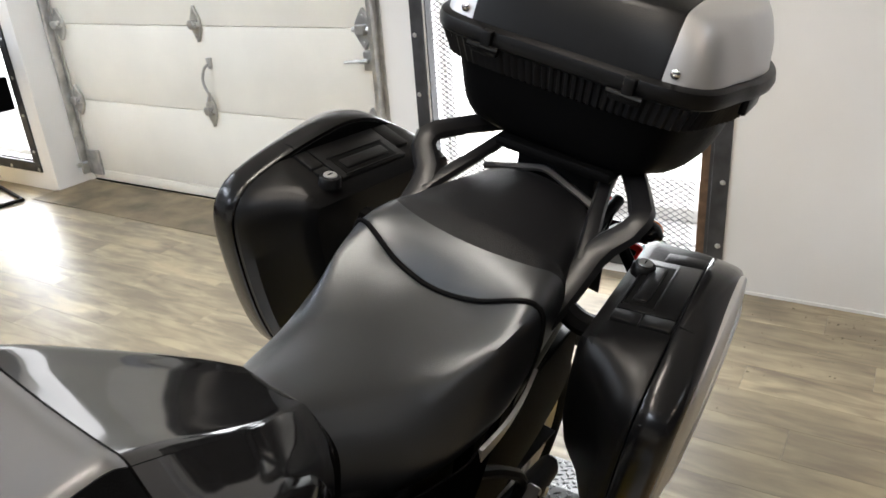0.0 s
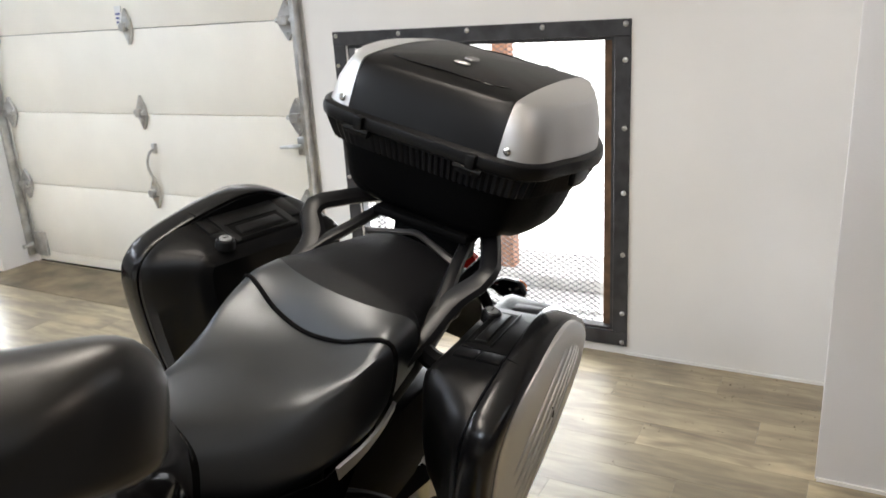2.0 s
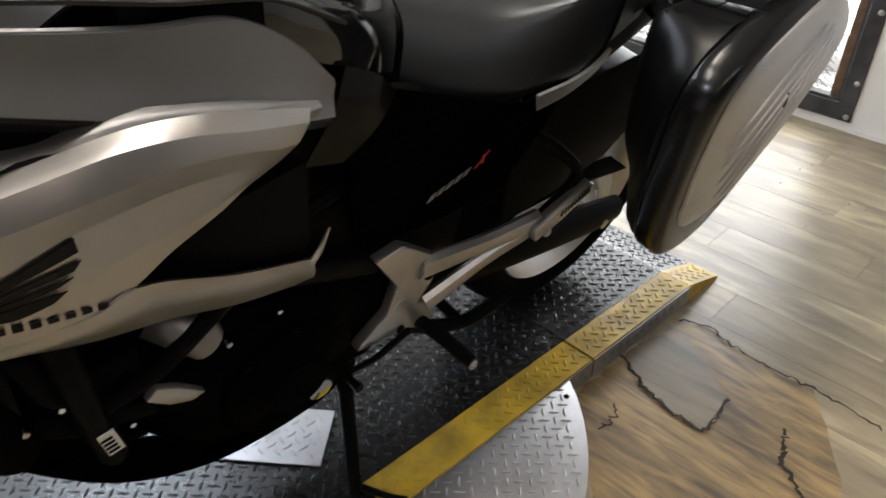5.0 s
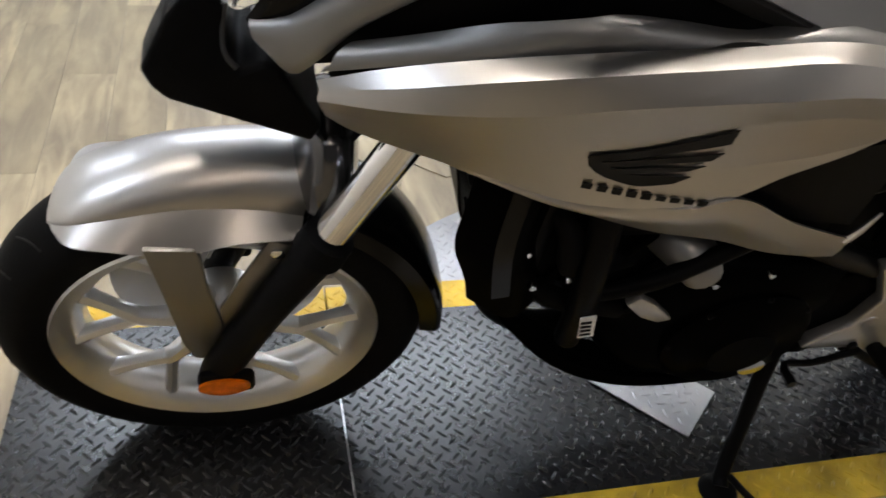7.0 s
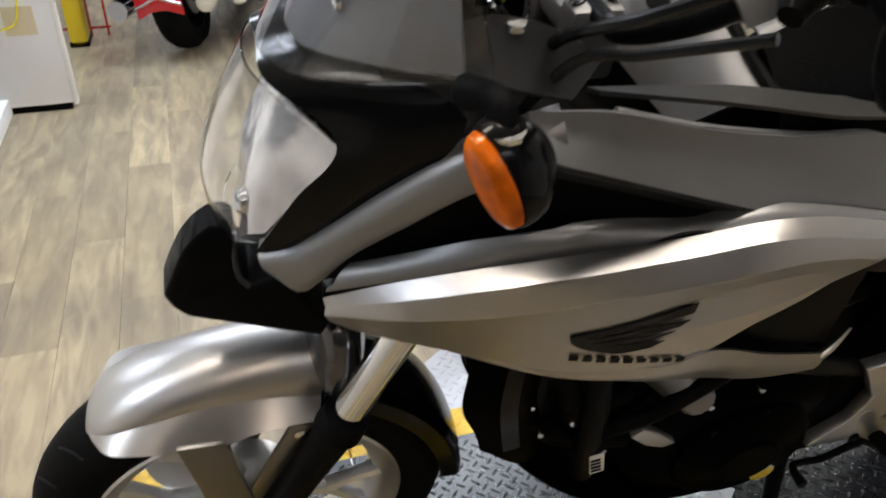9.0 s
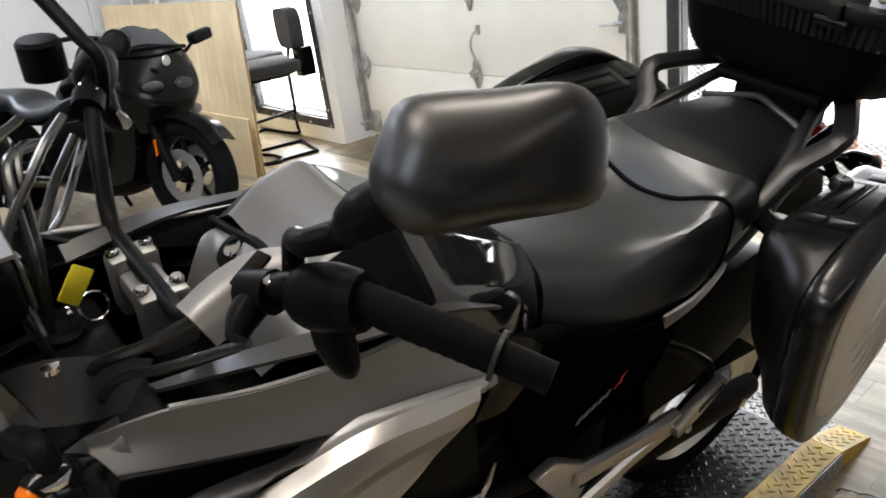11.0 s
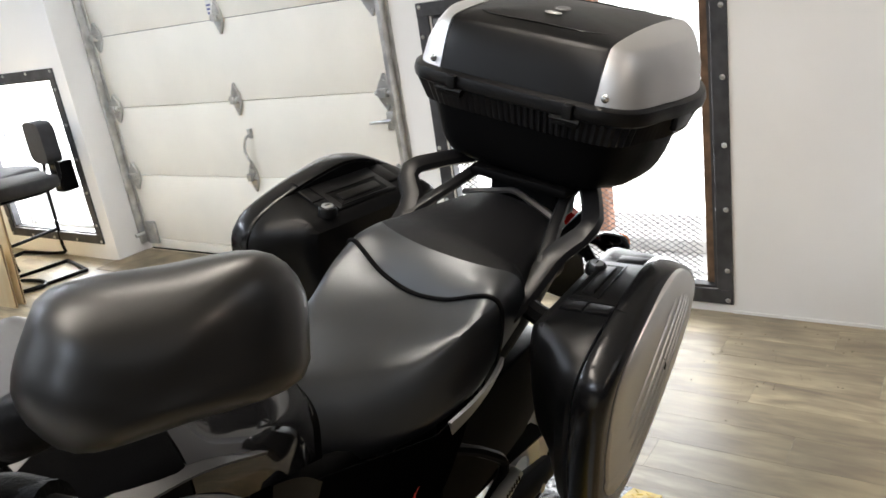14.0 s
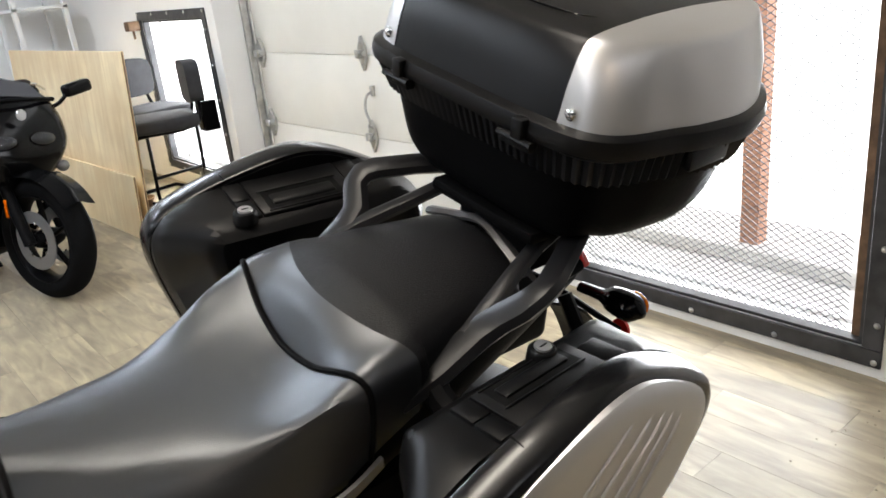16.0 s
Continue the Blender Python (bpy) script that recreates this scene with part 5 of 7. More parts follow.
for cx, cy, k in ((1.16, -0.14, 0.03), (1.175, -0.17, -0.01), (1.19, -0.15, 0.0), (1.2, -0.19, 0.02)):
    part("cable", tube([(cx, cy - 0.10, 1.16 + k), (cx + 0.05, cy - 0.04, 1.17), (1.255 + k, cy + 0.05, 1.10), (1.27, -0.05 + k, 0.98)], 0.006, 8, 24), CABLE, bike, "black control cable")
part("fluid_reservoir", lathe([(0, 0.0), (0, 0.028), (0.045, 0.028), (0.05, 0.024), (0.05, 0.0)], 20, (1.145, -0.345, 1.205), "z"), BLKP, bike, "black brake fluid reservoir")
part("ignition_barrel", lathe([(0, 0.0), (0, 0.026), (0.02, 0.024), (0.02, 0.012), (0.012, 0.0)], 18, (1.255, -0.06, 1.002), "z"), STEELB, bike, "black ignition lock")
ky = part("key", block(1.24, 1.246, -0.07, -0.052, 1.015, 1.045, 0.002), CHROME, bike, "ignition key with a ring")
part("key_ring", move(lathe([(-0.0015, 0.0165), (0.0, 0.018), (0.0015, 0.0165), (0.0, 0.015)], 20, (0, 0, 0), "y", True), pose(1.216, -0.06, 1.038, 25, 0, 10)), CHROME, ky)
part("key_tag", move(block(-0.022, 0.022, -0.0015, 0.0015, -0.012, 0.012, 0.002), pose(1.228, -0.06, 1.072, 20, 50, 15)), YTAG, ky, "yellow paper key tag")
both("front_subframe", tube([(1.25, 0.10, 1.0), (1.36, 0.09, 0.98), (1.43, 0.06, 0.92)], 0.011, 8, 12), STEELB, bike)
# plain black block that fills the space behind the headlight
part("front_fill", block(1.22, 1.40, -0.115, 0.115, 0.86, 0.985, 0.03, 3), VOID, bike)

# ---- engine, frame, seat, tail ----
part("crankcase", rings([[(0.62, y, z) for y, z in ((-0.10, 0.30), (0.10, 0.30), (0.13, 0.42), (0.10, 0.54), (-0.10, 0.54), (-0.13, 0.42))], [(0.78, y, z) for y, z in ((-0.13, 0.27), (0.13, 0.27), (0.155, 0.40), (0.13, 0.56), (-0.13, 0.56), (-0.155, 0.40))], [(0.96, y, z) for y, z in ((-0.13, 0.29), (0.13, 0.29), (0.15, 0.40), (0.12, 0.54), (-0.12, 0.54), (-0.15, 0.40))], [(1.05, y, z) for y, z in ((-0.09, 0.36), (0.09, 0.36), (0.10, 0.43), (0.09, 0.50), (-0.09, 0.50), (-0.10, 0.43))]], 36, 14), ENGB, bike, "black engine crankcase")
part("cylinder_block", move(block(-0.13, 0.14, -0.125, 0.125, -0.075, 0.085, 0.02, 3), pose(1.06, 0, 0.545, 0, -32, 0)), ENGB, bike, "black cylinder block")
for k in range(4):
    part("cooling_rib", move(block(-0.10 + 0.055 * k, -0.085 + 0.055 * k, -0.134, 0.134, -0.065, 0.075, 0.004), pose(1.06, 0, 0.545, 0, -32, 0)), ENGB, bike)
cl = part("clutch_cover", lathe([(0.135, 0.115), (0.165, 0.112), (0.178, 0.098), (0.182, 0.06), (0.19, 0.05), (0.19, 0.0)], 40, (0.835, 0, 0.40), "y"), ENGB, bike, "round black clutch cover")
for k in range(8):
    a = 2 * math.pi * k / 8
    part("cover_bolt", bolt((0.835 + 0.106 * math.cos(a), 0.165, 0.40 + 0.106 * math.sin(a)), "y", 0.006, 0.006), STEELB, cl)
part("timing_plug", lathe([(0.181, 0.0), (0.181, 0.022), (0.186, 0.021), (0.187, 0.0)], 18, (0.79, 0, 0.35), "y"), CHROME, cl, "bright plug")
part("sprocket_cover", prism([(0.745, 0.32), (0.76, 0.50), (0.69, 0.54), (0.62, 0.50), (0.60, 0.40), (0.66, 0.31)], 0.10, 0.15, 0.012), ENGB, bike, "black sprocket cover")
part("belly_pan", surf([[(1.262, 0.05, 0.60), (1.225, 0.05, 0.47), (1.10, 0.05, 0.305), (0.94, 0.05, 0.215), (0.75, 0.05, 0.205), (0.66, 0.05, 0.25)], [(1.258, 0.12, 0.60), (1.22, 0.125, 0.475), (1.095, 0.135, 0.318), (0.94, 0.135, 0.23), (0.75, 0.13, 0.222), (0.665, 0.12, 0.26)], [(1.245, 0.145, 0.60), (1.205, 0.152, 0.50), (1.09, 0.158, 0.365), (0.94, 0.158, 0.285), (0.76, 0.15, 0.27), (0.68, 0.14, 0.30)]], 30, 8, 0.004), SIDEM, bike, "black belly pan")
part("belly_pan", mirrored(surf([[(1.262, 0.0, 0.60), (1.225, 0.0, 0.47), (1.10, 0.0, 0.302), (0.94, 0.0, 0.213), (0.75, 0.0, 0.203), (0.66, 0.0, 0.25)], [(1.258, 0.12, 0.60), (1.22, 0.125, 0.475), (1.095, 0.135, 0.318), (0.94, 0.135, 0.23), (0.75, 0.13, 0.222), (0.665, 0.12, 0.26)], [(1.245, 0.145, 0.60), (1.205, 0.152, 0.50), (1.09, 0.158, 0.365), (0.94, 0.158, 0.285), (0.76, 0.15, 0.27), (0.68, 0.14, 0.30)]], 30, 8, 0.004)), BLKP, bike)
rad = part("radiator", block(1.185, 1.212, -0.15, 0.15, 0.50, 0.77, 0.006), STEELB, bike, "black radiator")
for k in range(22):
    part("fin", block(1.2125, 1.216, -0.14, 0.14, 0.512 + 0.0115 * k, 0.516 + 0.0115 * k), ALU, rad)
both("radiator_shroud", surf([[(1.29, 0.135, 0.77), (1.297, 0.15, 0.70), (1.30, 0.155, 0.64), (1.275, 0.15, 0.57), (1.262, 0.145, 0.52)], [(1.24, 0.165, 0.775), (1.245, 0.172, 0.70), (1.245, 0.172, 0.64), (1.225, 0.17, 0.57), (1.205, 0.16, 0.49)], [(1.20, 0.15, 0.775), (1.205, 0.155, 0.70), (1.205, 0.155, 0.64), (1.185, 0.15, 0.57), (1.17, 0.145, 0.50)]], 16, 8, 0.004), ENGB, bike, "gloss black radiator shroud")
both("shroud_trim", surf([[(1.258, 0.169, 0.75), (1.262, 0.178, 0.66), (1.245, 0.176, 0.56)], [(1.238, 0.172, 0.75), (1.24, 0.179, 0.66), (1.222, 0.174, 0.56)]], 10, 3, 0.003), BLKG, bike)
for s in (1, -1):
    part("down_tube", tube([(1.20, s * 0.09, 0.92), (1.15, s * 0.16, 0.74), (1.125, s * 0.175, 0.56), (1.10, s * 0.15, 0.42)], 0.0185, 12, 18), STEELB, bike, "black steel frame tube")
    part("frame_rail", tube([(1.22, s * 0.08, 0.88), (1.0, s * 0.175, 0.72), (0.82, s * 0.165, 0.62), (0.68, s * 0.14, 0.54)], 0.0185, 12, 18), STEELB, bike, "black steel frame tube")
    part("brace_tube", tube([(1.13, s * 0.165, 0.54), (1.04, s * 0.175, 0.58), (0.93, s * 0.17, 0.655)], 0.012, 10, 10), STEELB, bike)
    part("seat_rail", tube([(0.82, s * 0.14, 0.70), (0.5, s * 0.12, 0.78), (0.15, s * 0.11, 0.88), (-0.16, s * 0.10, 0.93)], 0.0125, 10, 20), STEELB, bike)
stk = part("barcode_sticker", prism([(1.118, 0.487), (1.098, 0.49), (1.108, 0.537), (1.128, 0.533)], 0.192, 0.194), WHITE, bike, "white barcode sticker on the frame")
for k in range(4):
    part("barcode_line", prism([(1.118 + 0.0022 * k, 0.493 + 0.009 * k), (1.104 + 0.0022 * k, 0.495 + 0.009 * k), (1.105 + 0.0022 * k, 0.5 + 0.009 * k), (1.119 + 0.0022 * k, 0.498 + 0.009 * k)], 0.1945, 0.1952), BLKP, stk)
part("silver_bracket", prism([(1.03, 0.50), (1.06, 0.53), (1.045, 0.545), (1.015, 0.525), (0.995, 0.505), (0.98, 0.49), (1.0, 0.485)], 0.165, 0.178, 0.003), ALU, bike, "small bright engine bracket")
part("intake_duct", tube([(1.02, 0.10, 0.60), (0.99, 0.15, 0.60), (0.97, 0.165, 0.575)], [0.03, 0.032, 0.026], 14, 8), GREYP, bike)
for px, py, pz in ((1.19, 0.155, 0.56), (1.15, 0.16, 0.58), (1.21, 0.15, 0.62), (0.94, 0.16, 0.55), (0.86, 0.155, 0.56), (1.07, 0.14, 0.455)):
    part("hose_clip", bolt((px, py, pz), "y", 0.006, 0.01), CHROME, bike)
for pth in ([(1.2, 0.10, 0.70), (1.17, 0.16, 0.66), (1.14, 0.15, 0.58), (1.05, 0.12, 0.56)], [(1.22, 0.06, 0.53), (1.15, 0.13, 0.50), (1.04, 0.14, 0.47)]):
    part("coolant_hose", tube(pth, 0.0155, 12, 18), RUBBER, bike, "black coolant hose")
part("exhaust_pipe", tube([(1.16, 0.03, 0.50), (1.18, 0.03, 0.36), (1.05, 0.02, 0.25), (0.75, -0.05, 0.215), (0.45, -0.13, 0.28), (0.2, -0.17, 0.36)], 0.022, 12, 40), STEELB, bike, "dark exhaust pipe")
part("muffler", tube([(0.33, -0.19, 0.36), (0.22, -0.205, 0.40), (-0.05, -0.225, 0.48), (-0.2, -0.235, 0.53)], [0.035, 0.06, 0.066, 0.05], 20, 20), STEELB, bike, "dark muffler")

# plain black blocks that fill the hollow behind the bodywork
part("body_fill", block(0.36, 0.86, -0.115, 0.115, 0.55, 0.82, 0.03, 3), VOID, bike, "plain black block filling the bodywork")
part("pivot_fill", block(0.47, 0.82, -0.132, 0.132, 0.42, 0.68, 0.02, 2), VOID, bike, "plain black block filling the frame round the pivot")
part("fairing_fill", block(0.80, 1.16, -0.15, 0.15, 0.62, 0.93, 0.03, 3), VOID, bike)
part("tail_fill", block(-0.12, 0.22, -0.095, 0.095, 0.80, 0.90, 0.02, 3), VOID, bike)
# side panels below the seat with the model lettering
sp = surf([[(0.775, 0.162, 0.895), (0.66, 0.16, 0.85), (0.50, 0.165, 0.79), (0.43, 0.165, 0.775), (0.33, 0.15, 0.79)], [(0.785, 0.175, 0.82), (0.66, 0.175, 0.75), (0.52, 0.178, 0.715), (0.43, 0.175, 0.71), (0.36, 0.155, 0.71)], [(0.76, 0.165, 0.72), (0.66, 0.168, 0.665), (0.54, 0.17, 0.64), (0.44, 0.165, 0.64), (0.40, 0.15, 0.64)], [(0.72, 0.14, 0.60), (0.64, 0.145, 0.585), (0.55, 0.145, 0.58), (0.46, 0.14, 0.585), (0.42, 0.13, 0.59)]], 28, 18, 0.004)
both("side_panel", sp, SIDEM, bike, "black plastic side panel")
both("gloss_knee_panel", surf([[(0.80, 0.17, 0.93), (0.75, 0.168, 0.905), (0.715, 0.165, 0.87)], [(0.825, 0.186, 0.885), (0.78, 0.183, 0.86), (0.75, 0.178, 0.838)], [(0.86, 0.19, 0.83), (0.83, 0.188, 0.82), (0.80, 0.184, 0.81)]], 10, 10, 0.004), BLKG, bike, "gloss black knee panel")
REDT = mat("red_lettering", (0.5, 0.02, 0.015), 0.4)
GREYT = mat("pale_grey_lettering", (0.16, 0.16, 0.16), 0.4)


slope = Matrix.Translation((0.632, 0.1815, 0.668)) @ Matrix(((-0.95, -0.30, 0, 0), (0, 0, 1, 0), (0.32, 0.95, 0, 0), (0, 0, 0, 1)))


def slanted(x, w, h, tilt=0.3):
    """A thin slanted bar lying in the lettering plane."""
    bm = block(x, x + w, 0, h, 0, 0.0012)
    for v in bm.verts:
        v.co.x += tilt * v.co.y
    return move(bm, slope)


for k in range(5):
    part("model_lettering", slanted(0.0165 * k, 0.0105, 0.011), GREYT, bike, "small pale slanted lettering bar")
part("model_stroke", slanted(0.09, 0.005, 0.02, 0.9), REDT, bike, "red slanted stroke")
part("model_stroke", slanted(0.105, 0.004, 0.018, -0.35), REDT, bike, "red slanted stroke")

# foot peg plates and rear pegs
for s in (1, -1):
    out = [(0.70, 0.572), (0.65, 0.582), (0.625, 0.565), (0.55, 0.505), (0.565, 0.46), (0.59, 0.42), (0.55, 0.40), (0.54, 0.355), (0.56, 0.335), (0.60, 0.362), (0.71, 0.372), (0.705, 0.385), (0.655, 0.43), (0.645, 0.49)]
    pl = part("peg_plate", prism(out, s * 0.15, s * 0.172, 0.004), ALU, bike, "cast aluminium foot peg plate")
    part("hex_bolt", bolt((0.578, s * 0.172, 0.485), "y", 0.011, s * 0.006), STEELB, pl)
    part("badge_boss", lathe([(0, 0.0), (0, 0.014), (0.002 * s, 0.013), (0.003 * s, 0.0)], 16, (0.632, s * 0.172, 0.44), "y"), ALU, pl)
    part("lower_bolt", bolt((0.62, s * 0.172, 0.375), "y", 0.008, s * 0.006), STEELB, pl)
    part("peg_stay", tube([(0.60, s * 0.165, 0.505), (0.46, s * 0.175, 0.497), (0.335, s * 0.185, 0.503)], [0.017, 0.014, 0.016], 8, 10, 1.4), ALU, pl, "cast aluminium stay")
    part("peg_stay", tube([(0.565, s * 0.165, 0.40), (0.45, s * 0.175, 0.45), (0.335, s * 0.185, 0.49)], [0.015, 0.0115, 0.014], 8, 10, 1.4), ALU, pl)
    rp = part("rear_peg", prism([(0.355, 0.475), (0.365, 0.505), (0.31, 0.53), (0.225, 0.56), (0.215, 0.545), (0.29, 0.50)], s * 0.187, s * 0.212, 0.005), ALU, bike, "folded aluminium passenger foot peg")
    for k in range(9):
        q = k / 8
        part("peg_rib", block(0.30 - 0.065 * q, 0.3035 - 0.065 * q, min(s * 0.205, s * 0.2145), max(s * 0.205, s * 0.2145), 0.516 + 0.026 * q, 0.529 + 0.024 * q, 0.001, 1), RUBBER, rp)
    part("peg_pivot", bolt((0.333, s * 0.213, 0.493), "y", 0.009, s * 0.006), ALU, rp)
    fp = part("rider_peg", tube([(0.575, s * 0.165, 0.365), (0.56, s * 0.21, 0.358), (0.548, s * 0.285, 0.35)], [0.012, 0.014, 0.012], 10, 10), RUBBER, bike, "black rubber rider foot peg")
    part("peg_tip", ball((0.546, s * 0.287, 0.345), 0.009, 0.006, 0.012), ALU, fp)
part("shift_lever", tube([(0.60, 0.175, 0.36), (0.68, 0.185, 0.35), (0.74, 0.19, 0.36), (0.745, 0.225, 0.362)], [0.007, 0.006, 0.006, 0.009], 8, 16), STEELB, bike, "black gear lever")
part("side_stand", tube([(0.70, 0.13, 0.31), (0.715, 0.17, 0.24), (0.735, 0.245, 0.09), (0.742, 0.268, 0.072)], [0.016, 0.014, 0.013, 0.014], 12, 16), STEELB, bike, "black side stand, folded out")
part("stand_foot", move(lathe([(0, 0.0), (0, 0.034), (0.007, 0.034), (0.012, 0.026), (0.012, 0.0)], 20, (0, 0, 0), "z"), Matrix.Translation((0.745, 0.272, 0.0605)) @ Matrix.Rotation(radians(13), 4, "X")), STEELB, bike)
part("stand_tang", tube([(0.735, 0.262, 0.10), (0.70, 0.30, 0.082), (0.675, 0.325, 0.08)], 0.0065, 8, 8), STEELB, bike)
part("centre_stand", merge(tube([(0.56, 0.13, 0.30), (0.42, 0.15, 0.24), (0.30, 0.16, 0.26)], 0.014, 10, 12), tube([(0.56, -0.13, 0.30), (0.42, -0.15, 0.24), (0.30, -0.16, 0.26)], 0.014, 10, 12), tube([(0.42, -0.15, 0.24), (0.42, 0.15, 0.24)], 0.012, 10)), STEELB, bike, "black centre stand, folded up")
both("swingarm", tube([(0.60, 0.10, 0.40), (0.35, 0.125, 0.37), (0.05, 0.13, 0.325), (-0.07, 0.13, 0.31)], [0.035, 0.032, 0.03, 0.024], 12, 18, 1.35), STEELB, bike, "black swingarm")
part("rear_axle", tube([(0, -0.16, RZ), (0, 0.16, RZ)], 0.012, 12), ALU, bike)
part("chain_guard", surf([[(0.50, y, 0.455), (0.2, y, 0.46), (-0.05, y, 0.43)] for y in (0.085, 0.13)], 12, 3, 0.004), BLKP, bike, "black chain guard")
part("sprocket", lathe([(0.088, 0.05), (0.088, 0.10), (0.094, 0.10), (0.094, 0.05)], 40, (0, 0, RZ), "y", True), ALU, bike, "steel rear sprocket")
part("rear_brake_disc", lathe([(-0.10, 0.06), (-0.10, 0.12), (-0.105, 0.12), (-0.105, 0.06)], 40, (0, 0, RZ), "y", True), ALU, bike)
part("rear_hugger", surf([[(0.335 * math.cos(radians(a)), y, RZ + 0.335 * math.sin(radians(a))) for a in np.linspace(40, 150, 9)] for y in (-0.095, 0, 0.095)], 20, 8, 0.004), BLKP, bike, "black rear tyre hugger")
# black sheets added to darken the view past the silver rear wheel
both("wheel_blind", surf([[(0.36, 0.128, 0.72), (0.20, 0.135, 0.74), (0.02, 0.135, 0.76)], [(0.38, 0.13, 0.58), (0.22, 0.14, 0.60), (0.02, 0.14, 0.62)], [(0.36, 0.13, 0.47), (0.24, 0.135, 0.49), (0.08, 0.13, 0.52)]], 12, 8, 0.005), VOID, bike, "black sheet added to darken the view of the rear wheel")
both("case_bracket", tube([(0.40, 0.15, 0.70), (0.30, 0.165, 0.63), (0.24, 0.18, 0.56), (0.33, 0.185, 0.50)], 0.011, 8, 20), STEELB, bike, "black case mounting bracket")
part("shock_spring", tube([(0.46 + 0.035 * math.cos(k), 0.035 * math.sin(k), 0.42 + 0.011 * k) for k in np.linspace(0, 22, 120)], 0.006, 6), ALU, bike, "coil spring")

# seat: one long saddle in two covers, the seam bowed forward
def seat_row(x, w, zc, zs, zb, skew=0.0):
    """One cross line of a seat: middle height zc, shoulder height zs, foot zb; skew draws the shoulders back."""
    r = zs - zc
    half = [(0.0, 0.0), (0.4, 0.25), (0.7, 0.78), (0.87, 0.96)] if r > 0 else [(0.0, 0.0), (0.4, 0.14), (0.7, 0.46), (0.87, 0.8)]
    out = [(x + skew * k * k, w * k, zc + r * q) for k, q in half]
    out += [(x + skew, w * 0.975, zs - 0.02), (x + skew, w * 1.01, (zs * 0.45 + zb * 0.55)), (x + skew, w * 0.97, zb)]
    return [(a, -y, z) for a, y, z in out[:0:-1]] + out


TM = Matrix.Translation((0, -0.014, 0.95)) @ Matrix.Rotation(radians(-1.8), 4, "X") @ Matrix.Translation((0, 0, -0.95))
SEAM = (0.292, 0.178, 0.897, 0.943, 0.80, -0.026)


def saddle_half(x, wt, w, zc, zs, zb, skew=0.0):
    """Half a cross line of the rider seat: a level top to wt, a rounded shoulder at zs, then a sloping flank down to w at zb."""
    r, f = zs - zc, zs - zb
    out = [(0.0, zc), (wt * 0.45, zc + 0.15 * r), (wt * 0.8, zc + 0.6 * r - 0.001), (wt, zs - 0.006), (wt + 0.3 * (w - wt), zs - 0.18 * f), (wt + 0.62 * (w - wt), zs - 0.40 * f), (wt + 0.9 * (w - wt), zs - 0.70 * f), (w, zb + 0.12 * f), (w * 0.985, zb)]
    return [(x + skew * (y / w) ** 2, y, z) for y, z in out]


SADDLE = [saddle_half(0.672, 0.048, 0.088, 0.935, 0.918, 0.85), saddle_half(0.62, 0.064, 0.118, 0.917, 0.903, 0.80), saddle_half(0.55, 0.088, 0.147, 0.898, 0.886, 0.782), saddle_half(0.47, 0.108, 0.166, 0.887, 0.880, 0.775), saddle_half(0.40, 0.135, 0.177, 0.885, 0.894, 0.78, -0.006), saddle_half(0.345, 0.156, 0.18, 0.889, 0.920, 0.79, -0.018), seat_row(*SEAM)[6:]]
part("rider_seat", move(surf([[(x, -y, z) for x, y, z in r[:0:-1]] + r for r in SADDLE], 64, 44, 0.006), TM), SEATM, bike, "finely ribbed black vinyl rider seat")
CREST = [seat_row(*SEAM), seat_row(0.281, 0.177, 0.917, 0.948, 0.80, -0.024), seat_row(0.262, 0.175, 0.945, 0.953, 0.805, -0.03), seat_row(0.238, 0.171, 0.965, 0.955, 0.81, -0.05)]
part("passenger_step", move(surf(CREST, 52, 16, 0.006), TM), SEATM, bike, "smooth black vinyl step before the passenger seat")
part("passenger_seat", move(surf([CREST[-1], seat_row(0.20, 0.166, 0.979, 0.953, 0.82, -0.03), seat_row(0.17, 0.16, 0.982, 0.952, 0.83), seat_row(0.10, 0.148, 0.985, 0.95, 0.85), seat_row(0.02, 0.13, 0.985, 0.948, 0.87), seat_row(-0.03, 0.118, 0.983, 0.948, 0.885), seat_row(-0.055, 0.11, 0.972, 0.94, 0.89, 0.012)], 52, 36, 0.006), TM), SEATP, bike, "black grained passenger seat")
part("seat_piping", move(tube([(q[0] + 0.001, q[1], q[2] + 0.0015) for q in spline(seat_row(*SEAM), 52)], 0.0045, 8), TM), BLKP, bike, "raised black seam welt")
both("grey_seat_trim", surf([[(0.425, 0.168, 0.782), (0.36, 0.172, 0.79), (0.30, 0.168, 0.80), (0.255, 0.16, 0.815)], [(0.418, 0.166, 0.752), (0.36, 0.168, 0.762), (0.30, 0.164, 0.776), (0.25, 0.156, 0.792)]], 12, 4, 0.006), TRIMG, bike, "grey trim strip under the seat")
both("tail_panel", surf([[(0.30, 0.155, 0.82), (0.15, 0.148, 0.875), (0.0, 0.13, 0.91), (-0.14, 0.105, 0.935)], [(0.30, 0.15, 0.76), (0.15, 0.145, 0.82), (0.0, 0.125, 0.865), (-0.16, 0.095, 0.905)], [(0.26, 0.11, 0.73), (0.1, 0.105, 0.79), (-0.05, 0.09, 0.84), (-0.18, 0.07, 0.885)]], 18, 8, 0.004), BLKP, bike, "black tail panel")
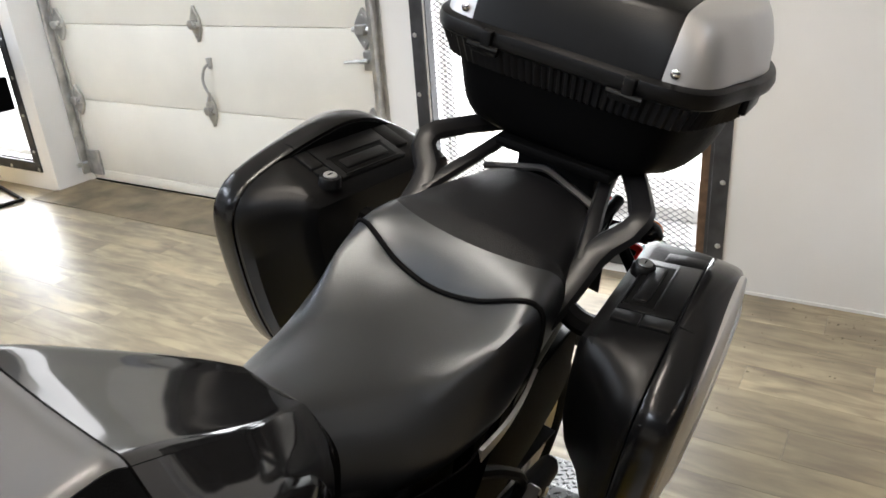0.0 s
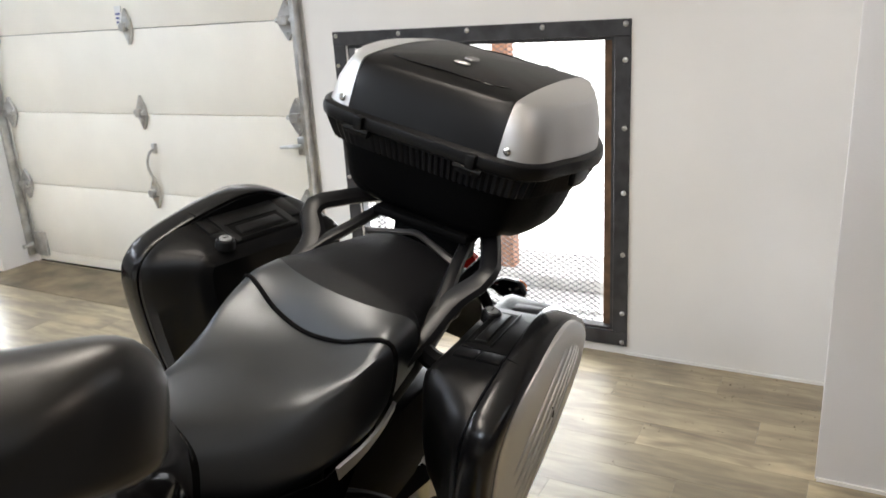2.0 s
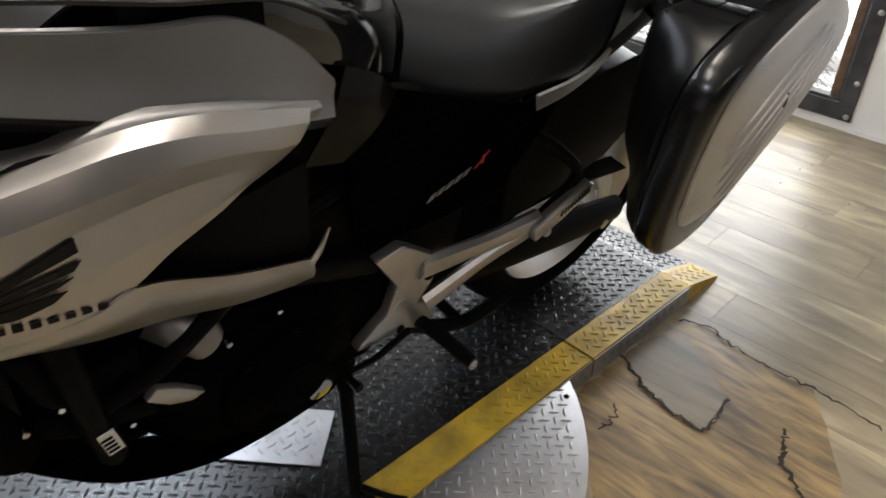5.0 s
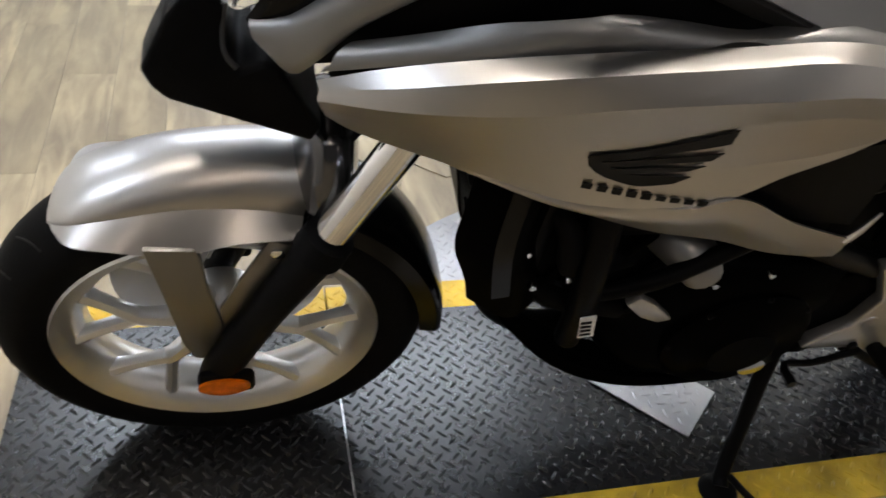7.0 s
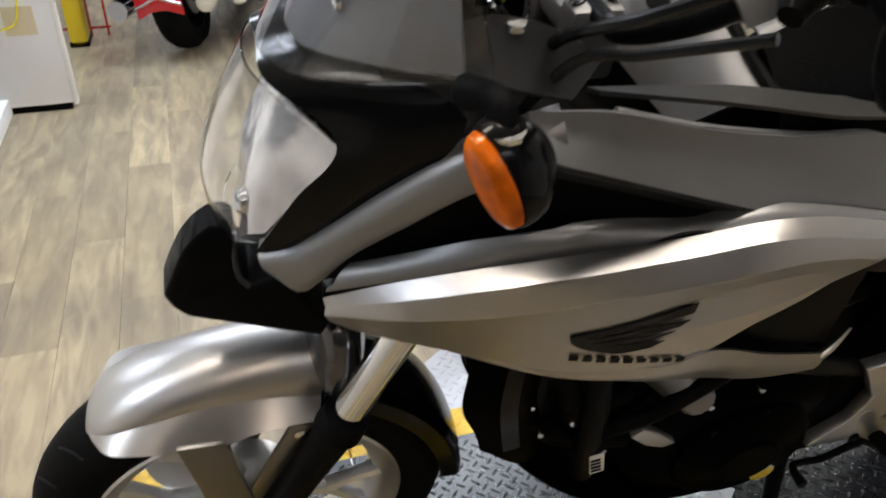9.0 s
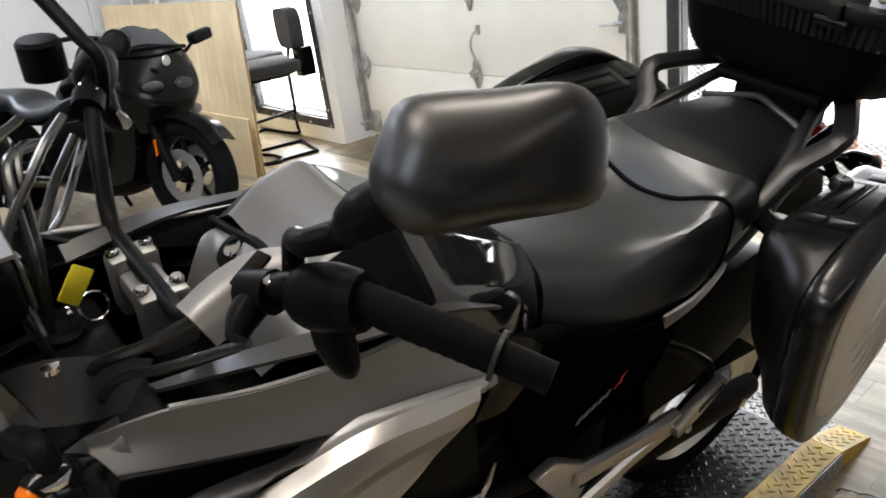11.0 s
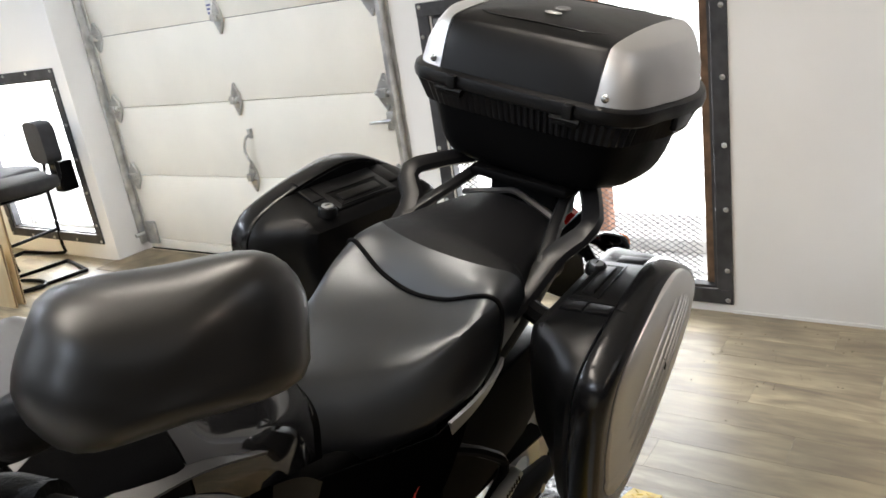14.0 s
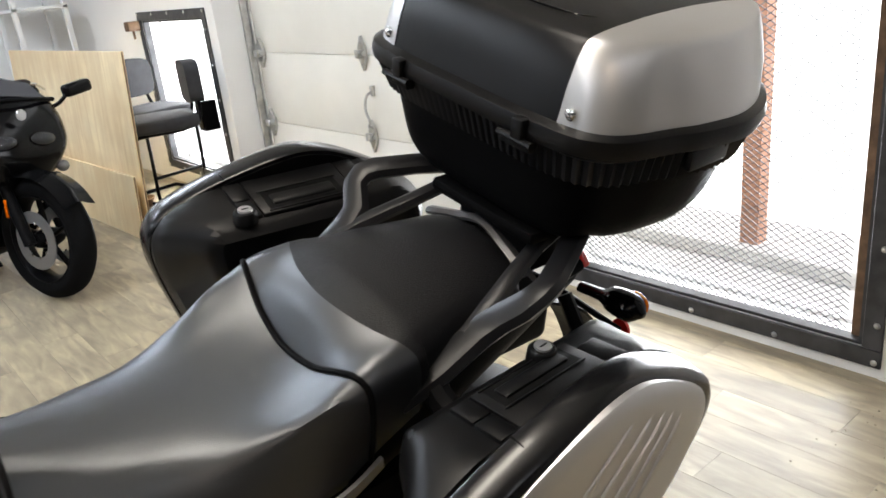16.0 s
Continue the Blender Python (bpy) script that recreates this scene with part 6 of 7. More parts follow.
part("seat_end_trim", move(surf([[(-0.048 + 0.9 * y * y, y, 0.984 - abs(y) * 0.28), (-0.057 + 0.9 * y * y, y * 1.03, 0.988 - abs(y) * 0.28), (-0.066 + 0.9 * y * y, y * 1.04, 0.975 - abs(y) * 0.28)] for y in (-0.115, -0.08, -0.04, 0, 0.04, 0.08, 0.115)], 5, 24, 0.008), TM), GARNP, bike, "grey curved trim behind the seat")

# grab rails, rack
for s in (1, -1):
    outer = [(0.215, 0.158, 0.872), (0.15, 0.162, 0.902), (0.088, 0.166, 0.94), (0.062, 0.178, 0.96), (0.048, 0.203, 0.99), (0.03, 0.209, 1.003), (0.008, 0.205, 1.008), (-0.05, 0.175, 1.014), (-0.12, 0.135, 1.018)]
    inner = [(0.105, 0.158, 0.935), (0.075, 0.152, 0.948), (0.0, 0.128, 0.976), (-0.06, 0.112, 0.998), (-0.12, 0.10, 1.012)]
    f = lambda ps: [(x, s * y, z) for x, y, z in ps]
    part("grab_rail", move(tube(f(outer), [0.020, 0.024, 0.0265, 0.025, 0.0235, 0.023, 0.022, 0.021, 0.022], 8, 0, 0.66), TM), RAILM, bike, "satin charcoal grab rail")
    part("grab_rail_stay", move(tube(f(inner), [0.014, 0.016, 0.0145, 0.014, 0.016], 8, 0, 0.8), TM), RAILM, bike, "inner arm of the grab rail")
    part("case_arm", move(tube(f([(0.165, 0.165, 0.885), (0.165, 0.20, 0.872), (0.16, 0.235, 0.872)]), 0.02, 8, 8), TM), BLKP, bike)
    part("case_hook", move(tube(f([(-0.12, 0.13, 0.90), (-0.12, 0.2, 0.82)]), 0.012, 8), TM), STEELB, bike)
part("rack_plate", block(-0.34, -0.03, -0.115, 0.115, 1.008, 1.03, 0.008), BLKP, bike, "black top case carrier")
part("rack_post", block(-0.16, -0.06, -0.08, 0.08, 0.93, 1.008, 0.012), BLKP, bike)
tl = part("tail_light", rings([[(-0.20 - 0.02 * k, w * math.cos(a), 0.895 + 0.022 * math.sin(a)) for a in np.linspace(0, 2 * math.pi, 12, endpoint=False)] for k, w in ((0, 0.075), (1, 0.075), (2, 0.05))], 20, 6), REDL, bike, "red tail light")
part("rear_fender", surf([[(-0.12, y, 0.86), (-0.22, y, 0.80), (-0.30, y * 0.8, 0.70), (-0.35, y * 0.7, 0.60)] for y in (-0.08, -0.03, 0.03, 0.08)], 16, 8, 0.005), BLKP, bike, "black rear mudguard")
for s in (1, -1):
    ri = part("rear_indicator", tube([(-0.225, s * 0.06, 0.842), (-0.228, s * 0.105, 0.848), (-0.232, s * 0.125, 0.85), (-0.236, s * 0.165, 0.85), (-0.238, s * 0.185, 0.848)], [0.011, 0.013, 0.026, 0.028, 0.006], 12, 18, 0.8), BLKG, bike, "black rear indicator housing")
    part("indicator_lens", ball((-0.255, s * 0.155, 0.85), 0.012, 0.024, 0.02), AMBER, ri, "amber lens")
    part("red_reflector", rings([[(-0.248 - 0.006 * k, s * (0.137 + 0.018 * math.cos(a)), 0.787 + 0.022 * math.sin(a)) for a in np.linspace(0, 2 * math.pi, 10, endpoint=False)] for k in (0, 1)], 14, 0), REDL, bike, "red rear reflector")
part("reflector_bar", tube([(-0.245, -0.14, 0.79), (-0.24, 0, 0.80), (-0.245, 0.14, 0.79)], 0.006, 8), BLKP, bike)

# ---- top case ----
def plan(z, k, front, fy, grow=0.0, rear=-0.405):
    """Top case outline: flat front with a tight corner, flanks that widen and close again towards the rear."""
    half = [(front + grow, 0.0), (front + grow, fy * 0.5), (front + grow - 0.005, fy * 0.78), (front + grow * 0.9 - 0.018, fy * 0.95), (front + grow * 0.5 - 0.05, fy * 1.055 + grow * 0.6), (-0.1, (fy * 1.1 + k * 0.278) / 2 + grow), (-0.14, k * 0.284 + grow), (-0.22, k * 0.291 + grow), (-0.30, k * 0.262 + grow), (-0.365, k * 0.205 + grow), (rear + 0.008 - grow, k * 0.12), (rear - grow, 0.0)]
    return [(x, y, z) for x, y in half] + [(x, -y, z) for x, y in half[-2:0:-1]]


case = empty("top_case", BM @ TM @ Matrix.Translation((-0.011, -0.004, -0.006)) @ Matrix.Translation((0, 0, 1.2)) @ Matrix.Rotation(radians(1.4), 4, "Y") @ Matrix.Translation((0, 0, -1.2)), "black top case with brushed silver lid sides on the rear rack", "top case")
body = [plan(1.032, 0.62, -0.055, 0.14, 0, -0.33), plan(1.04, 0.72, -0.03, 0.168, 0, -0.35), plan(1.075, 0.80, -0.012, 0.188, 0, -0.37), plan(1.15, 0.87, 0.0, 0.205, 0, -0.392)]
part("case_body", rings([spline(r, 84, True) for r in body], 84, 14, False), BLKP, case, "black textured case bottom")
N = 464
b0, b1 = spline(plan(1.152, 0.93, 0.006, 0.222), N, True), spline(plan(1.196, 0.985, 0.02, 0.238), N, True)


def ribbed(ring, c=(-0.19, 0)):
    out = []
    for k, p in enumerate(ring):
        d = np.array((p[0] - c[0], p[1] - c[1], 0))
        d /= np.linalg.norm(d)
        out.append(np.array(p) - d * (0.005 if k % 4 in (0, 1) else 0.0))
    return out


part("ribbed_band", rings([ribbed(b0), ribbed(b1)], N, 0), RAILM, case, "ribbed black band")
part("rim", rings([spline(plan(z, 0.985, 0.02, 0.238, d), 110, True) for z, d in ((1.196, 0.0), (1.2, 0.007), (1.212, 0.01), (1.224, 0.006), (1.228, -0.004))], 110, 0), CASEB, case, "thick black rim")
lidr = [plan(1.226, 0.955, 0.010, 0.232), plan(1.27, 0.93, 0.0, 0.226, 0, -0.40), plan(1.302, 0.885, -0.010, 0.214, 0, -0.39), plan(1.316, 0.855, -0.017, 0.206, 0, -0.382), plan(1.3215, 0.84, -0.021, 0.201, 0, -0.377), plan(1.325, 0.82, -0.028, 0.195, 0, -0.37)]
lidr += [[(-0.2 + (x + 0.2) * k, y * k, z) for x, y, _ in lidr[-1]] for k, z in ((0.85, 1.3315), (0.68, 1.337), (0.45, 1.342), (0.22, 1.345), (0.04, 1.346))]
lid = rings([spline(r, 132, True) for r in lidr], 132, 0, False)


def cut(bm, y, keep_above, grow=1.0):
    b = bm.copy()
    bmesh.ops.bisect_plane(b, geom=list(b.verts) + list(b.edges) + list(b.faces), plane_co=(0, y, 0), plane_no=(0, 1 if keep_above else -1, 0), clear_inner=True)
    return b


mid_lid = cut(cut(lid, -0.1685, True), 0.1685, False)
lp = part("lid", mid_lid, CASEB, case, "black lid centre")
for s in (1, -1):
    side = cut(lid, s * 0.1695, s > 0)
    for v in side.verts:
        v.co = Vector((-0.19, 0, 1.2)) + (v.co - Vector((-0.19, 0, 1.2))) * 1.006
    part("side_shell", side, CASESILVER, lp, "brushed silver lid side")
    part("rivet", lathe([(0, 0.0), (0, 0.0085), (0.003, 0.0078), (0.0055, 0.004), (0.006, 0.0)], 16, (0.0035, s * 0.188, 1.243), "x"), CHROME, lp, "bright rivet")
    hg = part("hinge", merge(block(0.018, 0.034, s * 0.128 - 0.026, s * 0.128 + 0.026, 1.184, 1.199, 0.003), tube([(0.034, s * 0.128 - 0.03, 1.197), (0.034, s * 0.128 + 0.03, 1.197)], 0.005, 8), block(0.022, 0.038, s * 0.128 - 0.006, s * 0.128 + 0.014, 1.19, 1.226, 0.003)), CASEB, lp, "black lid hinge")
    part("side_hook", block(-0.20, -0.12, min(s * 0.27, s * 0.285), max(s * 0.27, s * 0.285), 1.17, 1.2, 0.006), CASEB, case)
lid.free()
part("lid_badge", lathe([(0, 0.0), (0, 0.016), (0.003, 0.014), (0.0035, 0.0)], 20, (-0.165, 0, 1.3455), "z"), GREYP, lp, "small grey round lid badge")
part("top_seam", merge(*[tube([(-0.2 + (x + 0.2) * 0.8, s * y * 0.72, 1.3325 + (1 - abs(y) / 0.24) * 0.0025) for x, y, z in lidr[5][:12]], 0.0018, 6, 40) for s in (1, -1)]), BLKG, lp, "raised edge of the lid insert")
part("top_badge", ball((-0.125, 0.0, 1.344), 0.009, 0.019, 0.003, 16, 8), CASESILVER, lp, "small oval silver badge")
part("front_lock", block(-0.44, -0.405, -0.05, 0.05, 1.13, 1.21, 0.008), CASEB, case)


# ---- side cases ----
OUT = [(0.285, 0.935), (0.322, 0.91), (0.340, 0.865), (0.325, 0.78), (0.278, 0.635), (0.225, 0.53), (0.165, 0.485), (0.07, 0.47), (0.0, 0.49), (-0.07, 0.56), (-0.14, 0.69), (-0.185, 0.78), (-0.195, 0.825), (-0.178, 0.87), (-0.125, 0.915), (-0.035, 0.964), (0.025, 0.984), (0.09, 0.986), (0.20, 0.964)]
CX, CZ, DECK, FALL = 0.07, 0.72, 0.950, 0.24


def rim_ring(v, k):
    """The case outline at depth v, drawn in by k."""
    return [(x, v, z) for x, z in spline([((x - CX) * k + CX, (z - CZ) * k + CZ) for x, z in OUT], 96, True)]


def shell_ring(v, kx, kz, top=DECK):
    """The inner shell at depth v: flat on top, drawn in at the front, the rear and below."""
    return [(x, v, min(z, top - FALL * (0.326 - v))) for x, z in spline([((x - CX) * kx + CX, 0.965 - (0.965 - z) * kz) for x, z in OUT], 96, True)]


def panel_ring(v, k):
    """The silver outer panel: close to the rim on top, well inside it below."""
    return [(CX + ((x - CX) * (0.835 if x > CX else 0.88) + (0.008 if z < 0.6 else 0)) * k, v, CZ + 0.02 + ((z - CZ) * (0.985 if z > CZ else 0.66) - 0.02) * k) for x, z in spline(OUT, 96, True)]


def side_case(s, shift, up, label):
    def at(x, v, z):
        """Case place: the case stands closer to the wheel towards its rear."""
        return (x + up * 0.6, s * (v + shift + 0.07 * (x - 0.2)), z + up)

    def slab(x0, x1, v0, v1, z0, z1, bevel=0.002):
        bm = block(x0, x1, v0, v1, z0, z1, bevel)
        for p in bm.verts:
            p.co = Vector(at(p.co.x, p.co.y, p.co.z - FALL * (0.326 - p.co.y)))
        return bm

    c = empty("side_case", BM @ TM, label, "pannier", "panniers")
    q = lambda rs: [[at(*p) for p in r] for r in rs]
    part("shell", rings(q([shell_ring(0.214, 0.70, 0.66, DECK - 0.012), shell_ring(0.226, 0.755, 0.715, DECK - 0.004), shell_ring(0.236, 0.785, 0.74), shell_ring(0.262, 0.83, 0.80), shell_ring(0.300, 0.955, 0.955), shell_ring(0.320, 0.985, 0.985), shell_ring(0.328, 0.985, 0.985)]), 96, 0, False), CASEB, c, "black grained case shell", 20)
    part("seal_groove", rings(q([rim_ring(0.3275, 0.968), rim_ring(0.3305, 0.968)]), 96, 0, False), RUBBER, c)
    ld = part("lid", rings(q([rim_ring(0.331, 0.95), rim_ring(0.331, 0.990), rim_ring(0.334, 0.998), rim_ring(0.345, 1.002), rim_ring(0.368, 1.0), rim_ring(0.378, 0.99), rim_ring(0.384, 0.966), rim_ring(0.386, 0.925)]), 96, 0, False), CASEG, c, "gloss black lid edge")
    panel = rings(q([panel_ring(0.380, 1.0), panel_ring(0.3875, 1.0), panel_ring(0.391, 0.985), panel_ring(0.396, 0.88), panel_ring(0.400, 0.70), panel_ring(0.403, 0.45), panel_ring(0.4045, 0.15)]), 96, 0, False)
    skin = BVHTree.FromBMesh(panel)
    part("silver_panel", panel, CASESILVER, ld, "satin silver outer panel")
    for k, head in enumerate([(0.035, 0.957), (-0.010, 0.948), (-0.042, 0.938), (-0.066, 0.929), (-0.092, 0.914)]):
        pts, foot = [], (0.236 - 0.028 * k, 0.745 - 0.05 * k)
        bow = [(head[0] + (foot[0] - head[0]) * f + 0.014, head[1] + (foot[1] - head[1]) * f + 0.010) for f in (0.35, 0.7)]
        for x, z in spline([head, *bow, foot], 17):
            px, _, pz = at(x, 0.4, z)
            hit = skin.ray_cast(Vector((px, s * 0.7, pz)), Vector((0, -s, 0)))[0]
            if hit:
                pts.append(hit)
        n = len(pts)
        tops = [(p.x, p.y - s * (0.0022 if 1 < i < n - 2 else 0.005), p.z) for i, p in enumerate(pts)]
        part("raised_rib", tube(tops, [0.001, 0.004] + [0.0062] * (n - 4) + [0.004, 0.001], 8, 0, 0.8), CASESILVER, ld, "pressed rib")
    part("case_badge", prism([(0.052, 0.79), (0.057, 0.807), (0.074, 0.828), (0.069, 0.811)], at(0.06, 0.4035, 0)[1], at(0.06, 0.4075, 0)[1], 0.001), VOID, ld, "small dark badge")
    part("lid_split", tube([at(0.200, 0.3325, 0.9628), at(0.200, 0.35, 0.9632), at(0.199, 0.368, 0.960), at(0.196, 0.381, 0.953)], 0.0016, 6, 12), VOID, ld, "fine joint across the lid edge")
    # top plates round the carrying handle, and the key lock
    tp = part("top_plate", slab(0.004, 0.176, 0.237, 0.3255, DECK - 0.004, DECK + 0.007), CASEB, c, "black top plate with carrying handle")
    part("latch", slab(0.178, 0.208, 0.237, 0.279, DECK - 0.004, DECK + 0.006), CASEB, c, "black lid latch")
    part("latch", slab(0.178, 0.208, 0.281, 0.3255, DECK - 0.004, DECK + 0.006), CASEB, c, "black lid latch")
    part("latch", slab(-0.034, 0.002, 0.262, 0.3255, DECK - 0.004, DECK + 0.006), CASEB, c, "black lid latch")
    part("handle_well", slab(0.022, 0.160, 0.243, 0.287, DECK + 0.004, DECK + 0.0078, 0.0008), VOID, tp)
    part("carry_handle", slab(0.034, 0.150, 0.252, 0.276, DECK + 0.004, DECK + 0.0115, 0.0035), CASEB, tp, "flush black carrying handle")
    part("handle_rim", merge(slab(0.018, 0.164, 0.2395, 0.2425, DECK + 0.004, DECK + 0.0095, 0.001), slab(0.018, 0.164, 0.2875, 0.2905, DECK + 0.004, DECK + 0.0095, 0.001)), CASEB, tp)
    lx = 0.207 if s < 0 else 0.047
    lv = 0.240
    lk2 = part("lock", lathe([(0, 0.0), (0, 0.0205), (0.015, 0.0195), (0.019, 0.0165), (0.0195, 0.0)], 24, at(lx, lv, DECK - FALL * (0.326 - lv)), "z"), CASEB, c, "round black lock housing")
    part("lock_face", lathe([(0.020, 0.0), (0.020, 0.0125), (0.0225, 0.0115), (0.0225, 0.0)], 18, at(lx, lv, DECK - FALL * (0.326 - lv)), "z"), ALU, lk2, "bright key barrel")
    part("key_slot", slab(lx - 0.006, lx + 0.006, lv - 0.0012, lv + 0.0012, DECK + 0.022, DECK + 0.0231, 0.0002), VOID, lk2)
    return c


side_case(1, 0.014, 0.0, "black side case with ribbed silver panel beside the seat")
side_case(-1, 0.043, 0.001, "black side case on the far side of the seat")

# ---- the rest of the showroom ----
def plain_wheel(parent, cx, r, w, disc=True):
    rim = r - 0.085
    k = w / 2
    prof = [(-k * 0.8, rim), (-k, rim + 0.03), (-k * 0.95, r - 0.035), (-k * 0.5, r - 0.006), (0, r), (k * 0.5, r - 0.006), (k * 0.95, r - 0.035), (k, rim + 0.03), (k * 0.8, rim)]
    wh = part("wheel", lathe(prof, 48, (cx, 0, r), "y", True), RUBBER, parent, "black tyre")
    part("rim", lathe([(-k * 0.75, rim + 0.004), (-k * 0.8, rim - 0.01), (-k * 0.3, rim - 0.03), (k * 0.3, rim - 0.03), (k * 0.8, rim - 0.01), (k * 0.75, rim + 0.004)], 48, (cx, 0, r), "y", True), STEELB, wh)
    part("hub", lathe([(-0.07, 0.0), (-0.07, 0.035), (-0.03, 0.05), (0.03, 0.05), (0.07, 0.035), (0.07, 0.0)], 20, (cx, 0, r), "y"), STEELB, wh)
    for i in range(5):
        a = 2 * math.pi * i / 5 + 0.3
        part("spoke", tube([(cx + 0.04 * math.cos(a), 0, r + 0.04 * math.sin(a)), (cx + (rim - 0.02) * math.cos(a + 0.15), 0, r + (rim - 0.02) * math.sin(a + 0.15))], 0.016, 8, 0, 0.7), STEELB, wh)
    if disc:
        for s in (1, -1):
            d = part("brake_disc", lathe([(s * 0.066, 0.09), (s * 0.066, 0.15), (s * 0.071, 0.15), (s * 0.071, 0.09)], 40, (cx, 0, r), "y", True), ALU, wh, "drilled steel brake disc")
            for i in range(9):
                a = 2 * math.pi * i / 9
                part("disc_button", bolt((cx + 0.088 * math.cos(a), s * 0.071, r + 0.088 * math.sin(a)), "y", 0.009, s * 0.004), CHROME, d)
    return wh


def cruiser(m, paint, label, faired=False, bags=True):
    b = empty("parked_motorcycle", m, label, "motorcycle", "parked motorcycles")
    plain_wheel(b, 1.6, 0.315, 0.13)
    plain_wheel(b, 0.0, 0.325, 0.17)
    for s in (1, -1):
        part("fork_leg", tube([(1.6, s * 0.10, 0.30), (1.42, s * 0.10, 0.72), (1.34, s * 0.10, 0.92)], [0.03, 0.027, 0.027], 12), STEELB if faired else CHROME, b, "fork leg")
        part("handlebar_half", tube([(1.30, 0, 1.0), (1.28, s * 0.12, 1.06), (1.20, s * 0.30, 1.08), (1.08, s * 0.42, 1.03)], 0.013, 10, 20), CHROME if not faired else STEELB, b)
        part("grip", tube([(1.12, s * 0.385, 1.047), (1.055, s * 0.45, 1.02)], 0.019, 12), RUBBER, b)
        part("lever", tube([(1.18, s * 0.31, 1.07), (1.17, s * 0.38, 1.06), (1.12, s * 0.46, 1.03)], 0.007, 8, 10), CHROME, b)
        mz = 1.0 if faired else 1.165
        my = 0.46 if faired else 0.345
        if faired:
            mr = part("mirror", move(block(-0.035, 0.035, -0.085, 0.085, -0.035, 0.035, 0.022, 3), pose(1.30, s * (my + 0.07), mz + 0.03, s * 12, 0, 0)), BLKG, b, "black rectangular mirror")
        else:
            mr = part("mirror", tube([(1.30, s * 0.33, 1.16), (1.30, s * 0.36, 1.165), (1.29, s * 0.46, 1.17), (1.285, s * 0.50, 1.165)], [0.018, 0.042, 0.04, 0.012], 12, 14, 0.8), BLKG, b, "black mirror")
        part("mirror_stem", tube([(1.24, s * 0.26, mz - 0.11), (1.28, s * (my - 0.05), mz - 0.05), (1.30, s * my, mz)], 0.011, 8, 10), STEELB, mr)
        if bags:
            sb = part("saddlebag", rings([[(-0.05 + kx * 0.26, s * yv, 0.55 + kz * 0.17) for kx, kz in ((1, 0.75), (0.7, 1), (-0.7, 1), (-1.05, 0.6), (-1.0, -0.7), (-0.6, -1.05), (0.6, -1.0), (0.95, -0.6))] for yv in (0.15, 0.17, 0.32, 0.36)], 40, 12), BLKP, b, "black leather-look saddlebag")
            part("bag_lid", rings([[(-0.05 + kx * 0.275, s * yv, 0.72 + kz * 0.05) for kx, kz in ((1, -0.6), (1, 0.3), (0.5, 0.8), (-0.5, 0.8), (-1, 0.3), (-1, -0.6))] for yv in (0.15, 0.18, 0.34, 0.37)], 32, 10), BLKP, sb, "black bag lid")
            part("bag_trim", tube([(0.2, s * 0.372, 0.715), (-0.05, s * 0.378, 0.712), (-0.3, s * 0.372, 0.715)], 0.007, 8, 10), CHROME, sb, "chrome trim")
        part("muffler", tube([(0.9, s * 0.16, 0.28), (0.3, s * 0.2, 0.28), (-0.35, s * 0.22, 0.30)], [0.03, 0.045, 0.05], 14, 16), CHROME, b, "chrome muffler")
    part("front_mudguard", surf([[(1.6 + 0.345 * math.cos(radians(a)), y, 0.315 + 0.345 * math.sin(radians(a)) - abs(y) * 0.3) for a in np.linspace(35, 150, 9)] for y in (-0.085, -0.05, 0, 0.05, 0.085)], 20, 12, 0.004), paint, b)
    part("rear_mudguard", surf([[(0.365 * math.cos(radians(a)) - 0.02, y, 0.33 + 0.37 * math.sin(radians(a)) - abs(y) * 0.35) for a in np.linspace(60, 185, 10)] for y in (-0.115, -0.08, -0.03, 0.03, 0.08, 0.115)], 22, 14, 0.005), paint, b, "rounded painted rear mudguard")
    part("mudguard_trim", tube([(0.365 * math.cos(radians(176)) - 0.03, y, 0.33 + 0.37 * math.sin(radians(176)) - abs(y) * 0.35 - 0.004) for y in (-0.115, -0.07, 0, 0.07, 0.115)], 0.008, 8, 14), CHROME, b, "chrome mudguard edge")
    part("tail_light", rings([[(-0.37 - 0.02 * k, 0.042 * math.cos(a), 0.57 + 0.07 * math.sin(a)) for a in np.linspace(0, 2 * math.pi, 10, endpoint=False)] for k in (0, 1, 1.6)], 16, 6), REDL, b, "red tail light")
    part("light_bar", tube([(-0.36, -0.17, 0.66), (-0.38, 0, 0.655), (-0.36, 0.17, 0.66)], 0.012, 8, 10), CHROME, b, "chrome indicator bar")
    for s in (1, -1):
        part("indicator", lathe([(-0.40, 0.0), (-0.40, 0.03), (-0.36, 0.033), (-0.33, 0.01)], 16, (0, s * 0.19, 0.66), "x"), mat("pale_lens", (0.55, 0.42, 0.3), 0.2), b, "pale indicator lens")
    part("tank", rings([[(x, w * math.cos(a), z + h * math.sin(a)) for a in np.linspace(0, 2 * math.pi, 14, endpoint=False)] for x, w, z, h in ((1.24, 0.03, 0.86, 0.04), (1.18, 0.12, 0.86, 0.09), (1.02, 0.16, 0.85, 0.11), (0.84, 0.14, 0.81, 0.09), (0.70, 0.08, 0.77, 0.05))], 32, 20), paint, b, "glossy painted fuel tank")
    part("filler_cap", lathe([(0.955, 0.0), (0.955, 0.035), (0.97, 0.03), (0.97, 0.0)], 20, (1.02, 0, 0), "z"), CHROME, b)
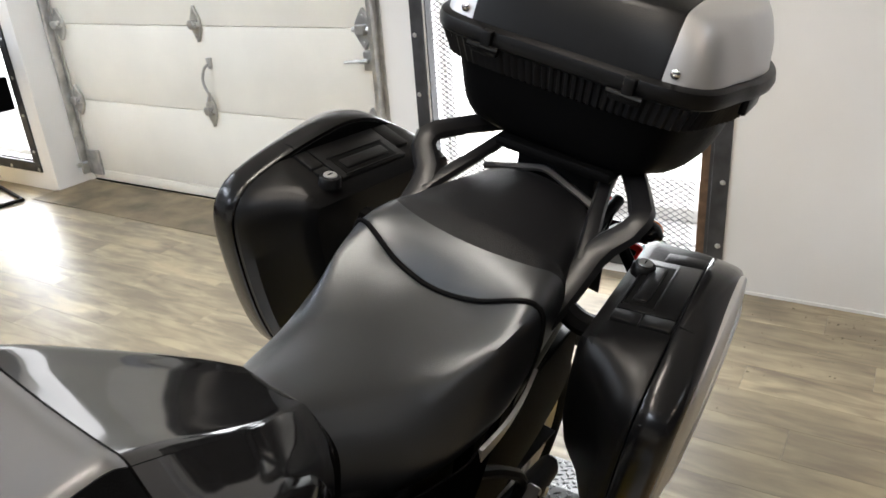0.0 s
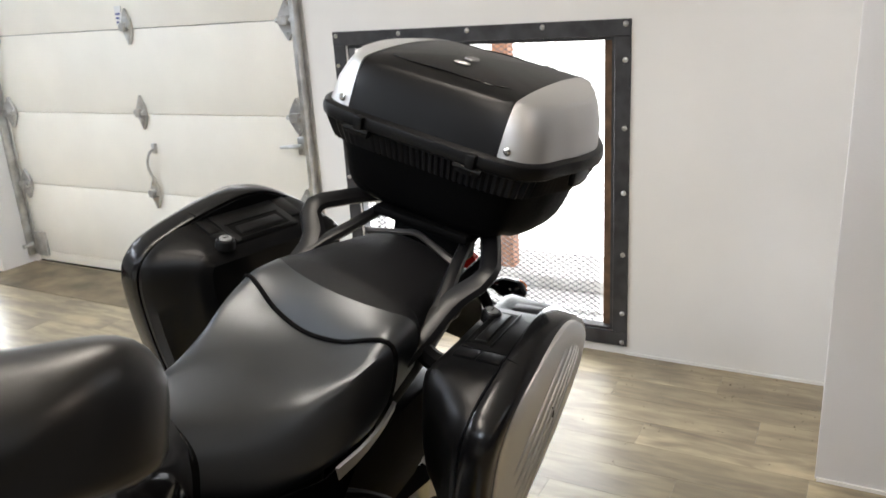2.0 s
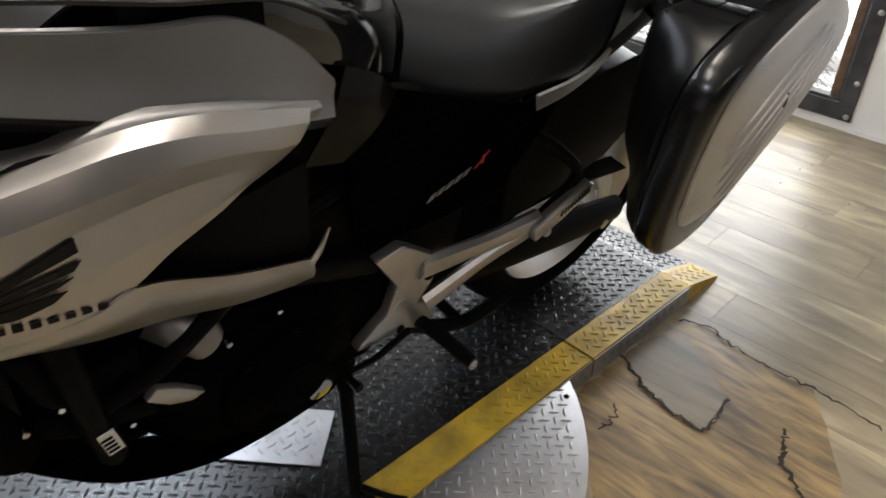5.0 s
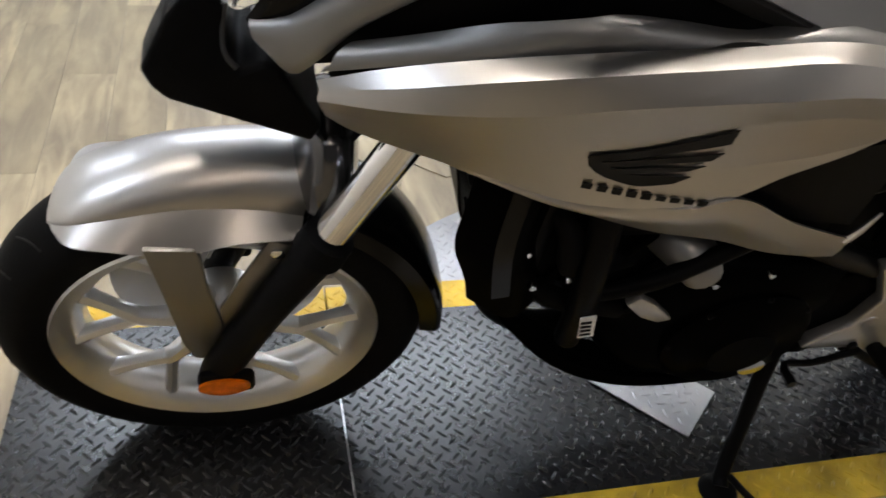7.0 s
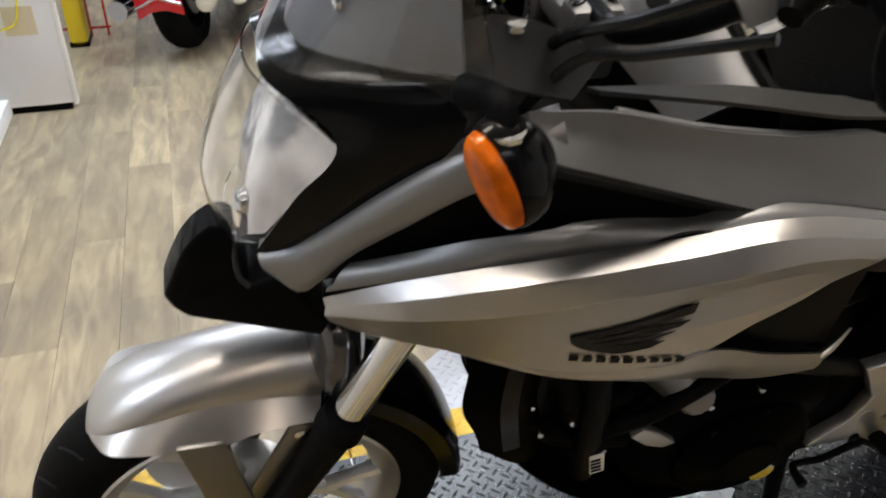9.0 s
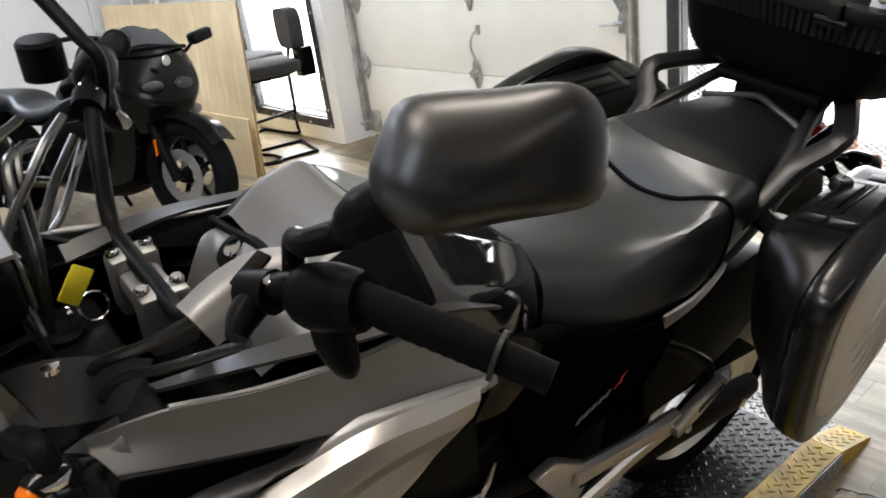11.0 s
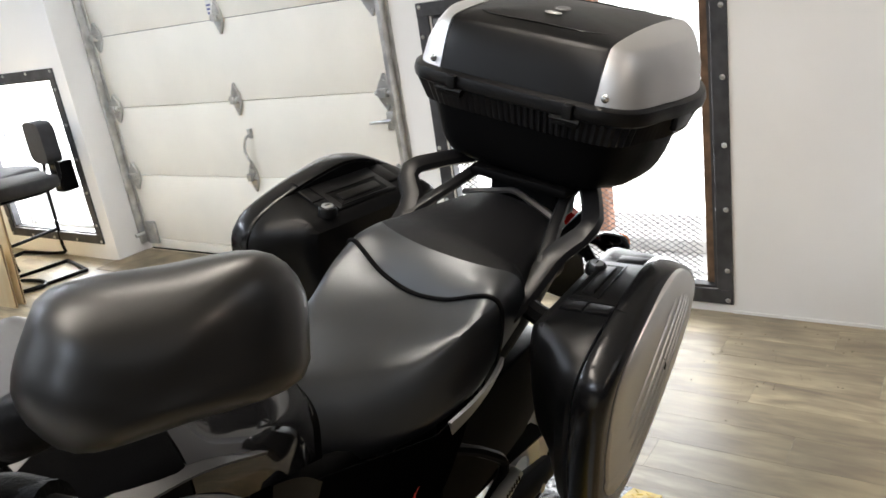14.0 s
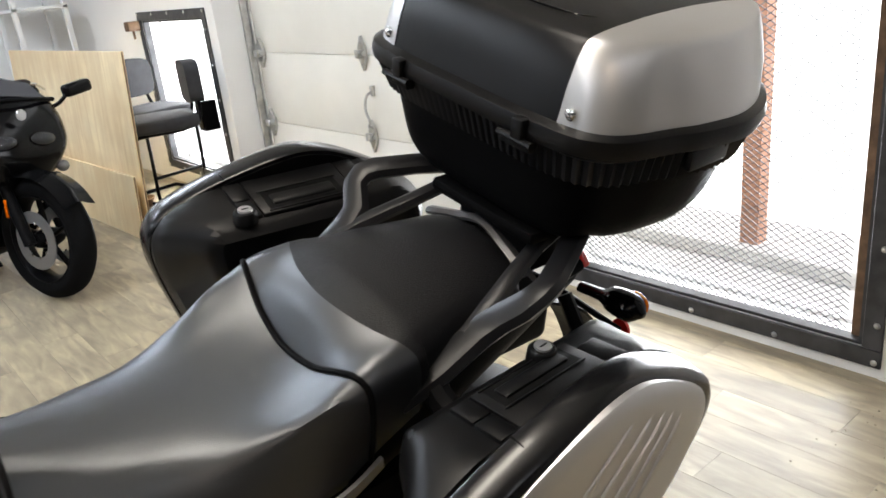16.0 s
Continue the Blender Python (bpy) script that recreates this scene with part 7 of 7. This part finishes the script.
    part("seat", surf([seat_row(0.78, 0.09, 0.77, 0.74, 0.70), seat_row(0.6, 0.16, 0.72, 0.69, 0.63), seat_row(0.42, 0.18, 0.74, 0.70, 0.64), seat_row(0.33, 0.15, 0.80, 0.76, 0.68), seat_row(0.1, 0.13, 0.81, 0.77, 0.70), seat_row(-0.1, 0.10, 0.80, 0.77, 0.71)], 28, 24, 0.006), SEATM, b, "black vinyl seat")
    part("engine", rings([[(x, w * c, z + h * d) for c, d in ((1, -1), (1, 1), (-1, 1), (-1, -1))] for x, w, z, h in ((0.55, 0.12, 0.42, 0.14), (0.7, 0.17, 0.44, 0.2), (1.1, 0.17, 0.45, 0.22), (1.25, 0.1, 0.42, 0.14))], 24, 10), ENG, b, "dark engine block")
    part("headlight", lathe([(1.36, 0.0), (1.38, 0.07), (1.45, 0.085), (1.47, 0.08), (1.475, 0.0)], 24, (0, 0, 0.93), "x"), CHROME, b, "chrome headlight") if not faired else None
    part("frame_spine", tube([(1.36, 0, 0.95), (1.0, 0, 0.70), (0.5, 0, 0.62), (0.0, 0, 0.62)], 0.035, 10, 20), STEELB, b)
    part("swingarm", merge(tube([(0.55, 0.12, 0.36), (0, 0.13, 0.33)], 0.03, 10), tube([(0.55, -0.12, 0.36), (0, -0.13, 0.33)], 0.03, 10)), STEELB, b)
    part("prop_stand", tube([(0.72, 0.14, 0.30), (0.75, 0.24, 0.006)], 0.013, 8), STEELB, b)
    if faired:
        part("front_fairing", rings([[(x + 0.10 * math.cos(t) * 1.0, w * math.sin(t), z) for t in np.linspace(0, 2 * math.pi, 16, endpoint=False)] for x, w, z in ((1.40, 0.14, 0.56), (1.44, 0.22, 0.64), (1.46, 0.29, 0.76), (1.42, 0.31, 0.88), (1.36, 0.30, 0.98), (1.30, 0.27, 1.03), (1.24, 0.2, 1.05))], 40, 22), BLKG, b, "gloss black front fairing")
        part("fairing_lip", tube([(1.40, -0.3, 0.985), (1.475, -0.15, 0.995), (1.50, 0, 1.0), (1.475, 0.15, 0.995), (1.40, 0.3, 0.985)], 0.012, 8, 24), BLKP, b)
        for s in (1, -1):
            hb = part("headlight", ball((1.535, s * 0.10, 0.80), 0.03, 0.07, 0.032), BARP, b, "smoked headlight")
            part("headlight_lens", ball((1.542, s * 0.10, 0.80), 0.032, 0.075, 0.036), LGLASS, hb)
            part("lower_cowl", surf([[(1.46, s * 0.20, 0.62), (1.40, s * 0.27, 0.60), (1.25, s * 0.29, 0.60)], [(1.40, s * 0.18, 0.45), (1.33, s * 0.25, 0.43), (1.2, s * 0.27, 0.42)], [(1.28, s * 0.14, 0.30), (1.2, s * 0.2, 0.28), (1.08, s * 0.22, 0.28)]], 12, 10, 0.004 * s), BLKG, b, "gloss black lower cowl")
            part("fog_lamp", ball((1.46, s * 0.25, 0.64), 0.03, 0.035, 0.03), GREYP, b)
            part("orange_reflector", block(1.50, 1.515, min(s * 0.125, s * 0.135), max(s * 0.125, s * 0.135), 0.44, 0.53, 0.003), AMBER, b, "orange reflector on the fork")
        part("badge", lathe([(1.565, 0.0), (1.565, 0.028), (1.57, 0.025), (1.57, 0.0)], 18, (0, 0, 0.93), "x"), ALU, b)
        part("short_screen", surf([[(1.42, y, 1.02 - abs(y) * 0.1), (1.34, y * 0.9, 1.12 - abs(y) * 0.2)] for y in (-0.24, -0.12, 0, 0.12, 0.24)], 6, 10, 0.003), mat("smoked_screen", (0.05, 0.05, 0.055), 0.08), b, "smoked short screen")
    return b


def lean(x, y, head):
    """Upright on its stand, the rear tyre's foot at (x, y), nose at the heading in degrees."""
    return pose(x, y, 0.004, 0, 0, head) @ pose(0, 0, 0, -6, 0, 0)


cruiser(lean(-5.24, 0.66, 22), BLKG, "gloss black touring motorcycle with a wide front fairing", True, False)
cruiser(lean(-4.2, -0.33, 165), REDP, "red cruiser motorcycle with black saddlebags, seen from behind")
cruiser(lean(-4.42, 0.26, 168), BLKG, "black cruiser motorcycle parked beside a red one")
cruiser(lean(-6.3, -1.0, 186), REDP, "red cruiser motorcycle standing further back")

# plywood sheets leaning on the wall side
for nm, x0, x1, y, z0, z1, lab in (("plywood_sheet", -6.6, -4.33, 1.90, 0.0, 1.13, "tall pale plywood sheet standing on edge"), ("plywood_sheet", -6.6, -4.32, 1.845, 0.0, 0.40, "low plywood offcut in front of a taller sheet")):
    ply = empty(nm, pose((x0 + x1) / 2, y, 0, -4, 0, 3), lab, "plywood", "plywood sheets")
    part("sheet", block(-(x1 - x0) / 2, (x1 - x0) / 2, 0, 0.018, z0 + 0.002, z1, 0.001, 1), PLY, ply)
    part("edge_ply", block((x1 - x0) / 2, (x1 - x0) / 2 + 0.002, 0.004, 0.014, z0 + 0.006, z1 - 0.004), mat("dark_ply_edge", (0.22, 0.14, 0.07), 0.7), ply)


# cantilever chairs
def chair(m):
    c = empty("chair", m, "black padded cantilever chair beside the window", "chair", "chairs by the window")
    part("seat", rings([[(x * kx, y * ky, z) for x, y in ((0.21, 0.22), (-0.2, 0.22), (-0.22, 0.0), (-0.2, -0.22), (0.21, -0.22), (0.24, 0.0))] for z, kx, ky in ((0.585, 0.85, 0.85), (0.60, 0.98, 0.98), (0.64, 1, 1), (0.665, 0.95, 0.95), (0.672, 0.7, 0.7))], 40, 14), CLOTH, c, "black padded seat")
    part("backrest", rings([[(-0.225 - 0.02 * t + d, y, z) for y, z in ((0.17, 0.75), (0.19, 0.86), (0.17, 0.98), (0, 1.0), (-0.17, 0.98), (-0.19, 0.86), (-0.17, 0.75), (0, 0.73))] for t, d in ((0, 0.03), (0.2, 0.025), (1, -0.01), (1.6, -0.03))], 36, 10), CLOTH, c, "black padded backrest")
    for s in (1, -1):
        part("frame_side", tube([(-0.235, s * 0.15, 0.84), (-0.25, s * 0.15, 0.72), (-0.22, s * 0.18, 0.62), (-0.1, s * 0.2, 0.585), (0.18, s * 0.2, 0.575), (0.24, s * 0.2, 0.52), (0.22, s * 0.2, 0.1), (0.2, s * 0.2, 0.014), (-0.22, s * 0.2, 0.014)], 0.0125, 10, 60), STEELB, c, "black tubular frame")
    part("foot_rail", tube([(0.22, -0.2, 0.2), (0.22, 0.2, 0.2)], 0.0115, 8), STEELB, c)
    part("base_bar", tube([(-0.22, -0.2, 0.014), (-0.22, 0.2, 0.014)], 0.0125, 8), STEELB, c)
    return c


first = chair(pose(-4.72, 2.31, 0, 0, 0, 256))
copy_thing(first, pose(-5.27, 2.45, 0, 0, 0, 10))
bowl = tagged(part("basket", lathe([(0.002, 0.0), (0.002, 0.07), (0.06, 0.1), (0.062, 0.096), (0.01, 0.062), (0.01, 0.0)], 24, (-5.15, 2.2, 0), "z"), mat("brown_basket", (0.2, 0.12, 0.06), 0.8, var=0.3)), "small brown basket on the floor", "basket")
hoop = tagged(part("tube_loop", move(tube([(0.26 * math.cos(a), 0.12 * math.sin(a), 0.014) for a in np.linspace(0, 2 * math.pi, 30)], 0.012, 8), pose(-4.75, 2.1, 0, 0, 0, 20)), STEELB), "black tubular hoop lying on the floor", "hoop")
shelf = empty("storage_rack", pose(-7.2, 2.3, 0), "white metal storage rack against the far wall", "rack")
for dx in (-0.3, 0.3):
    for dy in (-0.2, 0.2):
        part("upright", block(dx - 0.02, dx + 0.02, dy - 0.02, dy + 0.02, 0, 2.2, 0.002), WHITE, shelf)
for z in (0.3, 0.85, 1.4, 1.95):
    part("shelf_board", block(-0.32, 0.32, -0.22, 0.22, z, z + 0.03, 0.003), WHITE, shelf)
yb = empty("parts_bin", pose(-4.45, -0.92, 0), "yellow plastic bin on the floor beside red racking", "bin")
part("bin_body", block(-0.1, 0.1, -0.045, 0.045, 0.0, 0.26, 0.01), mat("yellow_plastic", (0.7, 0.5, 0.02), 0.4), yb)
part("bin_foot", block(-0.1, 0.1, -0.05, 0.05, 0.0, 0.03, 0.004), BLKP, yb)
rk = empty("red_rack", pose(-4.6, -1.02, 0), "red painted wire rack by the counter", "rack")
for k in range(5):
    part("wire", tube([(0.05, -0.12 + 0.09 * k, 0), (0.05, -0.12 + 0.09 * k, 0.9)], 0.006, 6), REDP, rk)
for z in (0.05, 0.45, 0.88):
    part("cross_wire", tube([(0.05, -0.14, z), (0.05, 0.26, z)], 0.006, 6), REDP, rk)

# torn sheets of floor covering round the turntable, small litter
def flake(pts, lab):
    bm = bmesh.new()
    f = bm.faces.new([bm.verts.new((x, y, 0.001)) for x, y in pts])
    ext = bmesh.ops.extrude_face_region(bm, geom=[f])
    bmesh.ops.translate(bm, vec=(0, 0, 0.003), verts=[g for g in ext["geom"] if isinstance(g, bmesh.types.BMVert)])
    tagged(part("torn_floor_sheet", bm, FLAKE), lab, "floor covering", "torn floor sheets")


rf = random.Random(11)


def ragged(cx, cy, rx, ry, n=16):
    return [(cx + rx * math.cos(a) * rf.uniform(0.72, 1.1), cy + ry * math.sin(a) * rf.uniform(0.72, 1.1)) for a in np.linspace(0, 2 * math.pi, n, endpoint=False)]


def crack(pts, w=0.006):
    """A jagged dark gap where the covering has torn."""
    q = straight([(x, y, 0) for x, y in pts], 6 * len(pts))
    q += np.array([(rf.gauss(0, 0.004), rf.gauss(0, 0.004), 0) for _ in q])
    t = np.gradient(q, axis=0)
    t /= np.linalg.norm(t, axis=1, keepdims=True)
    nrm = np.stack([-t[:, 1], t[:, 0], t[:, 2]], 1)
    ww = np.array([w * rf.uniform(0.35, 1.0) for _ in q])[:, None]
    up = np.array((0, 0, 0.0046))
    tagged(part("floor_crack", grid_bm([q + nrm * ww / 2 + up, q - nrm * ww / 2 + up]), SCAR), "dark open tear in the floor covering", "crack", "floor tears")


def jag(pts):
    q = straight([(x, y, 0) for x, y in list(pts) + [pts[0]]], 5 * len(pts) + 1)[:-1]
    return [(x + rf.gauss(0, 0.004), y + rf.gauss(0, 0.004)) for x, y, _ in q]


bare = jag([(-0.335, 1.0), (-0.325, 1.20), (-0.29, 1.42), (-0.24, 1.462), (-0.16, 1.433), (-0.087, 1.424), (0.046, 1.428), (0.20, 1.18), (0.19, 0.92), (0.06, 0.62), (-0.03, 0.66), (-0.14, 0.82)])
bm = bmesh.new()
f = bm.faces.new([bm.verts.new((x, y, 0.0008)) for x, y in bare])
bmesh.ops.triangulate(bm, faces=[f])
tagged(part("bare_floor_patch", bm, BAREM), "mottled brown and ochre worn floor patch by the turntable", "floor patch")
flake(jag([(-0.331, 1.206), (-0.275, 1.18), (-0.231, 1.155), (-0.159, 1.131), (-0.074, 1.127), (-0.079, 1.258), (-0.171, 1.324), (-0.236, 1.374), (-0.3, 1.394)]), "lifted grey tongue of torn floor covering")
crack([(-0.335, 1.21), (-0.275, 1.178), (-0.231, 1.153), (-0.159, 1.129), (-0.072, 1.124), (-0.077, 1.258)], 0.01)
crack([(-0.301, 1.426), (-0.277, 1.442), (-0.241, 1.462), (-0.161, 1.433), (-0.087, 1.424), (0.046, 1.428), (0.2, 1.41)], 0.008)
crack([(0.045, 1.259), (0.074, 1.201), (0.077, 1.169), (0.099, 1.156), (0.139, 1.122), (0.19, 1.05)], 0.012)
crack([(-0.233, 0.972), (-0.231, 1.038), (-0.25, 1.06)], 0.006)
crack([(0.02, 0.70), (0.08, 0.80), (0.10, 0.93)], 0.008)
flake(ragged(-1.62, 0.32, 0.13, 0.18), "torn pale piece of floor covering beyond the platform")
flake(ragged(-1.5, 0.02, 0.1, 0.12), "torn pale piece of floor covering beyond the platform")
rl = random.Random(5)
CRUMB = mat("litter_crumbs", (0.35, 0.3, 0.22), 0.9, var=0.5)
vs, fs = [], []
for _ in range(240):
    x, y = (rl.uniform(-0.45, 0.33), 2.9 - abs(rl.gauss(0, 0.35))) if rl.random() < 0.45 else (rl.uniform(-2.4, 0.2), -1.12 + abs(rl.gauss(0, 0.06)))
    r = rl.uniform(0.0015, 0.005)
    k = len(vs)
    vs += [(x - r, y, 0), (x, y - r, 0), (x + r, y + r * 0.4, 0), (x, y, r)]
    fs += [(k, k + 1, k + 3), (k + 1, k + 2, k + 3), (k + 2, k, k + 3)]
me = bpy.data.meshes.new("floor_litter")
me.from_pydata(vs, [], fs)
me.materials.append(CRUMB)
tagged(new("floor_litter", me), "loose crumbs and grit along the wall foot", "litter", "", "stuff")

# ---- floor planks, laid along the back wall ----
floor = empty("floor", pose(0, 0, 0), "oak-look vinyl plank floor, worn and stained", "floor", "", "structure")
rng = random.Random(4)
PW, PL = 0.152, 0.915
plank_me = {}


def plank(x0, x1, y0):
    w = round(x1 - x0, 3)
    if w not in plank_me:
        bm = block(-w / 2 + 0.0002, w / 2 - 0.0002, -PW / 2 + 0.0002, PW / 2 - 0.0002, -0.006, 0, 0)
        for v in bm.verts:
            if v.co.z > -0.001:
                v.co.x *= 1 - 0.0005 / w
                v.co.y *= 1 - 0.0005 / PW
        finish(bm)
        me = bpy.data.meshes.new("plank")
        bm.to_mesh(me)
        bm.free()
        me.materials.append(FLOOR)
        plank_me[w] = me
    ob = new("plank", plank_me[w])
    ob.parent = floor
    ob.location = ((x0 + x1) / 2, y0 + PW / 2, 0)


far_v, far_f = [], []
row = 0
y = -5.35
near = 0
while y < 3.1:
    x = -7.75 + (row * 0.37) % PL - PL
    while x < 3.4:
        x0, x1 = x, min(x + PL, 3.42)
        if -4.7 < x1 and x0 < 1.0 and -1.4 < y < 2.95 and near < 300:
            plank(x0, x1, y)
            near += 1
        else:
            k = len(far_v)
            far_v += [(x0 + 0.001, y + 0.001, 0), (x1 - 0.001, y + 0.001, 0), (x1 - 0.001, y + PW - 0.001, 0), (x0 + 0.001, y + PW - 0.001, 0)]
            far_f.append((k, k + 1, k + 2, k + 3))
        x += PL
    y += PW
    row += 1
me = bpy.data.meshes.new("far_planks")
me.from_pydata(far_v, [], far_f)
me.materials.append(FLOOR)
ob = new("far_planks", me)
ob.parent = floor
tagged(ob, kind="stuff")
